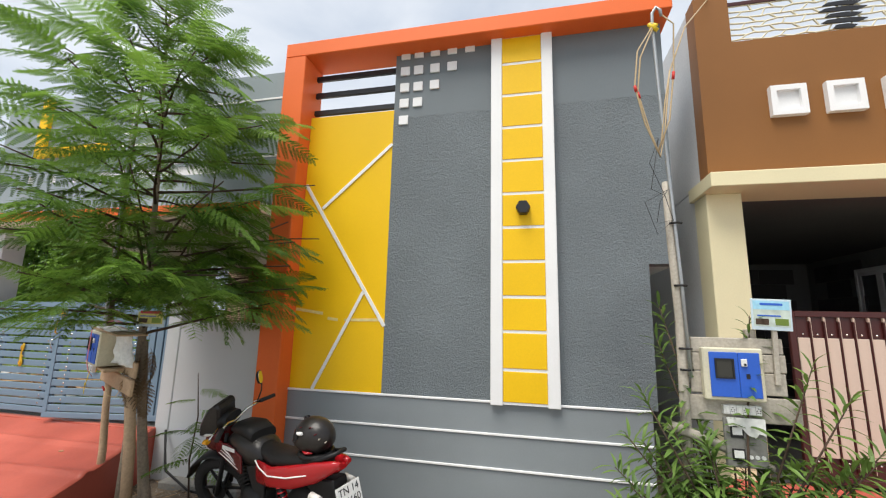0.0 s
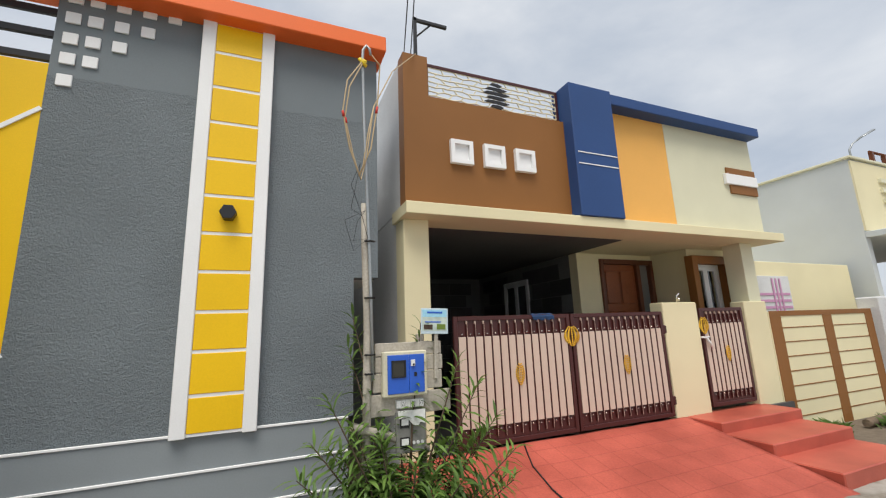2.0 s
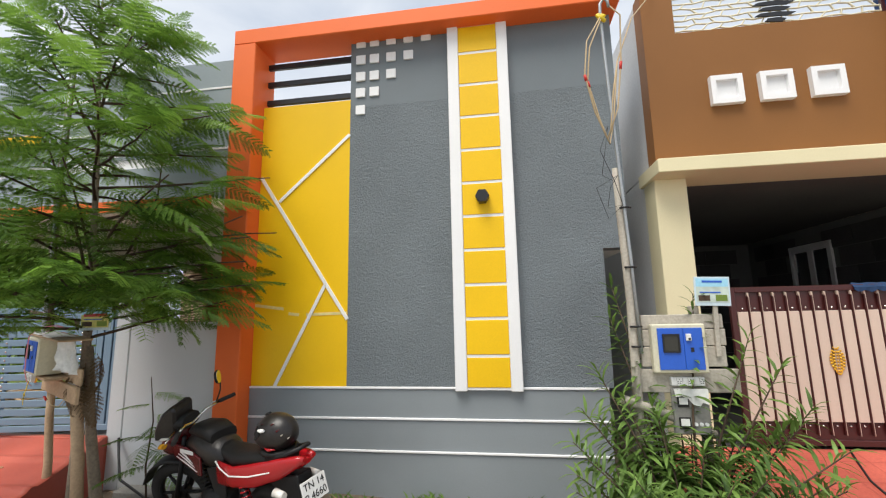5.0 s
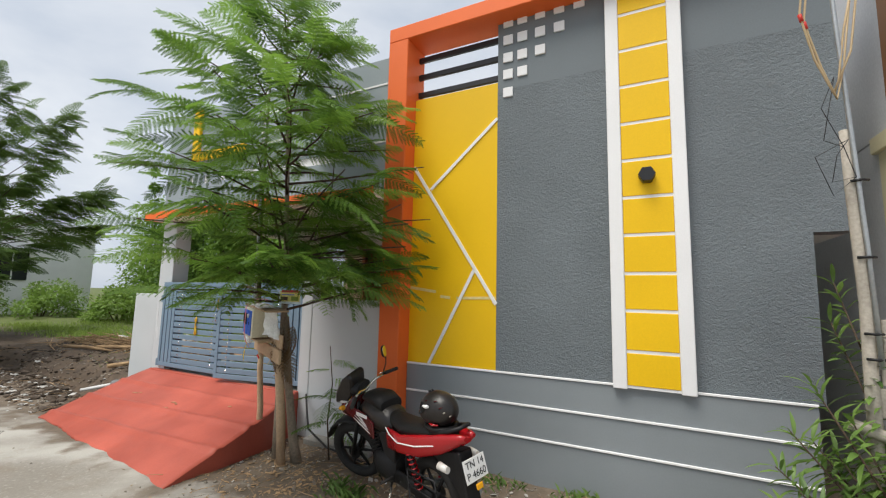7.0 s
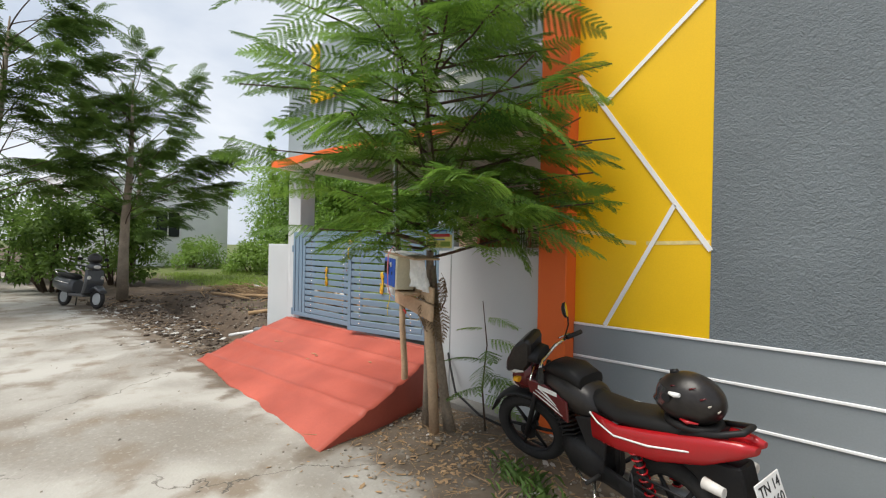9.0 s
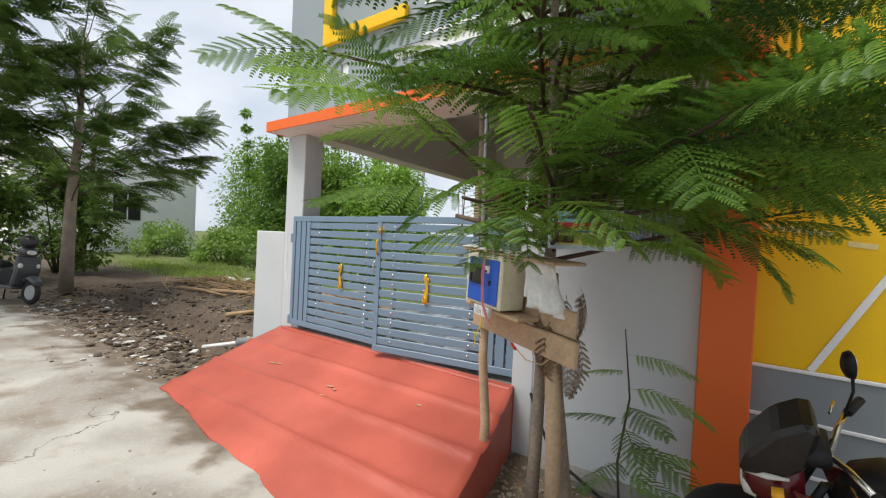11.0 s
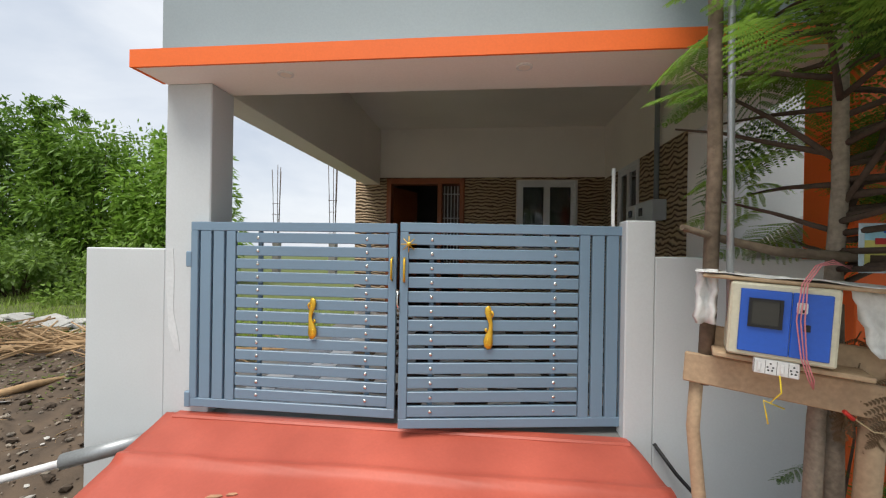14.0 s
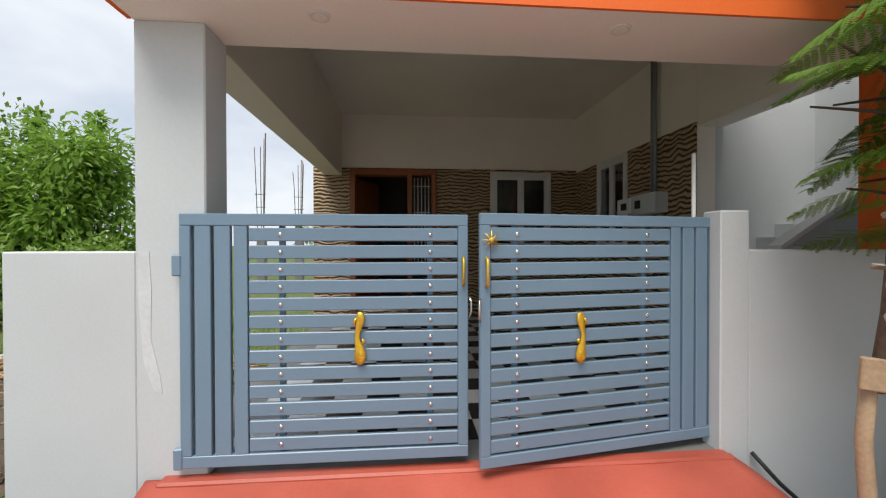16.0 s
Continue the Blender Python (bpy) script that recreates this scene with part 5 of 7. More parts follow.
def bush(name, label, at, size, count, leaf, mat, seed, shoots=0, category="bush"):
    """Stems and a crown of many small leaves gathered in uneven clumps."""
    r = random.Random(seed)
    t = thing(name, label, category, Matrix.Translation(at))
    stems, v, f = bmesh.new(), [], []
    clumps = []
    for k in range(max(6, int(count / 130))):
        a, rr, h = r.uniform(0, 6.283), math.sqrt(r.random()), r.random()
        c = Vector((size[0] * rr * math.cos(a) * (1 - 0.35 * h * h), size[1] * rr * math.sin(a) * (1 - 0.35 * h * h), size[2] * (0.12 + 0.82 * h)))
        clumps.append((c, r.uniform(0.16, 0.34) * (size[0] + size[2]) * 0.42))
        if k % 3 == 0:
            add_tube(stems, [(c.x * 0.25, c.y * 0.25, -0.1), (c.x * 0.6, c.y * 0.6, c.z * 0.5), tuple(c)], [0.035, 0.022, 0.008], 5)
    for k in range(shoots):
        a = r.uniform(0, 6.283)
        x, y = size[0] * 0.6 * math.cos(a), size[1] * 0.6 * math.sin(a)
        top = Vector((x * 1.3, y * 1.3, size[2] * r.uniform(1.0, 1.25)))
        add_tube(stems, [(x * 0.5, y * 0.5, 0), (x, y, size[2] * 0.7), tuple(top)], [0.03, 0.02, 0.005], 5)
        for q in range(5):
            clumps.append((Vector((x, y, size[2] * 0.7)).lerp(top, q / 4), 0.20))
    for k in range(count):
        c, rad = clumps[r.randrange(len(clumps))]
        d = Vector((r.gauss(0, 1), r.gauss(0, 1), r.gauss(0, 0.8))).normalized()
        p = c + d * rad * r.random() ** 0.45
        dirn = (d + Vector((r.uniform(-0.6, 0.6), r.uniform(-0.6, 0.6), r.uniform(-0.7, 0.35)))).normalized()
        side = dirn.cross(Vector((r.uniform(-1, 1), r.uniform(-1, 1), 1.2))).normalized()
        ln, wd = leaf[0] * r.uniform(0.7, 1.3), leaf[1] * r.uniform(0.7, 1.2)
        b = len(v)
        mid = p + dirn * ln * 0.45
        v += [tuple(p), tuple(mid + side * wd), tuple(p + dirn * ln + Vector((0, 0, -0.15 * ln))), tuple(mid - side * wd)]
        f.append((b, b + 1, b + 2, b + 3))
    tagged(part("stemwork", stems, M["twig"], t), kind="stuff")
    me = bpy.data.meshes.new("leaves")
    me.from_pydata(v, [], f)
    me.materials.append(mat)
    lv = new("leaves", me)
    lv.parent = t
    tagged(lv, kind="stuff")
    return t


for k, (x, y, sx, sz, n) in enumerate(((-16.4, 15.5, 2.3, 5.0, 8000), (-20.3, 16.2, 2.7, 5.6, 9000), (-24.8, 16.5, 3.0, 6.6, 9500), (-30.0, 17.5, 3.2, 7.4, 9000), (-14.0, 40.0, 2.2, 3.2, 1800), (-9.5, 44.0, 1.8, 2.4, 1200))):
    bush("thicket", "dense bright green bamboo-like thicket at the back of the plot", (x, y, 0.3), (sx, sx * 0.8, sz), int(n * 1.6), (0.27, 0.055), M["bamboo"], 40 + k, shoots=2, category="thicket")
for k, (x, y, sx, sz, n) in enumerate(((-14.0, 11.8, 2.3, 1.5, 4500), (-18.5, 12.2, 2.4, 1.7, 4500), (-23, 11.5, 2.5, 1.6, 4000), (-29, 10.5, 2.6, 1.7, 3500), (-20.5, 4.9, 1.5, 3.3, 4500), (-18.6, 2.9, 1.3, 3.0, 4500), (-20.0, 0.2, 1.8, 3.2, 4500), (-22.0, -2.8, 2.2, 3.4, 4000), (-24.0, 2.2, 2.4, 3.8, 5000))):
    bush("bush", "low leafy green bush at the edge of the plot", (x, y, 0.05), (sx, sx * 0.7, sz), n, (0.16, 0.05), M["farleaf"], 60 + k)
M["grass"] = leaf_material("grass_blade", (0.09, 0.17, 0.022), (0.28, 0.38, 0.075))
r = random.Random(71)
v, f = [], []
for k in range(15000):
    x, y = r.uniform(-24, -7.6), r.uniform(6.8, 13)
    if noise.noise((x * 0.5, y * 0.5, 3)) < 0.02 and r.random() > 0.16:
        continue
    z, h, a = ground_height(x, y) - 0.01, r.uniform(0.06, 0.26), r.uniform(0, 6.283)
    dx, dy = math.cos(a), math.sin(a)
    b = len(v)
    v += [(x - dy * 0.009, y + dx * 0.009, z), (x + dy * 0.009, y - dx * 0.009, z), (x + dx * h * 0.5, y + dy * h * 0.5, z + h)]
    f.append((b, b + 1, b + 2))
for k in range(9000):
    x, y = r.uniform(-24, -7.6), r.gauss(8.1, 0.45)
    if noise.noise((x * 0.8, y * 0.8, 5)) < -0.15:
        continue
    z, h, a = ground_height(x, y) - 0.01, r.uniform(0.08, 0.24), r.uniform(0, 6.283)
    dx, dy = math.cos(a), math.sin(a)
    b = len(v)
    v += [(x - dy * 0.009, y + dx * 0.009, z), (x + dy * 0.009, y - dx * 0.009, z), (x + dx * h * 0.4, y + dy * h * 0.4, z + h)]
    f.append((b, b + 1, b + 2))
gm = bpy.data.meshes.new("grass")
gm.from_pydata(v, [], f)
gm.materials.append(M["grass"])
tagged(new("grass", gm), "uneven green and straw grass over the vacant plot", "grass", kind="stuff")

# ---- oleander and meter stand on the east side ----
def oleander_leaf():
    """A narrow pointed leaf along +x, folded a little at its midrib and bent down at the tip."""
    rows = ((0.0, 0.001, 0.0), (0.18, 0.010, 0.006), (0.5, 0.0145, 0.006), (0.8, 0.009, -0.010), (1.0, 0.0, -0.026))
    v, f = [], []
    for u, w_, z in rows:
        v += [(0.17 * u, -w_, z + 0.25 * w_), (0.17 * u, 0, z), (0.17 * u, w_, z + 0.25 * w_)]
    for k in range(len(rows) - 1):
        b = 3 * k
        f += [(b, b + 3, b + 4, b + 1), (b + 1, b + 4, b + 5, b + 2)]
    me = bpy.data.meshes.new("leaf")
    me.from_pydata(v, [], f)
    me.polygons.foreach_set("use_smooth", [True] * len(me.polygons))
    me.materials.append(M["oleander"])
    return me


ole = thing("oleander", "bushy oleander with narrow green leaves round the meter stand", "shrub", Matrix.Translation((1.46, 3.32, -0.05)))
stems = bmesh.new()
r = random.Random(8)
leaf_me, leaf_places = oleander_leaf(), []
tall = {3: (0.24, 0.20, 1.80), 11: (-0.30, 0.30, 1.86), 16: (-0.34, 0.26, 1.62), 21: (0.62, -0.05, 1.32), 29: (0.52, 0.10, 1.48), 35: (-0.52, 0.0, 1.28), 40: (0.78, -0.02, 1.05), 44: (-0.62, 0.05, 1.0), 50: (0.88, -0.12, 0.82)}
for k in range(66):
    a = k * 2.399
    hgt = 0.42 + 0.70 * r.random() ** 1.1
    rad = (0.15 + 0.62 * r.random()) * (1.15 - 0.42 * hgt)
    if math.sin(a) < -0.3:
        hgt *= 0.74
    top = Vector(tall.get(k, (rad * math.cos(a) * 1.25 + 0.06, rad * math.sin(a) * 0.7, hgt)))
    mid = Vector((top.x * 0.45, top.y * 0.45, top.z * 0.55))
    path = [Vector((top.x * 0.15, top.y * 0.15, 0)), mid, top]
    add_tube(stems, [tuple(p) for p in path], [0.010, 0.008, 0.0035], 5)
    d = (top - mid).normalized()
    n = 40 if k in tall else 38
    for q in range(n):
        u = q / (n - 1)                                          # from the lower leaves to the tuft at the tip
        p = mid.lerp(top, u)
        az, el = q * 2.2 + r.uniform(-0.35, 0.35), radians(-4 + 52 * u ** 2 + r.uniform(-16, 12))
        side = d.orthogonal().normalized()
        out = (Matrix.Rotation(az, 3, d) @ side) * math.cos(el) + d * math.sin(el)
        leaf_places.append(direction_matrix(p, out, r.uniform(-0.4, 0.4), r.uniform(0.8, 1.2) * (1 - 0.22 * u)))
r.shuffle(leaf_places)
for m in leaf_places[:290]:
    o = new("leaf", leaf_me)
    o.parent, o.matrix_basis = ole, m
v, f = [], []
for m in leaf_places[290:]:
    b = len(v)
    v += [tuple(m @ q.co) for q in leaf_me.vertices]
    f += [tuple(b + i for i in p.vertices) for p in leaf_me.polygons]
me = bpy.data.meshes.new("leaves")
me.from_pydata(v, [], f)
me.polygons.foreach_set("use_smooth", [True] * len(me.polygons))
me.materials.append(M["oleander"])
o = new("leaves", me)
o.parent = ole
tagged(o, kind="stuff")
tagged(part("stemwork", stems, M["twig"], ole), kind="stuff")

M["plank"] = material("weathered_grey_plank", (0.40, 0.365, 0.31), 0.9, 60, 0.18, 3, 0.22, 0.5, 40)
M["newplank"] = material("pale_raw_timber_plank", (0.42, 0.30, 0.19), 0.85, 50, 0.15, 3, 0.2, 0.4, 40)
M["boxcream"] = material("stained_cream_enamel_box", (0.62, 0.60, 0.47), 0.5, 60, 0.08, 4, 0.15, 0.1, tint=(0.55, 0.50, 0.36))
M["boxblue"] = material("bright_blue_enamel", (0.020, 0.10, 0.50), 0.4, 60, 0.05, 3, 0.08, 0.05, spec=0.5)
M["galv"] = material("dull_galvanised_pipe", (0.36, 0.38, 0.39), 0.45, 60, 0.1, 3, 0.12, 0.1, metal=0.6)
M["screen"] = material("dark_meter_window", (0.035, 0.035, 0.03), 0.15, bump=0, spec=0.5)
M["rag"] = material("dirty_white_plastic_sack", (0.70, 0.70, 0.68), 0.6, 40, 0.1, 5, 0.12, 0.6, 18)
M["wire_pink"] = material("pink_cable_sheath", (0.62, 0.22, 0.24), 0.5, bump=0)
M["wire_yellow"] = material("yellow_cable_sheath", (0.75, 0.55, 0.03), 0.5, bump=0)
M["wire_black"] = material("black_cable_sheath", (0.015, 0.015, 0.016), 0.5, bump=0)
M["wire_red"] = material("red_cable_sheath", (0.5, 0.03, 0.02), 0.5, bump=0)
M["wire_tan"] = material("faded_tan_cable_sheath", (0.45, 0.34, 0.20), 0.6, bump=0)


def text_on(name, body, size, m, mat, parent, label=""):
    cu = bpy.data.curves.new(name, "FONT")
    cu.body, cu.size, cu.extrude, cu.align_x, cu.align_y = body, size, 0.0008, "CENTER", "CENTER"
    ob = new(name, cu)
    me = bpy.data.meshes.new_from_object(ob)
    bpy.data.objects.remove(ob)
    me.materials.append(mat)
    ob = new(name, me)
    ob.parent, ob.matrix_basis = parent, m
    return tagged(ob, label)


def meter_box(m, w, h, d, label):
    """An enamel box with a blue front, a dark window, a switch and a port; x right, z up, front at y 0 to -y."""
    g = thing("meter_box", label, "meter box", m)
    part("case", boxes((0, w, 0, d, 0, h), bevel=0.008), M["boxcream"], g)
    x0, x1, xm = 0.10 * w, 0.93 * w, 0.58 * w
    dr = part("door", boxes((x0, xm - 0.002, -0.010, -0.0002, 0.07 * h, 0.92 * h), bevel=0.003), M["boxblue"], g)
    part("door", boxes((xm, x1, -0.008, -0.0002, 0.07 * h, 0.92 * h), bevel=0.003), M["boxblue"], g)
    cx = x0 + (xm - x0) * 0.5
    ww, wh = (xm - x0) * 0.54, h * 0.32
    part("window_rim", wall_with_holes(cx - ww / 2 - 0.010, cx + ww / 2 + 0.010, 0.45 * h - 0.010, 0.45 * h + wh + 0.010, [(cx - ww / 2, cx + ww / 2, 0.45 * h, 0.45 * h + wh)], -0.020, -0.0102), M["wire_black"], dr)
    part("window", boxes((cx - ww / 2, cx + ww / 2, -0.014, -0.0102, 0.45 * h, 0.45 * h + wh), bevel=0), M["screen"], dr, "dark meter window")
    sw = part("switch", boxes((xm + 0.035 * w, xm + 0.13 * w, -0.022, -0.0082, 0.66 * h, 0.80 * h), bevel=0.003), M["upvc"], g, "white breaker switch")
    part("toggle", boxes((xm + 0.07 * w, xm + 0.105 * w, -0.030, -0.0222, 0.675 * h, 0.715 * h), bevel=0.001), M["wire_black"], sw)
    part("port", boxes((xm + 0.11 * w, xm + 0.17 * w, -0.011, -0.0082, 0.43 * h, 0.52 * h), bevel=0), M["wire_black"], g)
    return g


def socket_strip(m, n, label, pitch=0.045):
    g = thing("socket_strip", label, "socket strip", m)
    part("plate", boxes((0, pitch * n, 0, 0.03, 0, 0.06), bevel=0.004), M["upvc"], g)
    for k in range(n):
        if k % 2:
            for dx, dz in ((0, 0.014), (-0.009, 0.0), (0.009, 0.0), (-0.006, -0.012), (0.006, -0.012)):
                part("socket_hole", tube([(pitch * (k + 0.5) + dx, -0.0015, 0.03 + dz), (pitch * (k + 0.5) + dx, 0.001, 0.03 + dz)], 0.0036, 8), M["wire_black"], g)
        else:
            part("rocker", boxes((pitch * (k + 0.32), pitch * (k + 0.68), -0.006, 0.0, 0.012, 0.048), bevel=0.002), M["upvc"], g)
        part("seam", boxes((pitch * k + 0.001, pitch * k + 0.003, -0.001, 0.0, 0.004, 0.056), bevel=0), M["cement"], g)
    return g


stand = thing("meter_stand", "weathered timber pole and plank stand holding electric boxes", "meter stand")
part("pole", tube([(1.245, 3.48, -0.1), (1.235, 3.47, 0.8), (1.245, 3.46, 1.7), (1.225, 3.46, 2.35), (1.215, 3.46, 2.72)], [0.036, 0.034, 0.032, 0.028, 0.022], 9), M["plank"], stand, "pale stripped wooden pole")
part("post", boxes((1.66, 1.72, 3.50, 3.55, -0.1, 1.66), bevel=0.006), M["plank"], stand)
for x0, x1, z0, z1 in ((1.29, 1.84, 1.50, 1.60), (1.29, 1.84, 1.38, 1.495), (1.29, 1.84, 1.235, 1.375), (1.20, 1.90, 1.06, 1.22)):
    part("plank", boxes((x0 + rng.uniform(-0.02, 0.02), x1 + rng.uniform(-0.02, 0.02), 3.455, 3.485, z0, z1), bevel=0.005), M["plank"], stand)
part("brace", tube([(1.12, 3.42, 1.02), (1.4, 3.46, 0.92), (1.72, 3.47, 0.78)], [0.035, 0.032, 0.03], 7), M["plank"], stand)
meter_box(pose(1.345, 3.395, 1.20), 0.355, 0.335, 0.06, "cream electric meter box with a blue front on weathered planks")
socket_strip(pose(1.455, 3.43, 1.11), 6, "white socket strip below the meter box", 0.037)
gb2 = thing("switch_box", "dented grey switch board with dials under a torn cover", "switch box", pose(1.45, 3.425, 0.79))
part("case", boxes((0, 0.235, 0, 0.03, 0, 0.30), bevel=0.006), M["cement"], gb2)
for x0, z0 in ((0.03, 0.18), (0.03, 0.04)):
    part("dial", boxes((x0, x0 + 0.075, -0.008, -0.0002, z0, z0 + 0.075), bevel=0.003), M["wire_black"], gb2)
    part("dial_face", boxes((x0 + 0.01, x0 + 0.065, -0.012, -0.0082, z0 + 0.02, z0 + 0.065), bevel=0), M["upvc"], gb2)
for x0 in (0.135, 0.17, 0.205):
    part("knob", tube([(x0, -0.012, 0.07), (x0, 0, 0.07)], 0.012, 8), M["upvc"], gb2)
part("torn_cover", prism([(0.01, 0.305), (0.23, 0.305), (0.228, 0.20), (0.19, 0.215), (0.17, 0.185), (0.13, 0.20), (0.10, 0.235), (0.06, 0.255), (0.02, 0.25)], 0.006, "y", -0.016), M["rag"], gb2, "torn white paper cover")


def poster(m, w, h, label, field="poster_yellow"):
    g = thing("sign", label, "sign", m)
    part("board", boxes((0, w, 0, 0.006, 0, h), bevel=0.002), M["poster_blue"], g)
    part("sky_field", boxes((0.05 * w, 0.95 * w, -0.002, -0.0002, 0.66 * h, 0.94 * h), bevel=0), M["poster_cyan"], g)
    part("field", boxes((0.05 * w, 0.95 * w, -0.002, -0.0002, 0.12 * h, 0.655 * h), bevel=0), M[field], g)
    part("picture", boxes((0.10 * w, 0.42 * w, -0.004, -0.0022, 0.17 * h, 0.36 * h), bevel=0), M["twig"], g)
    part("picture", boxes((0.58 * w, 0.90 * w, -0.004, -0.0022, 0.17 * h, 0.38 * h), bevel=0), M["grass"], g)
    part("line", boxes((0.22 * w, 0.78 * w, -0.004, -0.0022, 0.80 * h, 0.87 * h), bevel=0), M["boxblue"], g)
    part("line", boxes((0.14 * w, 0.72 * w, -0.004, -0.0022, 0.44 * h, 0.485 * h), bevel=0), M["boxblue"], g)
    return g


M["poster_blue"] = material("printed_pale_blue_sheet", (0.50, 0.60, 0.66), 0.5, bump=0)
M["poster_cyan"] = material("printed_cyan_field", (0.30, 0.56, 0.70), 0.5, bump=0)
M["poster_yellow"] = material("printed_yellow_field", (0.62, 0.58, 0.16), 0.5, 20, 0.1, 12, 0.25, bump=0)
M["poster_pale"] = material("printed_pale_green_field", (0.50, 0.58, 0.52), 0.5, 20, 0.1, 12, 0.25, bump=0)
M["poster_red"] = material("printed_red_letters", (0.45, 0.03, 0.03), 0.5, bump=0)
sg = poster(pose(1.665, 3.42, 1.66, 0, 2, 0), 0.235, 0.205, "faded printed pale blue notice board above the meter stand", "poster_pale")
part("stick", boxes((0.12, 0.15, 0.008, 0.03, -0.35, 0.02), bevel=0.003), M["plank"], sg)
cp = thing("conduit_pole", "bent galvanised conduit with looped cables beside the wooden pole", "conduit")
part("pipe", tube([(1.275, 3.42, 1.33), (1.262, 3.425, 2.0), (1.238, 3.43, 2.7), (1.215, 3.44, 3.4), (1.20, 3.44, 4.02), (1.205, 3.44, 4.12), (1.235, 3.44, 4.17), (1.265, 3.44, 4.14), (1.27, 3.44, 4.09)], 0.0125, 8), M["galv"], cp)
part("binding", tube([(1.18, 3.43, 3.97), (1.22, 3.41, 3.99), (1.20, 3.45, 4.03), (1.17, 3.42, 4.01), (1.23, 3.42, 3.95)], 0.016, 6), M["wire_yellow"], cp, "yellow cloth binding")
for k, pts in enumerate((((1.20, 3.42, 4.0), (1.06, 3.36, 3.75), (1.02, 3.34, 3.45), (1.08, 3.36, 3.15), (1.17, 3.40, 2.93), (1.20, 3.42, 3.02), (1.25, 3.44, 3.35), (1.30, 3.44, 3.6)), ((1.20, 3.42, 3.98), (1.08, 3.37, 3.7), (1.04, 3.35, 3.4), (1.11, 3.37, 3.1), (1.18, 3.40, 2.9), (1.23, 3.43, 3.1), (1.30, 3.45, 3.6), (1.6, 3.9, 4.3), (2.05, 4.45, 5.0)), ((1.27, 3.44, 4.1), (1.36, 3.46, 4.02), (1.33, 3.45, 3.6), (1.27, 3.43, 3.2), (1.17, 3.40, 2.95)))):
    part("cable", tube(pts, 0.006, 6), M["wire_tan"], cp, "looped tan cable")
    part("joint", tube([pts[2], tuple(Vector(pts[2]).lerp(Vector(pts[3]), 0.16))], 0.011, 6), M["wire_red"], cp, "red taped joint")
for s in (1, -1):
    part("cable", tube([(1.22, 3.42, 2.65), (1.10 + 0.05 * s, 3.38, 2.55), (1.12, 3.38, 2.35 + 0.04 * s), (1.24, 3.42, 2.42), (1.19, 3.40, 2.6), (1.1, 3.39, 2.75 + 0.1 * s), (1.18, 3.42, 3.05)], 0.0025, 5), M["wire_black"], cp, "thin looped black wire")
for z in (1.38, 1.52, 1.95, 2.4):
    part("clamp", tube([(1.215, 3.43, z), (1.26, 3.405, z), (1.295, 3.43, z)], 0.008, 6), M["wire_black"], cp)
ow = thing("overhead_wires", "thin black service wires running overhead", "wire")
for dx in (0.0, 0.09):
    part("wire", tube([(1.95 + dx, 4.6, 5.06 + dx * 0.3), (1.0, 0.5, 6.2 + dx), (-1.5, -9.0, 8.2)], 0.007, 5), M["wire_black"], ow)

# ---- timber stand with meter box on the west side ----
S = pose(-3.857, 3.592, 0, 0, 0, -25)          # the stand: x along its plank, -y to the street


def on_stand(*pts):
    return [tuple(S @ Vector(p)) for p in pts]


st = thing("meter_stand", "raw timber plank stand on stick legs beside the tree", "meter stand")
part("leg", tube(on_stand((0.05, 0.07, -0.1), (0.08, 0.06, 0.4), (0.045, 0.04, 0.8), (0.06, 0.03, 1.12)), [0.034, 0.032, 0.03, 0.03], 8), M["newplank"], st)
part("leg", tube(on_stand((0.64, 0.14, -0.1), (0.65, 0.10, 0.5), (0.66, 0.04, 1.05)), [0.045, 0.044, 0.042], 8), M["newplank"], st)
slope = S @ pose(0, 0, 1.035, 0, 3.5, 0)
part("plank", add_box(bmesh.new(), 0, 0.88, -0.03, 0.0, 0.0, 0.135, 0.006, slope), M["newplank"], st)
part("plank", add_box(bmesh.new(), 0.07, 0.84, -0.002, 0.02, 0.135, 0.27, 0.006, slope), M["newplank"], st)
part("plank", add_box(bmesh.new(), 0.10, 0.60, -0.16, -0.002, 0.165, 0.185, 0.004, slope), M["newplank"], st)
part("plank", add_box(bmesh.new(), 0.04, 0.82, -0.17, 0.06, 0.495, 0.512, 0.005, slope), M["newplank"], st)
mb = meter_box(S @ pose(0.155, -0.195, 1.222, 0, 3.0, 0), 0.34, 0.295, 0.17, "cream electric meter box with blue doors on the timber stand")
socket_strip(S @ pose(0.245, -0.062, 1.155, 0, 3.0, 0) @ Matrix.Translation((0, -0.13, 0)), 4, "white socket strip with yellow wires under the meter box", 0.036)
pl = thing("service_pole", "rough bark-covered service pole with a galvanised conduit", "pole")
part("pole", tube([(-3.765, 3.590, 1.02), (-3.778, 3.53, 1.35), (-3.792, 3.470, 2.0), (-3.807, 3.460, 3.0), (-3.787, 3.440, 4.2)], [0.030, 0.032, 0.030, 0.028, 0.024], 9), M["polebark"], pl)
part("conduit", tube([(-3.742, 3.430, 1.34), (-3.752, 3.425, 2.2), (-3.764, 3.420, 3.2), (-3.744, 3.405, 4.4)], 0.0145, 8), M["galv"], pl)
part("branch_stub", tube([(-3.947, 3.420, 1.74), (-3.767, 3.500, 1.70), (-3.537, 3.470, 1.64), (-3.287, 3.380, 1.62)], [0.014, 0.018, 0.022, 0.022], 7), M["polebark"], pl)
sk = thing("sack", "torn white plastic sack draped over the stand", "sack")


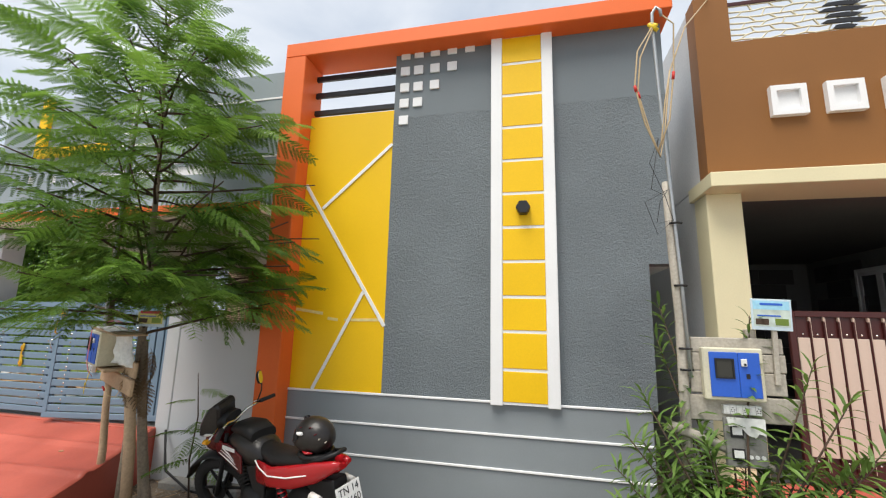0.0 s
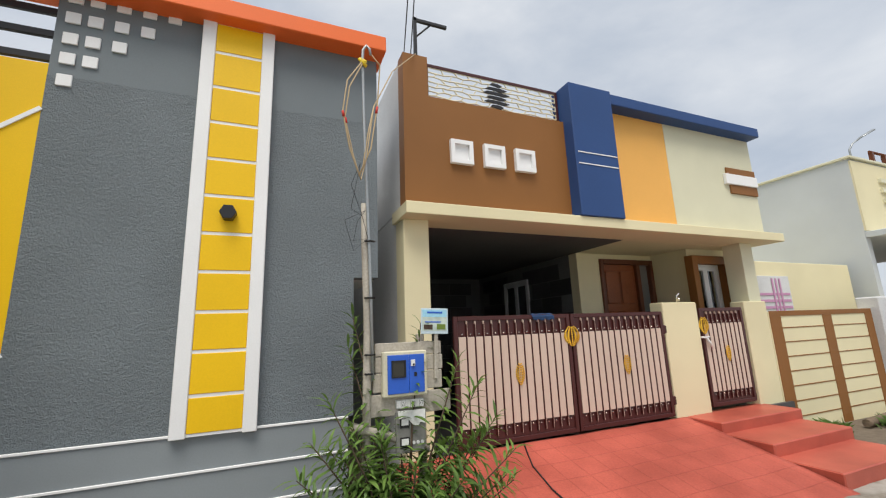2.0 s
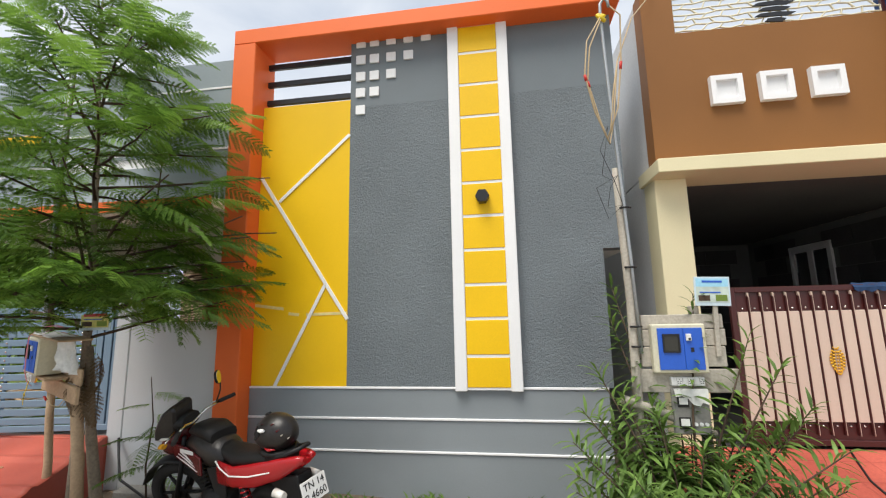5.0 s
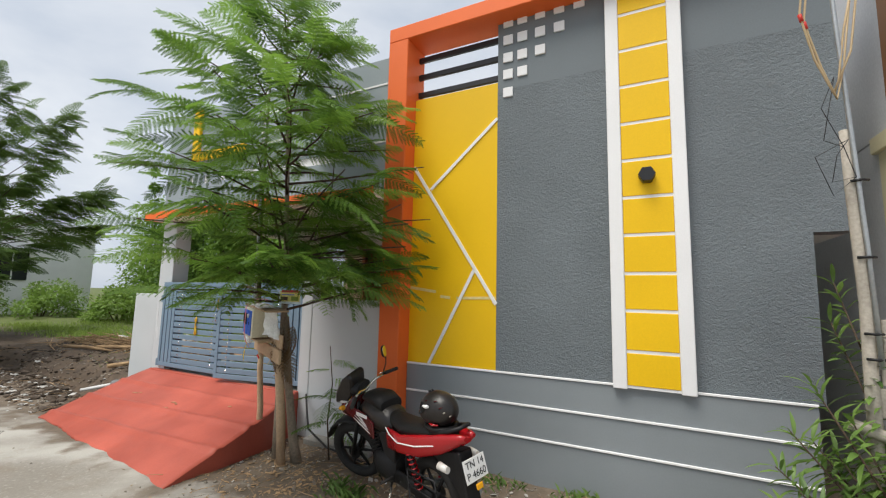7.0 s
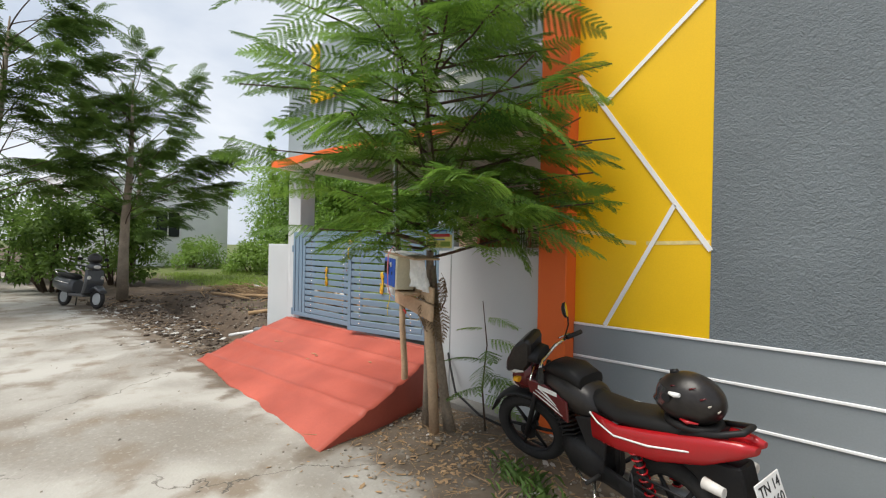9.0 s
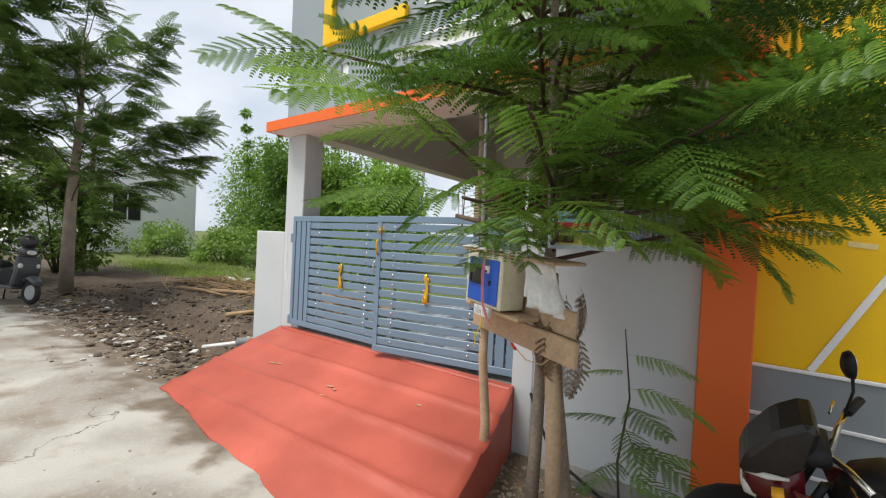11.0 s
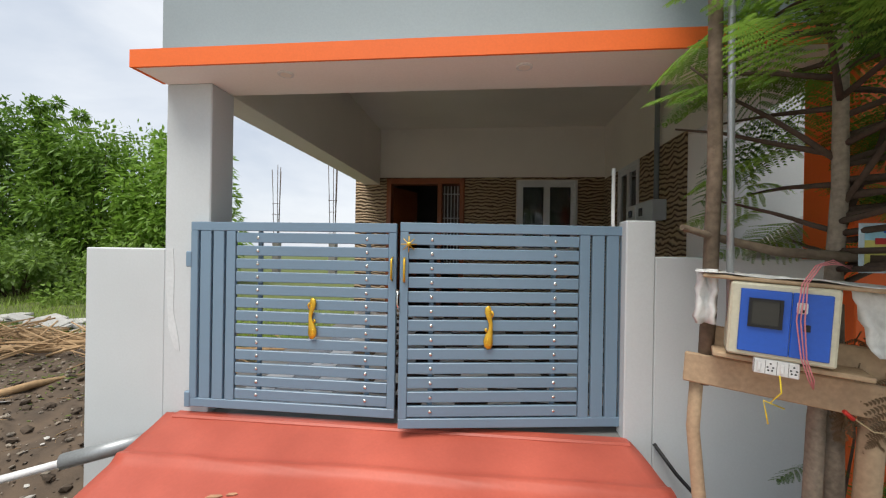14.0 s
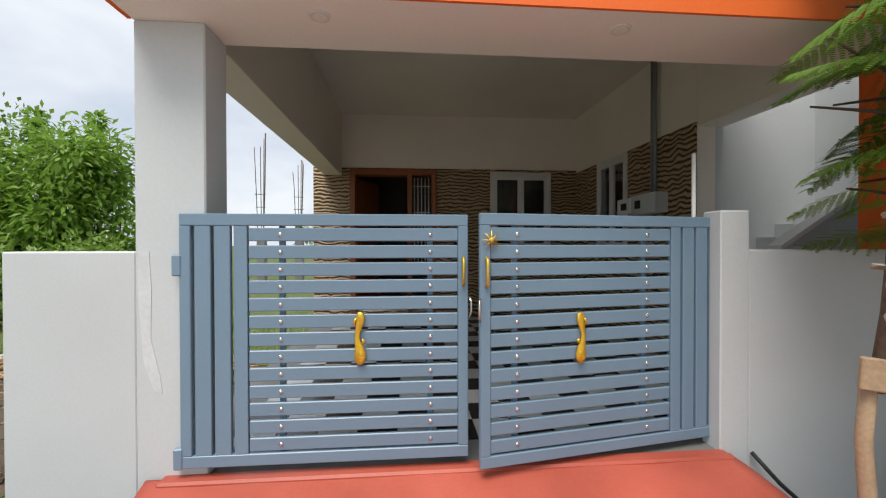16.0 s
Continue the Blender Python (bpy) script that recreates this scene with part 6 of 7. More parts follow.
def drape(pts_rows, name, parent):
    bm = bmesh.new()
    grid = [[bm.verts.new((p[0] + 0.012 * noise.noise((p[0] * 30, p[2] * 30, 1)), p[1] + 0.022 * noise.noise((p[0] * 22, p[2] * 22, 5)), p[2] + 0.008 * noise.noise((p[0] * 30, p[2] * 25, 9)))) for p in row] for row in pts_rows]
    for a, b in zip(grid, grid[1:]):
        for i in range(len(a) - 1):
            bm.faces.new((a[i], a[i + 1], b[i + 1], b[i])).smooth = True
    ob = part(name, bm, M["rag"], parent)
    ob.modifiers.new("thick", "SOLIDIFY").thickness = 0.003
    return ob


drape([[tuple(S @ Vector((0.045 + 0.012 * i * (1 - 0.02 * j), -0.10 - 0.02 * math.sin(i * 1.3), 1.560 - 0.030 * j))) for i in range(8)] for j in range(9)], "flap", sk)
drape([[tuple(S @ Vector((0.05 + 0.05 * i, -0.17 + 0.03 * j, 1.552 - 0.003 * i + 0.004 * math.sin(i + j)))) for i in range(13)] for j in range(7)], "cover", sk)
drape([[tuple(S @ Vector((0.54 + 0.021 * i + 0.008 * j, -0.10 + 0.012 * i + 0.016 * math.sin(2.1 * i + 0.4 * j), 1.52 - 0.027 * j - 0.006 * i))) for i in range(9)] for j in range(11)], "flap", sk)
wires = thing("cable_bundle", "loose pink and red cables hanging over the meter box", "cable")
for k in range(3):
    o = 0.008 * k
    part("cable", tube(on_stand((0.58, 0.0, 1.57 + o), (0.50, -0.10, 1.61 - o), (0.43 + o, -0.20, 1.59), (0.385 + o, -0.235, 1.52), (0.37 + 1.5 * o, -0.235, 1.38), (0.385 + o, -0.235, 1.24), (0.41 + o, -0.22, 1.16), (0.43, -0.19, 1.12)), 0.0024, 6), M["wire_pink"], wires)
part("cable", tube(on_stand((0.54, -0.12, 1.03), (0.62, -0.10, 0.97), (0.72, -0.08, 0.97), (0.80, -0.06, 1.05)), 0.003, 6), M["wire_tan"], wires)
part("joint", tube(on_stand((0.53, -0.13, 1.04), (0.56, -0.12, 1.01)), 0.008, 6), M["wire_red"], wires)
yw = thing("yellow_wire", "tangled yellow wire hanging below the sockets", "cable")
part("wire", tube(on_stand((0.33, -0.19, 1.155), (0.335, -0.2, 1.09), (0.30, -0.2, 1.045), (0.345, -0.2, 1.03), (0.28, -0.2, 1.05), (0.29, -0.2, 0.99), (0.295, -0.2, 0.96)), 0.003, 6), M["wire_yellow"], yw)
bc = thing("ground_cable", "black cable lying from the ramp to the tree", "cable")
part("cable", tube([(-3.72, 4.26, 0.42), (-3.62, 4.18, 0.28), (-3.45, 4.05, 0.10), (-3.1, 3.98, -0.02), (-2.7, 3.95, -0.05), (-2.4, 3.9, -0.06)], 0.012, 7), M["wire_black"], bc)
ps = poster(pose(-3.30, 3.36, 1.56, 0, 0, -8), 0.36, 0.20, "printed blue and yellow notice board tied to the tree")
part("line", boxes((0.05, 0.32, -0.006, -0.0042, 0.115, 0.14), bevel=0), M["poster_red"], ps)

# ---- motorcycle, parked on its side stand ----
M["tyre"] = material("dusty_black_rubber", (0.022, 0.021, 0.020), 0.85, 60, 0.2, 6, 0.2, 0.3)
M["bikeblack"] = material("black_engine_paint", (0.012, 0.012, 0.013), 0.5, 60, 0.2, 5, 0.25, 0.15, spec=0.25)
M["seat"] = material("black_vinyl", (0.012, 0.0115, 0.0115), 0.5, 120, 0.15, 6, 0.2, 0.25, spec=0.22)
M["bikered"] = material("glossy_red_bodywork", (0.36, 0.008, 0.012), 0.22, 60, 0.05, 4, 0.08, 0.0, spec=0.6)
M["tankred"] = material("dark_red_bodywork", (0.085, 0.006, 0.008), 0.22, 60, 0.1, 4, 0.15, 0, spec=0.6)
M["helmetblack"] = material("scuffed_black_shell", (0.010, 0.010, 0.011), 0.34, 60, 0.3, 5, 0.4, 0.05, tint=(0.022, 0.017, 0.014), spec=0.4)
M["visor"] = material("smoked_visor", (0.03, 0.03, 0.032), 0.12, bump=0, spec=0.7)
M["lens_clear"] = material("clear_lamp_lens", (0.62, 0.60, 0.56), 0.12, bump=0, spec=0.6)
M["lens_amber"] = material("amber_lamp_lens", (0.75, 0.36, 0.02), 0.2, bump=0)
M["platewhite"] = material("white_number_plate", (0.75, 0.75, 0.73), 0.4, bump=0)
mir = bpy.data.materials.new("mirror_glass")
mir.use_nodes = True
mb_ = mir.node_tree.nodes["Principled BSDF"]
mb_.inputs["Metallic"].default_value, mb_.inputs["Roughness"].default_value, mb_.inputs["Base Color"].default_value = 1.0, 0.03, (0.85, 0.85, 0.85, 1)
M["mirror"] = mir


def ring(radius, thick, width, axis_at, sides=36, cross=10, m=None):
    """A tyre or rim: an oval section swept round the y axis."""
    bm = bmesh.new()
    rows = []
    for i in range(sides):
        a = 2 * math.pi * i / sides
        rows.append([bm.verts.new((axis_at[0] + (radius + thick * math.cos(b)) * math.cos(a), axis_at[1] + width * math.sin(b), axis_at[2] + (radius + thick * math.cos(b)) * math.sin(a))) for b in (2 * math.pi * j / cross for j in range(cross))])
    for i in range(sides):
        for j in range(cross):
            bm.faces.new((rows[i][j], rows[(i + 1) % sides][j], rows[(i + 1) % sides][(j + 1) % cross], rows[i][(j + 1) % cross])).smooth = True
    if m:
        bmesh.ops.transform(bm, matrix=m, verts=bm.verts[:])
    return bm


def shell(sections, m=None, closed=True):
    """A body lofted through sections, each (x, centre y, centre z, half width, half height, squareness)."""
    bm = bmesh.new()
    rows, n = [], 16
    for x, cy, cz, hw, hh, sq in sections:
        row = []
        for k in range(n):
            a = 2 * math.pi * k / n
            c, s = math.cos(a), math.sin(a)
            e = 2 / sq
            row.append(bm.verts.new((x, cy + hw * math.copysign(abs(c) ** e, c), cz + hh * math.copysign(abs(s) ** e, s))))
        rows.append(row)
    for a, b in zip(rows, rows[1:]):
        for k in range(n):
            bm.faces.new((a[k], a[(k + 1) % n], b[(k + 1) % n], b[k])).smooth = True
    if closed:
        bm.faces.new(list(reversed(rows[0]))), bm.faces.new(rows[-1])
    bmesh.ops.recalc_face_normals(bm, faces=bm.faces[:])
    if m:
        bmesh.ops.transform(bm, matrix=m, verts=bm.verts[:])
    return bm


def moved(bm, m):
    bmesh.ops.transform(bm, matrix=m, verts=bm.verts[:])
    return bm


def wheel(parent, at, m, name="wheel"):
    w_ = part("tyre", ring(0.245, 0.05, 0.042, at, m=m), M["tyre"], parent)
    part("rim", ring(0.205, 0.014, 0.03, at, cross=6, m=m), M["bikeblack"], w_)
    part("hub", moved(tube([(at[0], -0.05, at[2]), (at[0], 0.05, at[2])], 0.045, 14), m or Matrix()), M["bikeblack"], w_)
    part("brake_disc", moved(tube([(at[0], 0.055, at[2]), (at[0], 0.06, at[2])], 0.065, 20), m or Matrix()), M["bikeblack"], w_)
    for k in range(6):
        a = math.pi / 3 * k
        part("spoke", moved(tube([(at[0] + 0.035 * math.cos(a), 0, at[2] + 0.035 * math.sin(a)), (at[0] + 0.2 * math.cos(a), 0, at[2] + 0.2 * math.sin(a))], [0.017, 0.011], 6), m or Matrix()), M["bikeblack"], w_)


BIKE = pose(-1.27, 3.14, -0.03, -8, 0, 158) @ Matrix.Scale(0.94, 4)
bike = thing("motorcycle", "red and black motorcycle parked on its side stand by the wall", "motorcycle", BIKE)
R = 0.295
steer = Matrix.Translation((1.20, 0, R)) @ Matrix.Rotation(radians(-26), 4, "Y") @ Matrix.Rotation(radians(24), 4, "Z") @ Matrix.Rotation(radians(26), 4, "Y") @ Matrix.Translation((-1.20, 0, -R))
wheel(bike, (0, 0, R), None), wheel(bike, (1.20, 0, R), steer)
part("front_mudguard", moved(shell([(1.20 + 0.33 * math.cos(radians(a)), 0, R + 0.33 * math.sin(radians(a)), 0.072, 0.020, 2.5) for a in (165, 145, 125, 105, 85, 65, 45, 25)]), steer), M["bikeblack"], bike)
for y in (-0.085, 0.085):
    part("fork_tube", moved(tube([(1.20, y, R), (1.10, y, 0.52), (0.97, y, 0.86)], [0.022, 0.020, 0.016], 8), steer), M["bikeblack"], bike)
part("headlamp_cowl", moved(shell([(1.03, 0, 0.80, 0.10, 0.12, 2.6), (1.13, 0, 0.79, 0.115, 0.115, 2.4), (1.20, 0, 0.77, 0.09, 0.085, 2.2), (1.235, 0, 0.755, 0.05, 0.05, 2)]), steer), M["tankred"], bike, "dark red headlamp cowl")
part("headlamp", moved(shell([(1.19, 0, 0.74, 0.085, 0.062, 2.4), (1.232, 0, 0.735, 0.07, 0.05, 2.2), (1.245, 0, 0.735, 0.03, 0.025, 2)]), steer), M["lens_clear"], bike)
part("fly_screen", moved(prism([(1.10, 0.84), (1.25, 0.84), (1.22, 0.94), (1.12, 1.07), (1.02, 1.13), (0.98, 1.10), (1.02, 0.92)], 0.22, "y", -0.11, 0.02), steer), M["helmetblack"], bike, "black fly screen")
for s in (-1, 1):
    part("indicator", moved(shell([(1.10, s * 0.16, 0.83, 0.028, 0.02, 2), (1.14, s * 0.16, 0.83, 0.024, 0.018, 2)]), steer), M["lens_amber"], bike)
    part("grip", moved(tube([(0.86, s * 0.24, 0.985), (0.80, s * 0.37, 0.975)], 0.018, 8), steer), M["tyre"], bike)
    part("lever", moved(tube([(0.92, s * 0.22, 0.985), (0.89, s * 0.35, 0.965)], 0.006, 6), steer), M["chrome"], bike)
part("handlebar", moved(tube([(0.86, -0.25, 0.985), (0.91, -0.12, 0.975), (0.95, 0, 0.93), (0.91, 0.12, 0.975), (0.86, 0.25, 0.985)], 0.012, 8), steer), M["chrome"], bike)
part("instrument_pod", moved(shell([(0.95, 0, 0.96, 0.10, 0.05, 2.6), (1.03, 0, 0.975, 0.11, 0.055, 2.6), (1.07, 0, 0.95, 0.08, 0.03, 2.4)]), steer), M["bikeblack"], bike)
ms = part("mirror_stalk", moved(tube([(0.87, -0.22, 0.995), (0.84, -0.26, 1.08), (0.84, -0.28, 1.14)], 0.006, 6), steer), M["bikeblack"], bike)
MM = steer @ Matrix.Translation((0.845, -0.28, 1.195)) @ Matrix.Rotation(radians(14), 4, "Z")
part("mirror_back", moved(shell([(0.0, 0, 0, 0.048, 0.062, 2.4), (0.018, 0, 0, 0.044, 0.056, 2.2), (0.03, 0, 0, 0.02, 0.03, 2)]), MM), M["bikeblack"], ms)
part("mirror_face", moved(shell([(-0.004, 0, 0, 0.042, 0.056, 2.4), (-0.0005, 0, 0, 0.042, 0.056, 2.4)]), MM), M["mirror"], ms, "bright mirror glass")
part("fuel_tank", shell([(0.42, 0, 0.70, 0.10, 0.07, 2.6), (0.50, 0, 0.74, 0.13, 0.11, 2.6), (0.64, 0, 0.77, 0.15, 0.13, 2.5), (0.80, 0, 0.78, 0.14, 0.12, 2.4), (0.92, 0, 0.76, 0.10, 0.09, 2.3)]), M["helmetblack"], bike, "glossy black fuel tank")
for s in (-1, 1):
    part("tank_shroud", prism([(0.62, 0.60), (0.98, 0.70), (1.02, 0.80), (0.80, 0.80), (0.62, 0.74)], 0.02, "y", s * 0.15 - 0.01, 0.006), M["tankred"], bike, "dark red tank shroud with pale streaks")
    for dz in (0.0, 0.03, 0.055):
        part("shroud_streak", tube([(0.66 + dz, s * 0.163, 0.635 + dz), (0.80, s * 0.163, 0.68 + dz), (0.94 - dz, s * 0.163, 0.715 + 0.8 * dz)], [0.002, 0.006, 0.003], 6), M["platewhite"], bike, "pale curved streak")
    part("badge", boxes((0.70, 0.88, s * 0.163 - 0.002, s * 0.163 + 0.002, 0.755, 0.785), bevel=0.001), M["platewhite"], bike, "pale lettering bar")
    part("cowl_streak", moved(tube([(1.08, s * 0.118, 0.87), (1.15, s * 0.118, 0.865), (1.22, s * 0.085, 0.84)], [0.006, 0.014, 0.006], 6), steer), M["lens_clear"], bike, "pale side lens")
    part("tail_panel", shell([(-0.42, s * 0.04, 0.845, 0.018, 0.014, 2.2), (-0.36, s * 0.055, 0.825, 0.03, 0.042, 2.3), (-0.22, s * 0.085, 0.775, 0.035, 0.075, 2.5), (0.02, s * 0.115, 0.70, 0.03, 0.085, 2.6), (0.25, s * 0.13, 0.655, 0.025, 0.075, 2.6), (0.44, s * 0.12, 0.65, 0.02, 0.09, 2.5)]), M["bikered"], bike, "glossy red tail panel")
    part("pinstripe", tube([(-0.16, s * 0.124, 0.755), (0.05, s * 0.149, 0.700), (0.26, s * 0.158, 0.672), (0.38, s * 0.150, 0.705), (0.44, s * 0.142, 0.745)], 0.0055, 6), M["platewhite"], bike, "white pinstripe")
    part("shock_absorber", tube([(0.06, s * 0.11, 0.36), (0.16, s * 0.12, 0.62)], 0.020, 8), M["bikeblack"], bike)
    coil = [(0.06 + 0.10 * k / 60 + 0.030 * math.cos(k * 0.785), s * 0.115 + 0.030 * math.sin(k * 0.785), 0.36 + 0.25 * k / 60) for k in range(61)]
    part("spring", tube(coil, 0.006, 5), M["bikered"], bike, "red coil spring")
    part("rear_indicator", shell([(-0.33, s * 0.15, 0.645, 0.022, 0.024, 2), (-0.24, s * 0.15, 0.65, 0.03, 0.028, 2)]), M["lens_clear"], bike, "clear rear indicator")
    part("footrest", tube([(0.42, s * 0.12, 0.33), (0.42, s * 0.24, 0.33)], 0.013, 8), M["tyre"], bike)
part("seat", shell([(-0.26, 0, 0.835, 0.08, 0.035, 2.6), (-0.12, 0, 0.825, 0.11, 0.045, 2.8), (0.10, 0, 0.79, 0.125, 0.05, 2.8), (0.28, 0, 0.755, 0.12, 0.05, 2.8), (0.44, 0, 0.765, 0.09, 0.055, 2.6), (0.50, 0, 0.79, 0.07, 0.05, 2.4)]), M["seat"], bike, "long black vinyl seat")
part("tank_bag", shell([(0.54, 0, 0.87, 0.11, 0.05, 3), (0.66, 0, 0.905, 0.12, 0.06, 3), (0.82, 0, 0.905, 0.11, 0.05, 2.8), (0.90, 0, 0.88, 0.08, 0.03, 2.4)]), M["seat"], bike, "black cloth bag on the tank")
part("grab_rail", tube([(-0.10, 0.10, 0.82), (-0.28, 0.08, 0.875), (-0.37, 0.045, 0.91), (-0.37, -0.045, 0.91), (-0.28, -0.08, 0.875), (-0.10, -0.10, 0.82)], 0.015, 8), M["bikeblack"], bike)
part("tail_lamp", shell([(-0.405, 0, 0.82, 0.03, 0.016, 2.4), (-0.34, 0, 0.80, 0.05, 0.04, 2.4)]), M["bikered"], bike)
part("rear_mudguard", prism([(-0.36, 0.74), (-0.10, 0.70), (-0.02, 0.66), (-0.14, 0.60), (-0.30, 0.46), (-0.42, 0.28), (-0.45, 0.29), (-0.40, 0.50)], 0.13, "y", -0.065, 0.01), M["bikeblack"], bike)
PM = Matrix.Translation((-0.445, 0, 0.64)) @ Matrix.Rotation(radians(-90), 4, "Z") @ Matrix.Rotation(radians(-14), 4, "X")
plate = part("number_plate", moved(boxes((-0.105, 0.105, -0.006, 0, -0.075, 0.075), bevel=0.002), PM), M["platewhite"], bike, "white number plate with black letters")
for body, z in (("TN 14", 0.034), ("P 4660", -0.034)):
    text_on("lettering", body, 0.066, PM @ pose(0, -0.008, z, 90, 0, 0), M["wire_black"], plate, "black letters")
part("reflector", moved(boxes((-0.03, 0.03, -0.012, 0, -0.135, -0.095), bevel=0.004), PM), M["lens_amber"], bike)
part("engine", shell([(0.40, 0, 0.36, 0.10, 0.11, 3), (0.50, 0, 0.36, 0.13, 0.13, 3), (0.66, 0, 0.36, 0.13, 0.12, 3), (0.76, 0, 0.38, 0.09, 0.09, 2.6)]), M["bikeblack"], bike)
for k in range(7):
    part("cylinder_fin", add_box(bmesh.new(), -0.075, 0.075, -0.085, 0.085, -0.006, 0.006, 0.003, Matrix.Translation((0.69 + 0.012 * k, 0, 0.44 + 0.026 * k)) @ Matrix.Rotation(radians(25), 4, "Y")), M["bikeblack"], bike)
part("exhaust", tube([(0.80, -0.06, 0.42), (0.86, -0.09, 0.30), (0.70, -0.12, 0.22), (0.35, -0.13, 0.23), (0.05, -0.15, 0.30), (-0.30, -0.16, 0.36)], [0.02, 0.02, 0.022, 0.035, 0.042, 0.038], 10), M["galv"], bike)
part("chain_case", shell([(-0.04, 0.075, 0.29, 0.015, 0.05, 2.6), (0.20, 0.08, 0.31, 0.018, 0.055, 2.6), (0.42, 0.085, 0.33, 0.018, 0.06, 2.6)]), M["bikeblack"], bike)
part("swing_arm", tube([(0.0, 0.075, 0.295), (0.40, 0.075, 0.33)], 0.02, 8), M["bikeblack"], bike)
part("frame_tube", tube([(0.95, 0, 0.80), (0.86, 0, 0.55), (0.80, 0, 0.30), (0.55, 0, 0.24), (0.38, 0, 0.34), (0.36, 0, 0.62)], 0.018, 8), M["bikeblack"], bike)
part("side_stand", tube([(0.50, 0.08, 0.26), (0.44, 0.17, 0.12), (0.42, 0.22, 0.085)], 0.011, 8), M["chrome"], bike)
part("saree_guard", tube([(0.16, 0.15, 0.50), (-0.18, 0.16, 0.52), (-0.22, 0.165, 0.26), (0.14, 0.16, 0.24), (0.16, 0.15, 0.50)], 0.008, 6), M["bikeblack"], bike)
for z in (0.31, 0.38, 0.45):
    part("guard_bar", tube([(-0.20, 0.165, z), (0.15, 0.155, z)], 0.006, 6), M["bikeblack"], bike)
part("side_cover", prism([(0.36, 0.46), (0.50, 0.50), (0.58, 0.66), (0.44, 0.70), (0.34, 0.62)], 0.02, "y", 0.115, 0.006), M["bikeblack"], bike)
part("gear_lever", tube([(0.60, 0.14, 0.30), (0.52, 0.16, 0.27), (0.44, 0.18, 0.30)], 0.008, 6), M["chrome"], bike)

HM = BIKE @ pose(-0.11, 0.0, 0.972, 0, 0, 6)
helmet = thing("helmet", "scuffed black full-face helmet resting on the motorcycle seat", "helmet", HM)


def helmet_shell(scale=1.0, cut=None):
    bm = bmesh.new()
    bmesh.ops.create_uvsphere(bm, u_segments=28, v_segments=18, radius=1)
    for q in bm.verts:
        x, y, z = q.co
        q.co = (0.165 * x * scale + (0.018 if x > 0 and z < 0 else 0), 0.128 * y * scale, (0.138 * z if z > 0 else 0.118 * max(z, -0.95)) * scale)
    for fce in bm.faces:
        fce.smooth = True
    return bm


part("shell", helmet_shell(), M["helmetblack"], helmet)
vs = helmet_shell(1.018)
bmesh.ops.delete(vs, geom=[q for q in vs.verts if not (q.co.x > 0.055 and -0.035 < q.co.z < 0.075)], context="VERTS")
part("visor", vs, M["visor"], helmet, "smoked visor")
for s in (-1, 1):
    part("pivot", tube([(0.062, s * 0.118, 0.03), (0.062, s * 0.127, 0.03)], 0.022, 14), M["bikeblack"], helmet)
    part("decal", tube([(-0.01, s * 0.127, 0.062), (0.02, s * 0.128, 0.058), (0.045, s * 0.126, 0.06)], [0.010, 0.014, 0.008], 6), M["platewhite"], helmet, "pale worn decal")
    part("decal", tube([(-0.08, s * 0.108, -0.068), (-0.03, s * 0.120, -0.07), (0.0, s * 0.121, -0.062)], [0.004, 0.010, 0.004], 6), M["bikered"], helmet, "red streak decal")
for k, (a, z, ln) in enumerate(((2.2, 0.05, 0.05), (2.7, -0.01, 0.04), (1.2, 0.085, 0.04), (1.9, 0.09, 0.05), (2.4, 0.02, 0.03))):
    q = Vector((0.163 * math.cos(a) * math.sqrt(1 - (z / 0.138) ** 2), 0.127 * math.sin(a) * math.sqrt(1 - (z / 0.138) ** 2), z))
    part("scuff", tube([tuple(q), tuple(q + Vector((-ln * 0.6 * math.sin(a), 0.3 * ln * math.cos(a), 0.25 * ln)))], [0.006, 0.002], 6), (M["tankred"], M["plank"], M["tankred"])[k % 3], helmet, "small worn decal")
part("vent", tube([(0.085, 0.0, 0.118), (0.055, 0, 0.134)], [0.018, 0.012], 8), M["bikeblack"], helmet)
part("neck_roll", ring(0.105, 0.022, 0.018, (0, 0, 0), 24, 8, Matrix.Translation((-0.01, 0, -0.108)) @ Matrix.Diagonal((1.1, 1, 1, 1)) @ Matrix.Rotation(radians(90), 4, "X")), M["seat"], helmet)

# ---- scooter far down the street ----
SC = pose(-14.45, 2.62, 0.0, -5, 0, 19)
sc = thing("scooter", "dark grey scooter parked at the street edge", "scooter", SC)
M["scooter"] = material("grey_metallic_bodywork", (0.055, 0.058, 0.062), 0.3, 60, 0.06, 4, 0.1, 0, spec=0.6)
for x in (0.0, 1.24):
    w_ = part("tyre", ring(0.185, 0.045, 0.045, (x, 0, 0.23)), M["tyre"], sc)
    part("rim", tube([(x, -0.03, 0.23), (x, 0.03, 0.23)], 0.14, 18), M["galv"], w_)
part("body", shell([(-0.38, 0, 0.60, 0.07, 0.07, 2.4), (-0.22, 0, 0.56, 0.17, 0.16, 2.5), (0.10, 0, 0.52, 0.20, 0.19, 2.5), (0.36, 0, 0.50, 0.17, 0.18, 2.6), (0.48, 0, 0.48, 0.12, 0.15, 2.6)]), M["scooter"], sc)
part("seat", shell([(-0.30, 0, 0.77, 0.10, 0.05, 2.6), (0.0, 0, 0.755, 0.14, 0.06, 2.8), (0.32, 0, 0.73, 0.13, 0.06, 2.8), (0.46, 0, 0.70, 0.08, 0.04, 2.4)]), M["seat"], sc)
part("floorboard", boxes((0.40, 0.98, -0.16, 0.16, 0.27, 0.33), bevel=0.02), M["scooter"], sc)
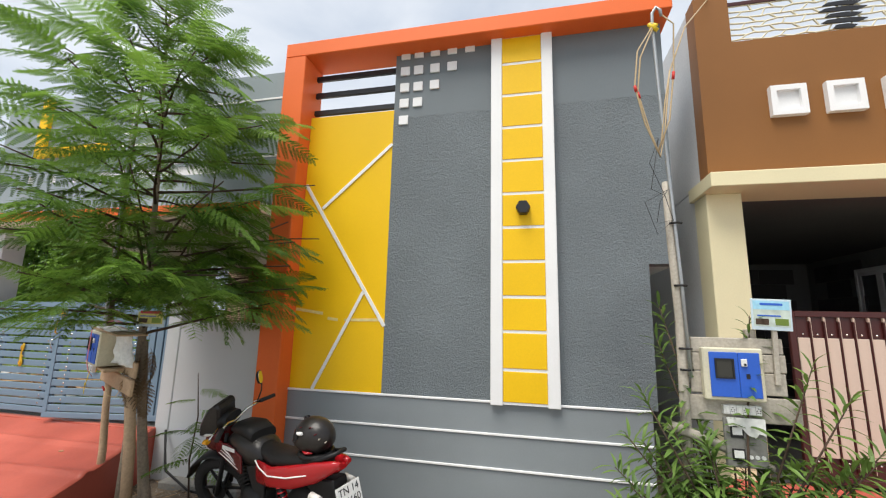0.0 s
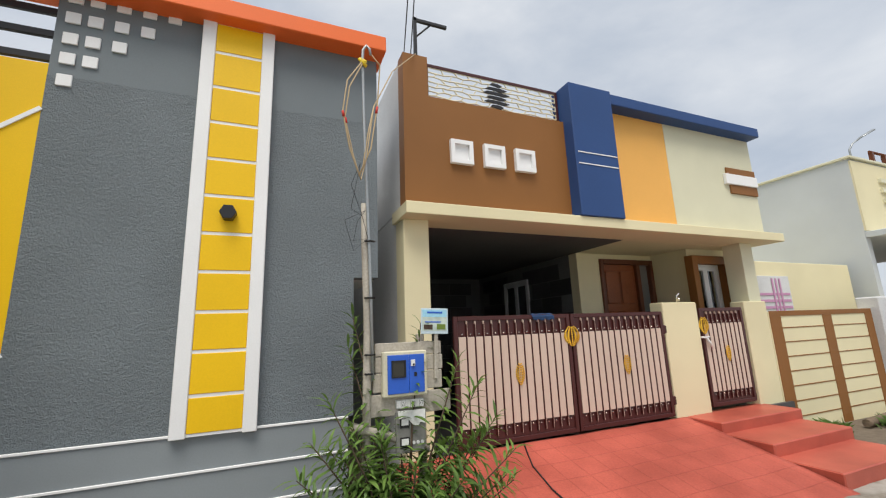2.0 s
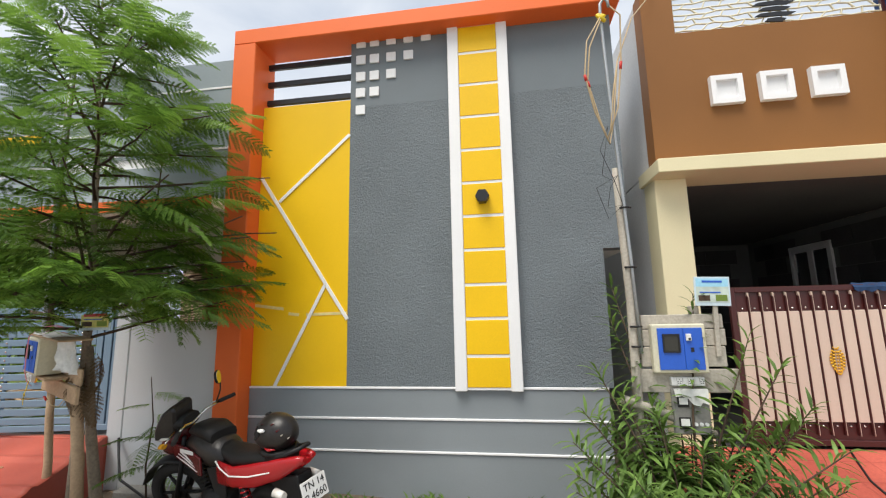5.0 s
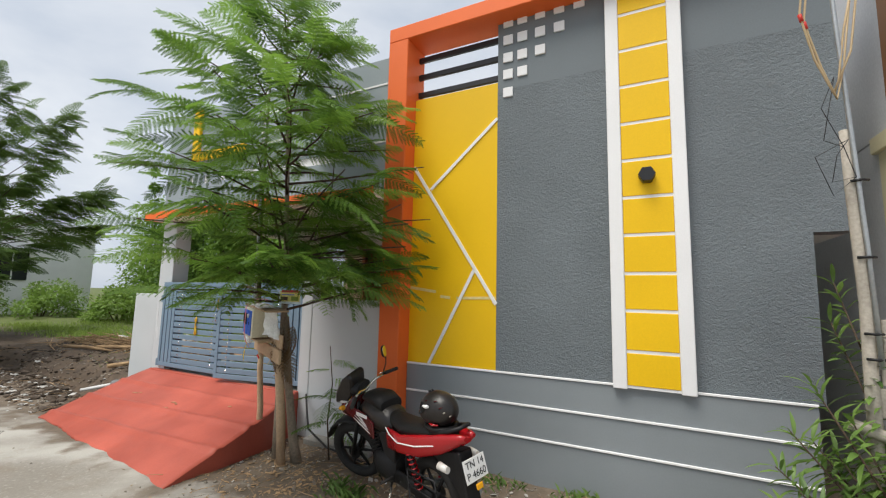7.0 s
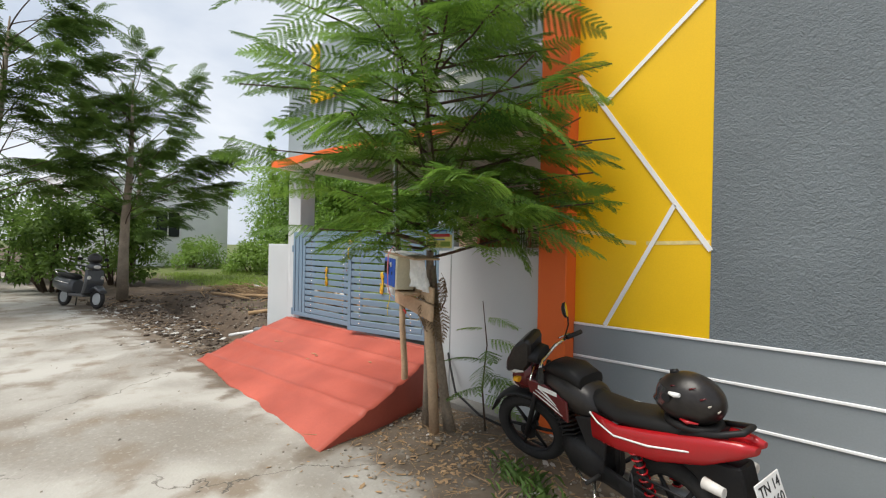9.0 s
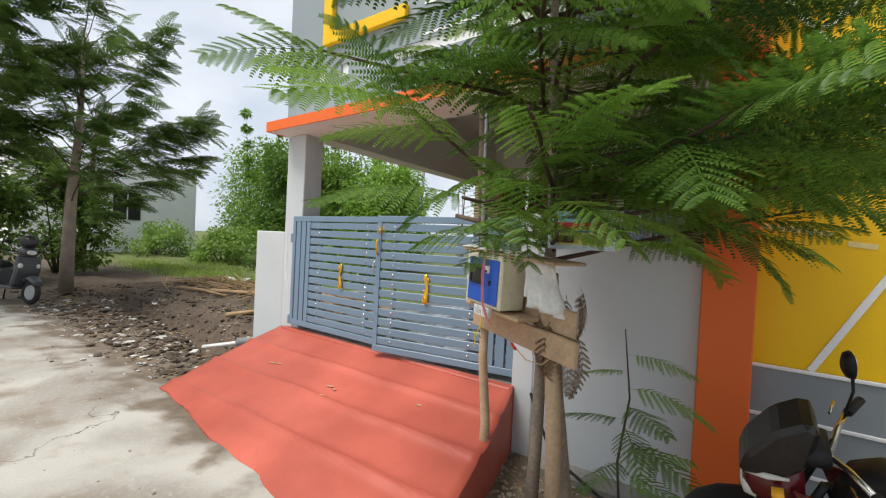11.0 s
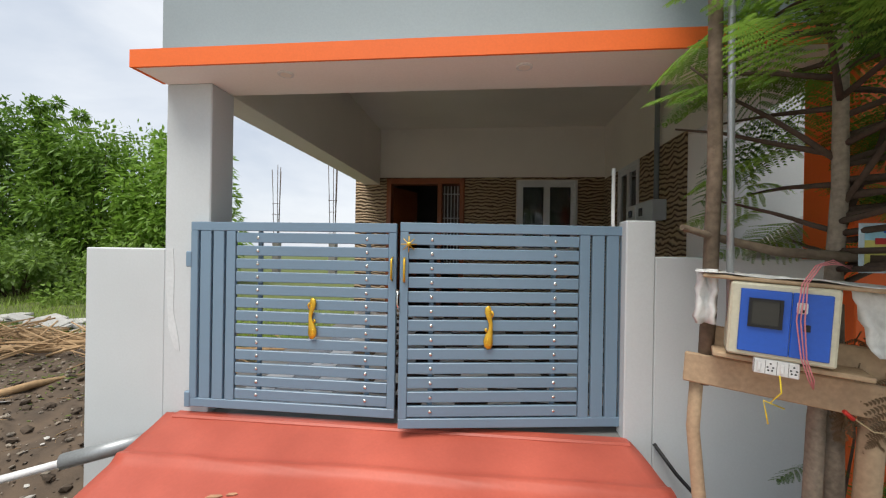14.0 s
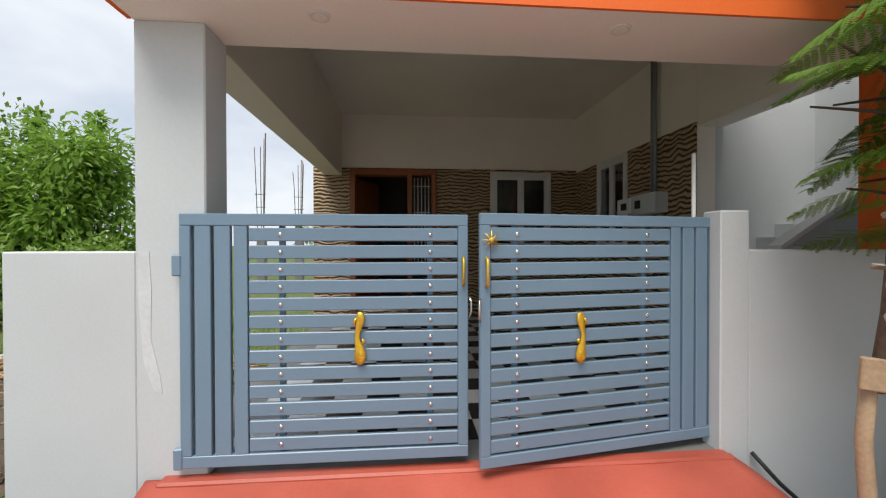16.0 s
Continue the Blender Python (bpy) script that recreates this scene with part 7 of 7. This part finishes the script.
part("leg_shield", prism([(0.92, 0.30), (1.02, 0.34), (1.10, 0.62), (1.06, 0.92), (1.00, 0.90), (1.00, 0.60)], 0.40, "y", -0.20, 0.03), M["scooter"], sc)
part("front_mudguard", shell([(1.06, 0, 0.44, 0.09, 0.05, 2.4), (1.24, 0, 0.50, 0.10, 0.05, 2.4), (1.42, 0, 0.40, 0.08, 0.04, 2.4)]), M["scooter"], sc)
part("headset", shell([(0.90, 0, 0.98, 0.12, 0.07, 2.4), (1.0, 0, 1.0, 0.15, 0.09, 2.4), (1.10, 0, 0.97, 0.10, 0.06, 2.2)]), M["scooter"], sc)
part("headlamp", shell([(1.08, 0, 0.98, 0.09, 0.05, 2.4), (1.13, 0, 0.975, 0.06, 0.035, 2.2)]), M["lens_clear"], sc)
part("handlebar", tube([(0.90, -0.33, 1.0), (0.97, 0, 0.98), (0.90, 0.33, 1.0)], 0.014, 8), M["bikeblack"], sc)
for s in (-1, 1):
    part("mirror", shell([(0.93, s * 0.28, 1.16, 0.055, 0.04, 2.2), (0.95, s * 0.28, 1.16, 0.05, 0.035, 2)]), M["bikeblack"], sc)
    part("indicator", shell([(1.09, s * 0.14, 0.72, 0.04, 0.05, 2.2), (1.12, s * 0.13, 0.72, 0.02, 0.03, 2)]), M["lens_clear"], sc)
    part("trim", tube([(-0.30, s * 0.17, 0.64), (0.1, s * 0.205, 0.60), (0.40, s * 0.17, 0.56)], 0.012, 6), M["chrome"], sc, "bright side trim")
part("grab_rail", tube([(-0.10, 0.13, 0.78), (-0.36, 0.10, 0.86), (-0.40, 0, 0.87), (-0.36, -0.10, 0.86), (-0.10, -0.13, 0.78)], 0.013, 6), M["chrome"], sc)
part("centre_stand", tube([(0.25, 0.12, 0.22), (0.16, 0.16, 0.01)], 0.014, 6), M["bikeblack"], sc)
hm2 = thing("helmet", "black helmet hung on the scooter handlebar", "helmet", SC @ pose(0.98, 0.0, 1.17))
part("shell", helmet_shell(), M["helmetblack"], hm2)

# ---- distance: houses and unfinished columns ----
far_house = thing("far_house", "plain white single-storey house beyond the plot", "house", pose(-37, 10.2, 0.4, 0, 0, 6))
part("wall", boxes((0, 5, -5.5, 3.4, -1, 4.9), bevel=0), M["white"], far_house)
part("roof", boxes((-0.1, 5.12, -5.6, 3.5, 4.9, 5.1), bevel=0), M["plaster"], far_house)
for y in (-2.6, -0.6):
    wd = part("window", boxes((5.0, 5.06, y - 0.7, y + 0.7, 1.6, 3.2), bevel=0), M["glazing_and_shade"], far_house, "dark window")
    part("shade", boxes((5.0, 5.5, y - 0.9, y + 0.9, 3.3, 3.4), bevel=0), M["plaster"], wd)
    part("mullion", boxes((5.06, 5.09, y - 0.03, y + 0.03, 1.6, 3.2), bevel=0), M["upvc"], wd)
site = thing("building_site", "unfinished columns with bare steel rods standing up", "building site", pose(-11.4, 18.6, 0))
for k, (x, y) in enumerate(((0, 0), (1.2, 0.9), (-3.3, 1.4), (-6.2, 1.4))):
    part("column", boxes((x - 0.15, x + 0.15, y - 0.15, y + 0.15, -0.5, 2.2), bevel=0.01), M["cement"], site)
    for dx, dy in ((-0.22, -0.1), (0.22, -0.12), (0.05, 0.12), (-0.08, 0.1), (0.14, 0.02)):
        part("rod", tube([(x + dx * 0.5, y + dy, 2.1), (x + dx * 0.8, y + dy, 4.0), (x + dx, y + dy * 1.3, (5.7, 4.9, 5.2, 6.1)[k] + 0.3 * math.sin(9 * dx + k))], 0.016, 4), M["twig"], site)
    for z in (2.6, 3.1, 3.6):
        part("tie", boxes((x - 0.2, x + 0.2, y - 0.13, y - 0.11, z, z + 0.02), bevel=0), M["twig"], site)

# east edge: street lamp, pipes, shutter, wall
sl = thing("street_lamp", "grey street lamp arm above the white house", "street lamp")
part("pole", tube([(13.75, 5.2, 5.36), (13.75, 5.2, 5.72), (13.85, 5.15, 5.88), (14.15, 5.05, 6.08)], 0.022, 8), M["galv"], sl)
part("lamp_head", shell([(14.1, 5.06, 6.05, 0.05, 0.02, 2.4), (14.45, 4.95, 6.24, 0.06, 0.03, 2.4)]), M["galv"], sl)
sh = thing("shutter", "pale grey shutter with pink painted stripes on the outbuilding", "shutter", kind="structure")
part("sheet", boxes((8.95, 10.35, 5.31, 5.348, 0.6, 2.5), bevel=0.004), M["plaster"], sh)
M["pinkstripe"] = material("pink_painted_stripe", (0.55, 0.28, 0.45), 0.6)
for z in (1.85, 1.98, 2.11):
    part("stripe", boxes((9.0, 10.3, 5.30, 5.3098, z, z + 0.05), bevel=0), M["pinkstripe"], sh)
for x in (9.75, 9.87, 9.99):
    part("stripe", boxes((x, x + 0.05, 5.295, 5.2998, 0.7, 2.45), bevel=0), M["pinkstripe"], sh)
for z0, z1 in ((4.30, 4.40), (4.55, 4.65), (4.80, 4.90)):
    part("groove", boxes((14.1, 20, 4.90, 4.9598, z0, z1), bevel=0), M["palecream"], house3)
# no holes are cut: dark blocks stand for the shade inside the openings
for k in range(5):
    part("opening", boxes((14.4 + 0.55 * k, 14.6 + 0.55 * k, 4.945, 4.9598, 3.85, 4.1), bevel=0), M["darkwood_and_shade"], house3)
rail3 = part("roof_rail", tube([(14.1, 4.98, 5.62), (20.0, 4.98, 5.62)], 0.035, 6), M["darkwood_and_shade"], house3, "dark roof rail")
for k in range(10):
    part("rail_post", boxes((14.12 + 0.6 * k, 14.2 + 0.6 * k, 4.94, 5.02, 5.36, 5.6), bevel=0), M["darkwood_and_shade"], rail3)
built("green_wall", boxes((11.56, 20, 4.6, 4.8, -0.3, 1.75), bevel=0.01), material("mossy_green_paint", (0.13, 0.15, 0.05), 0.7), "mossy green painted compound wall", "wall")
built("green_wall_cap", boxes((11.56, 20, 4.56, 4.84, 1.752, 1.9), bevel=0.01), M["cream"], "cream coping of the green wall", "trim")
pp = thing("water_pipe", "white plastic water pipes beside the boundary post", "pipe")
part("pipe", tube([(11.0, 4.25, 0.25), (12.4, 4.0, 0.25), (12.9, 3.9, 0.22)], 0.04, 8), M["upvc"], pp)
part("pipe", tube([(11.3, 4.2, 0.42), (12.7, 4.05, 0.42)], 0.03, 8), M["upvc"], pp)
bl = thing("water_drum", "blue plastic drum beside the green wall", "drum", pose(12.1, 4.35, 0))
part("body", tube([(0, 0, 0), (0, 0, 0.3), (0, 0, 0.85)], [0.2, 0.22, 0.2], 16), material("dark_blue_plastic", (0.02, 0.04, 0.14), 0.4), bl)
lg = thing("fallen_log", "short weathered log lying at the wall foot", "log", pose(10.2, 4.1, -0.06))
part("log", tube([(-0.9, 0, 0.05), (0, 0.05, 0.06), (0.9, 0, 0.05)], [0.06, 0.07, 0.055], 9), M["polebark"], lg)
cab = thing("ground_cable", "black cable lying across the red ramp", "cable")
part("cable", tube([(3.21, 4.46, 0.405), (3.12, 4.25, 0.352), (3.04, 4.06, 0.31), (2.98, 3.67, 0.222), (2.99, 3.31, 0.14), (3.05, 2.9, 0.05), (3.2, 2.4, 0.015)], 0.008, 6), M["wire_black"], cab)

# ---- litter, stones and sticks ----
pv2 = thing("drain_pipe", "grey plastic drain pipe sticking out over the ditch", "pipe")
part("pipe", tube([(-7.10, 4.22, 0.26), (-7.62, 4.02, 0.15)], 0.052, 12), M["galv"], pv2)
part("pipe", tube([(-7.5, 4.06, 0.17), (-8.12, 3.82, 0.03)], 0.026, 10), M["upvc"], pv2)


def rock_mesh(seed, mat, flat=0.6):
    bm = bmesh.new()
    bmesh.ops.create_icosphere(bm, subdivisions=1, radius=1)
    for q in bm.verts:
        q.co *= 1 + 0.35 * noise.noise(q.co * 1.3 + Vector((seed * 7.1, 0, 0)))
        q.co.z *= flat
    return mesh_of(bm, "stone", mat)


def scatter_joined(name, label, category, meshes, n, place, size, seed, mat, stretch=(1, 1, 1)):
    r = random.Random(seed)
    v, f = [], []
    for _ in range(n):
        x, y = place(r)
        me, s = r.choice(meshes), size(r)
        m = Matrix.Translation((x, y, ground_height(x, y) + 0.25 * s * stretch[2])) @ Euler((r.uniform(-0.3, 0.3), r.uniform(-0.3, 0.3), r.uniform(0, 6.3))).to_matrix().to_4x4() @ Matrix.Diagonal((s * stretch[0], s * stretch[1], s * stretch[2], 1))
        b = len(v)
        v += [tuple(m @ q.co) for q in me.vertices]
        f += [tuple(b + i for i in p.vertices) for p in me.polygons]
    me = bpy.data.meshes.new(name)
    me.from_pydata(v, [], f)
    me.materials.append(mat)
    return tagged(new(name, me), label, category, kind="stuff")


M["stone"] = material("dusty_grey_stone", (0.24, 0.21, 0.17), 0.9, 30, 0.2, 3, 0.3, 0.5)
M["clod"] = material("dark_soil_clod", (0.085, 0.064, 0.047), 0.95, 30, 0.3, 3, 0.35, 0.6)
M["straw"] = material("dry_straw_stick", (0.36, 0.24, 0.13), 0.9, 30, 0.2, 3, 0.35, 0.2)
M["trash"] = material("pale_litter_scrap", (0.45, 0.44, 0.41), 0.7, 30, 0.15, 4, 0.2, 0.2)
rocks = [rock_mesh(k, M["stone"]) for k in range(4)]


def near_wall(r):
    while True:
        x, y = r.uniform(-3.9, 1.6), 4.35 - abs(r.gauss(0, 0.85))
        if y > 1.6:
            return x, y


def lot(r):
    return r.uniform(-16, -7.3), r.uniform(3.1, 5.4)


def lot2(r):
    return r.uniform(-15, -7.9), r.gauss(6.4, 0.8)


def street(r):
    return r.uniform(-15, 8), r.uniform(-1.5, 3.2)


scatter_joined("pebbles", "scattered small stones and crumbs of mortar", "stones", rocks, 2600, near_wall, lambda r: 0.006 + 0.016 * r.random() ** 3, 1, M["stone"])
scatter_joined("pebbles", "scattered grit on the concrete street", "stones", rocks, 700, street, lambda r: 0.004 + 0.010 * r.random() ** 3, 2, M["stone"])
scatter_joined("soil_clods", "dark lumps of dug soil along the ditch", "soil", rocks, 1900, lot, lambda r: 0.010 + 0.05 * r.random() ** 4, 3, M["clod"])
scatter_joined("soil_clods", "dark lumps of soil on the vacant plot", "soil", rocks, 700, lot2, lambda r: 0.012 + 0.045 * r.random() ** 3, 13, M["clod"])
sticks = [mesh_of(tube([(-1, 0, 0), (-0.2, 0.05, 0.03), (1, -0.04, 0)], [0.022, 0.028, 0.012], 5), "stick", M["straw"])]
scatter_joined("dry_sticks", "heap of dry palm sticks and stalks on the plot", "sticks", sticks, 760, lambda r: (r.uniform(-15.5, -7.9), r.gauss(6.9, 0.55)), lambda r: 0.12 + 0.55 * r.random() ** 2, 4, M["straw"])
scatter_joined("dry_sticks", "small dry twigs lying on the soil", "sticks", sticks, 600, lambda r: (r.uniform(-3.9, 1.6), r.uniform(2.6, 4.3)), lambda r: 0.03 + 0.10 * r.random() ** 2, 5, M["straw"])
scatter_joined("dry_sticks", "small dry twigs along the ditch", "sticks", sticks, 260, lot, lambda r: 0.04 + 0.16 * r.random() ** 2, 15, M["straw"])
scrap = [mesh_of(prism([(-1, -0.5), (0.2, -0.7), (1, -0.2), (0.7, 0.6), (-0.6, 0.5)], 0.06, "z", 0), "scrap", M["trash"])]
scatter_joined("litter", "pale scraps of paper, plastic and broken board", "litter", scrap, 190, lambda r: (r.uniform(-15, -7.6), r.choice((r.uniform(3.2, 5.2), r.gauss(8.2, 0.35)))), lambda r: 0.012 + 0.07 * r.random() ** 4, 6, M["trash"], (1, 1, 1))
scatter_joined("litter", "large pale sheets and rubble heaped on the grass", "litter", scrap, 60, lambda r: (r.gauss(-12.6, 1.3), r.gauss(8.3, 0.3)), lambda r: 0.10 + 0.28 * r.random() ** 2, 7, M["trash"], (1, 1, 2))
M["chip_grey"] = material("grey_brown_broken_bits", (0.17, 0.145, 0.115), 0.9, 30, 0.3, 3, 0.35, 0.3, tint=(0.30, 0.26, 0.21))
M["moss"] = leaf_material("low_creeping_weed", (0.06, 0.10, 0.02), (0.16, 0.22, 0.05))
scatter_joined("debris", "small flat chips, bark and broken bits over the dug soil", "debris", scrap + rocks[:2], 3800, lambda r: (r.uniform(-13.5, -7.15), 3.0 + 3.6 * r.random()), lambda r: 0.007 + 0.030 * r.random() ** 3, 24, M["chip_grey"], (1, 0.7, 0.8))
scatter_joined("creeping_weeds", "low green weeds creeping over the soil", "weeds", scrap, 900, lambda r: (r.gauss(-9.2, 1.3), r.gauss(5.6, 0.35)), lambda r: 0.010 + 0.022 * r.random(), 25, M["moss"], (1, 0.6, 1))
chunk = [rock_mesh(k + 9, M["trash"], 0.45) for k in range(3)]
scatter_joined("rubble", "pale broken mortar and brick bits along the ditch", "rubble", chunk, 420, lambda r: (r.uniform(-13.5, -7.1), r.gauss(3.6, 0.45)), lambda r: 0.010 + 0.035 * r.random() ** 3, 21, M["trash"])
scatter_joined("rubble", "dark flat clay lumps thrown up beside the ditch", "rubble", [rock_mesh(k + 20, M["clod"], 0.4) for k in range(3)], 420, lambda r: (r.uniform(-13, -7.2), r.gauss(3.75, 0.35)), lambda r: 0.02 + 0.07 * r.random() ** 3, 22, M["clod"])
scatter_joined("dry_leaves", "dead brown leaves and husks under the tree", "leaves", scrap, 700, lambda r: (r.gauss(-2.9, 0.55), r.gauss(3.2, 0.35)), lambda r: 0.010 + 0.022 * r.random() ** 2, 23, M["straw"], (1, 0.6, 1))
scatter_joined("litter", "small pale scraps beside the street", "litter", scrap, 130, near_wall, lambda r: 0.008 + 0.03 * r.random() ** 3, 8, M["trash"], (1, 1, 1.5))
r = random.Random(31)
for k, (x, y, a, ln) in enumerate(((-9.4, 5.3, 70, 0.5), (-8.6, 6.7, 8, 0.9), (-9.5, 6.9, -6, 1.1), (-11.0, 5.9, 15, 0.9), (-12.2, 5.6, 3, 1.0), (-8.4, 7.6, 2, 0.8), (-8.9, 7.3, -12, 0.7), (-9.8, 7.5, 9, 0.9), (-10.6, 7.2, -4, 0.8), (-8.2, 7.1, 20, 0.6), (-9.1, 6.5, -18, 0.7), (-10.1, 6.2, 28, 0.6))):
    lgk = thing("palm_stalk", "long dry palm stalk lying on the plot", "stalk", pose(x, y, ground_height(x, y) + 0.05, 0, 0, a), group="palm stalks on the plot")
    part("stalk", tube([(-ln, 0, 0), (0, 0.04, 0.03), (ln, 0, 0.02)], [0.045, 0.04, 0.02], 7), M["straw"], lgk)
r = random.Random(77)
tuft_v, tuft_f = [], []
for cx, cy, n, hh in ((-2.30, 3.30, 90, 0.13), (-2.15, 3.2, 60, 0.11), (0.6, 4.2, 120, 0.10), (-0.4, 4.25, 120, 0.09), (-1.2, 4.2, 80, 0.09), (1.2, 4.0, 90, 0.14), (8.6, 4.2, 200, 0.2), (9.8, 3.9, 220, 0.18), (11.2, 3.7, 200, 0.2)):
    for _ in range(n):
        x, y, h, a = cx + r.gauss(0, 0.13), cy + r.gauss(0, 0.08), hh * r.uniform(0.4, 1.2), r.uniform(0, 6.28)
        z = ground_height(x, y) - 0.01
        dx, dy = math.cos(a), math.sin(a)
        b = len(tuft_v)
        tuft_v += [(x - dy * 0.006, y + dx * 0.006, z), (x + dy * 0.006, y - dx * 0.006, z), (x + dx * h * 0.35 + dy * 0.007, y + dy * h * 0.35 - dx * 0.007, z + h * 0.6), (x + dx * h * 0.8, y + dy * h * 0.8, z + h * 0.85)]
        tuft_f += [(b, b + 1, b + 2), (b, b + 2, b + 3)]
me = bpy.data.meshes.new("weeds")
me.from_pydata(tuft_v, [], tuft_f)
me.materials.append(M["oleander"])
tagged(new("weeds", me), "green weeds sprouting at the wall foot", "weeds", kind="stuff")
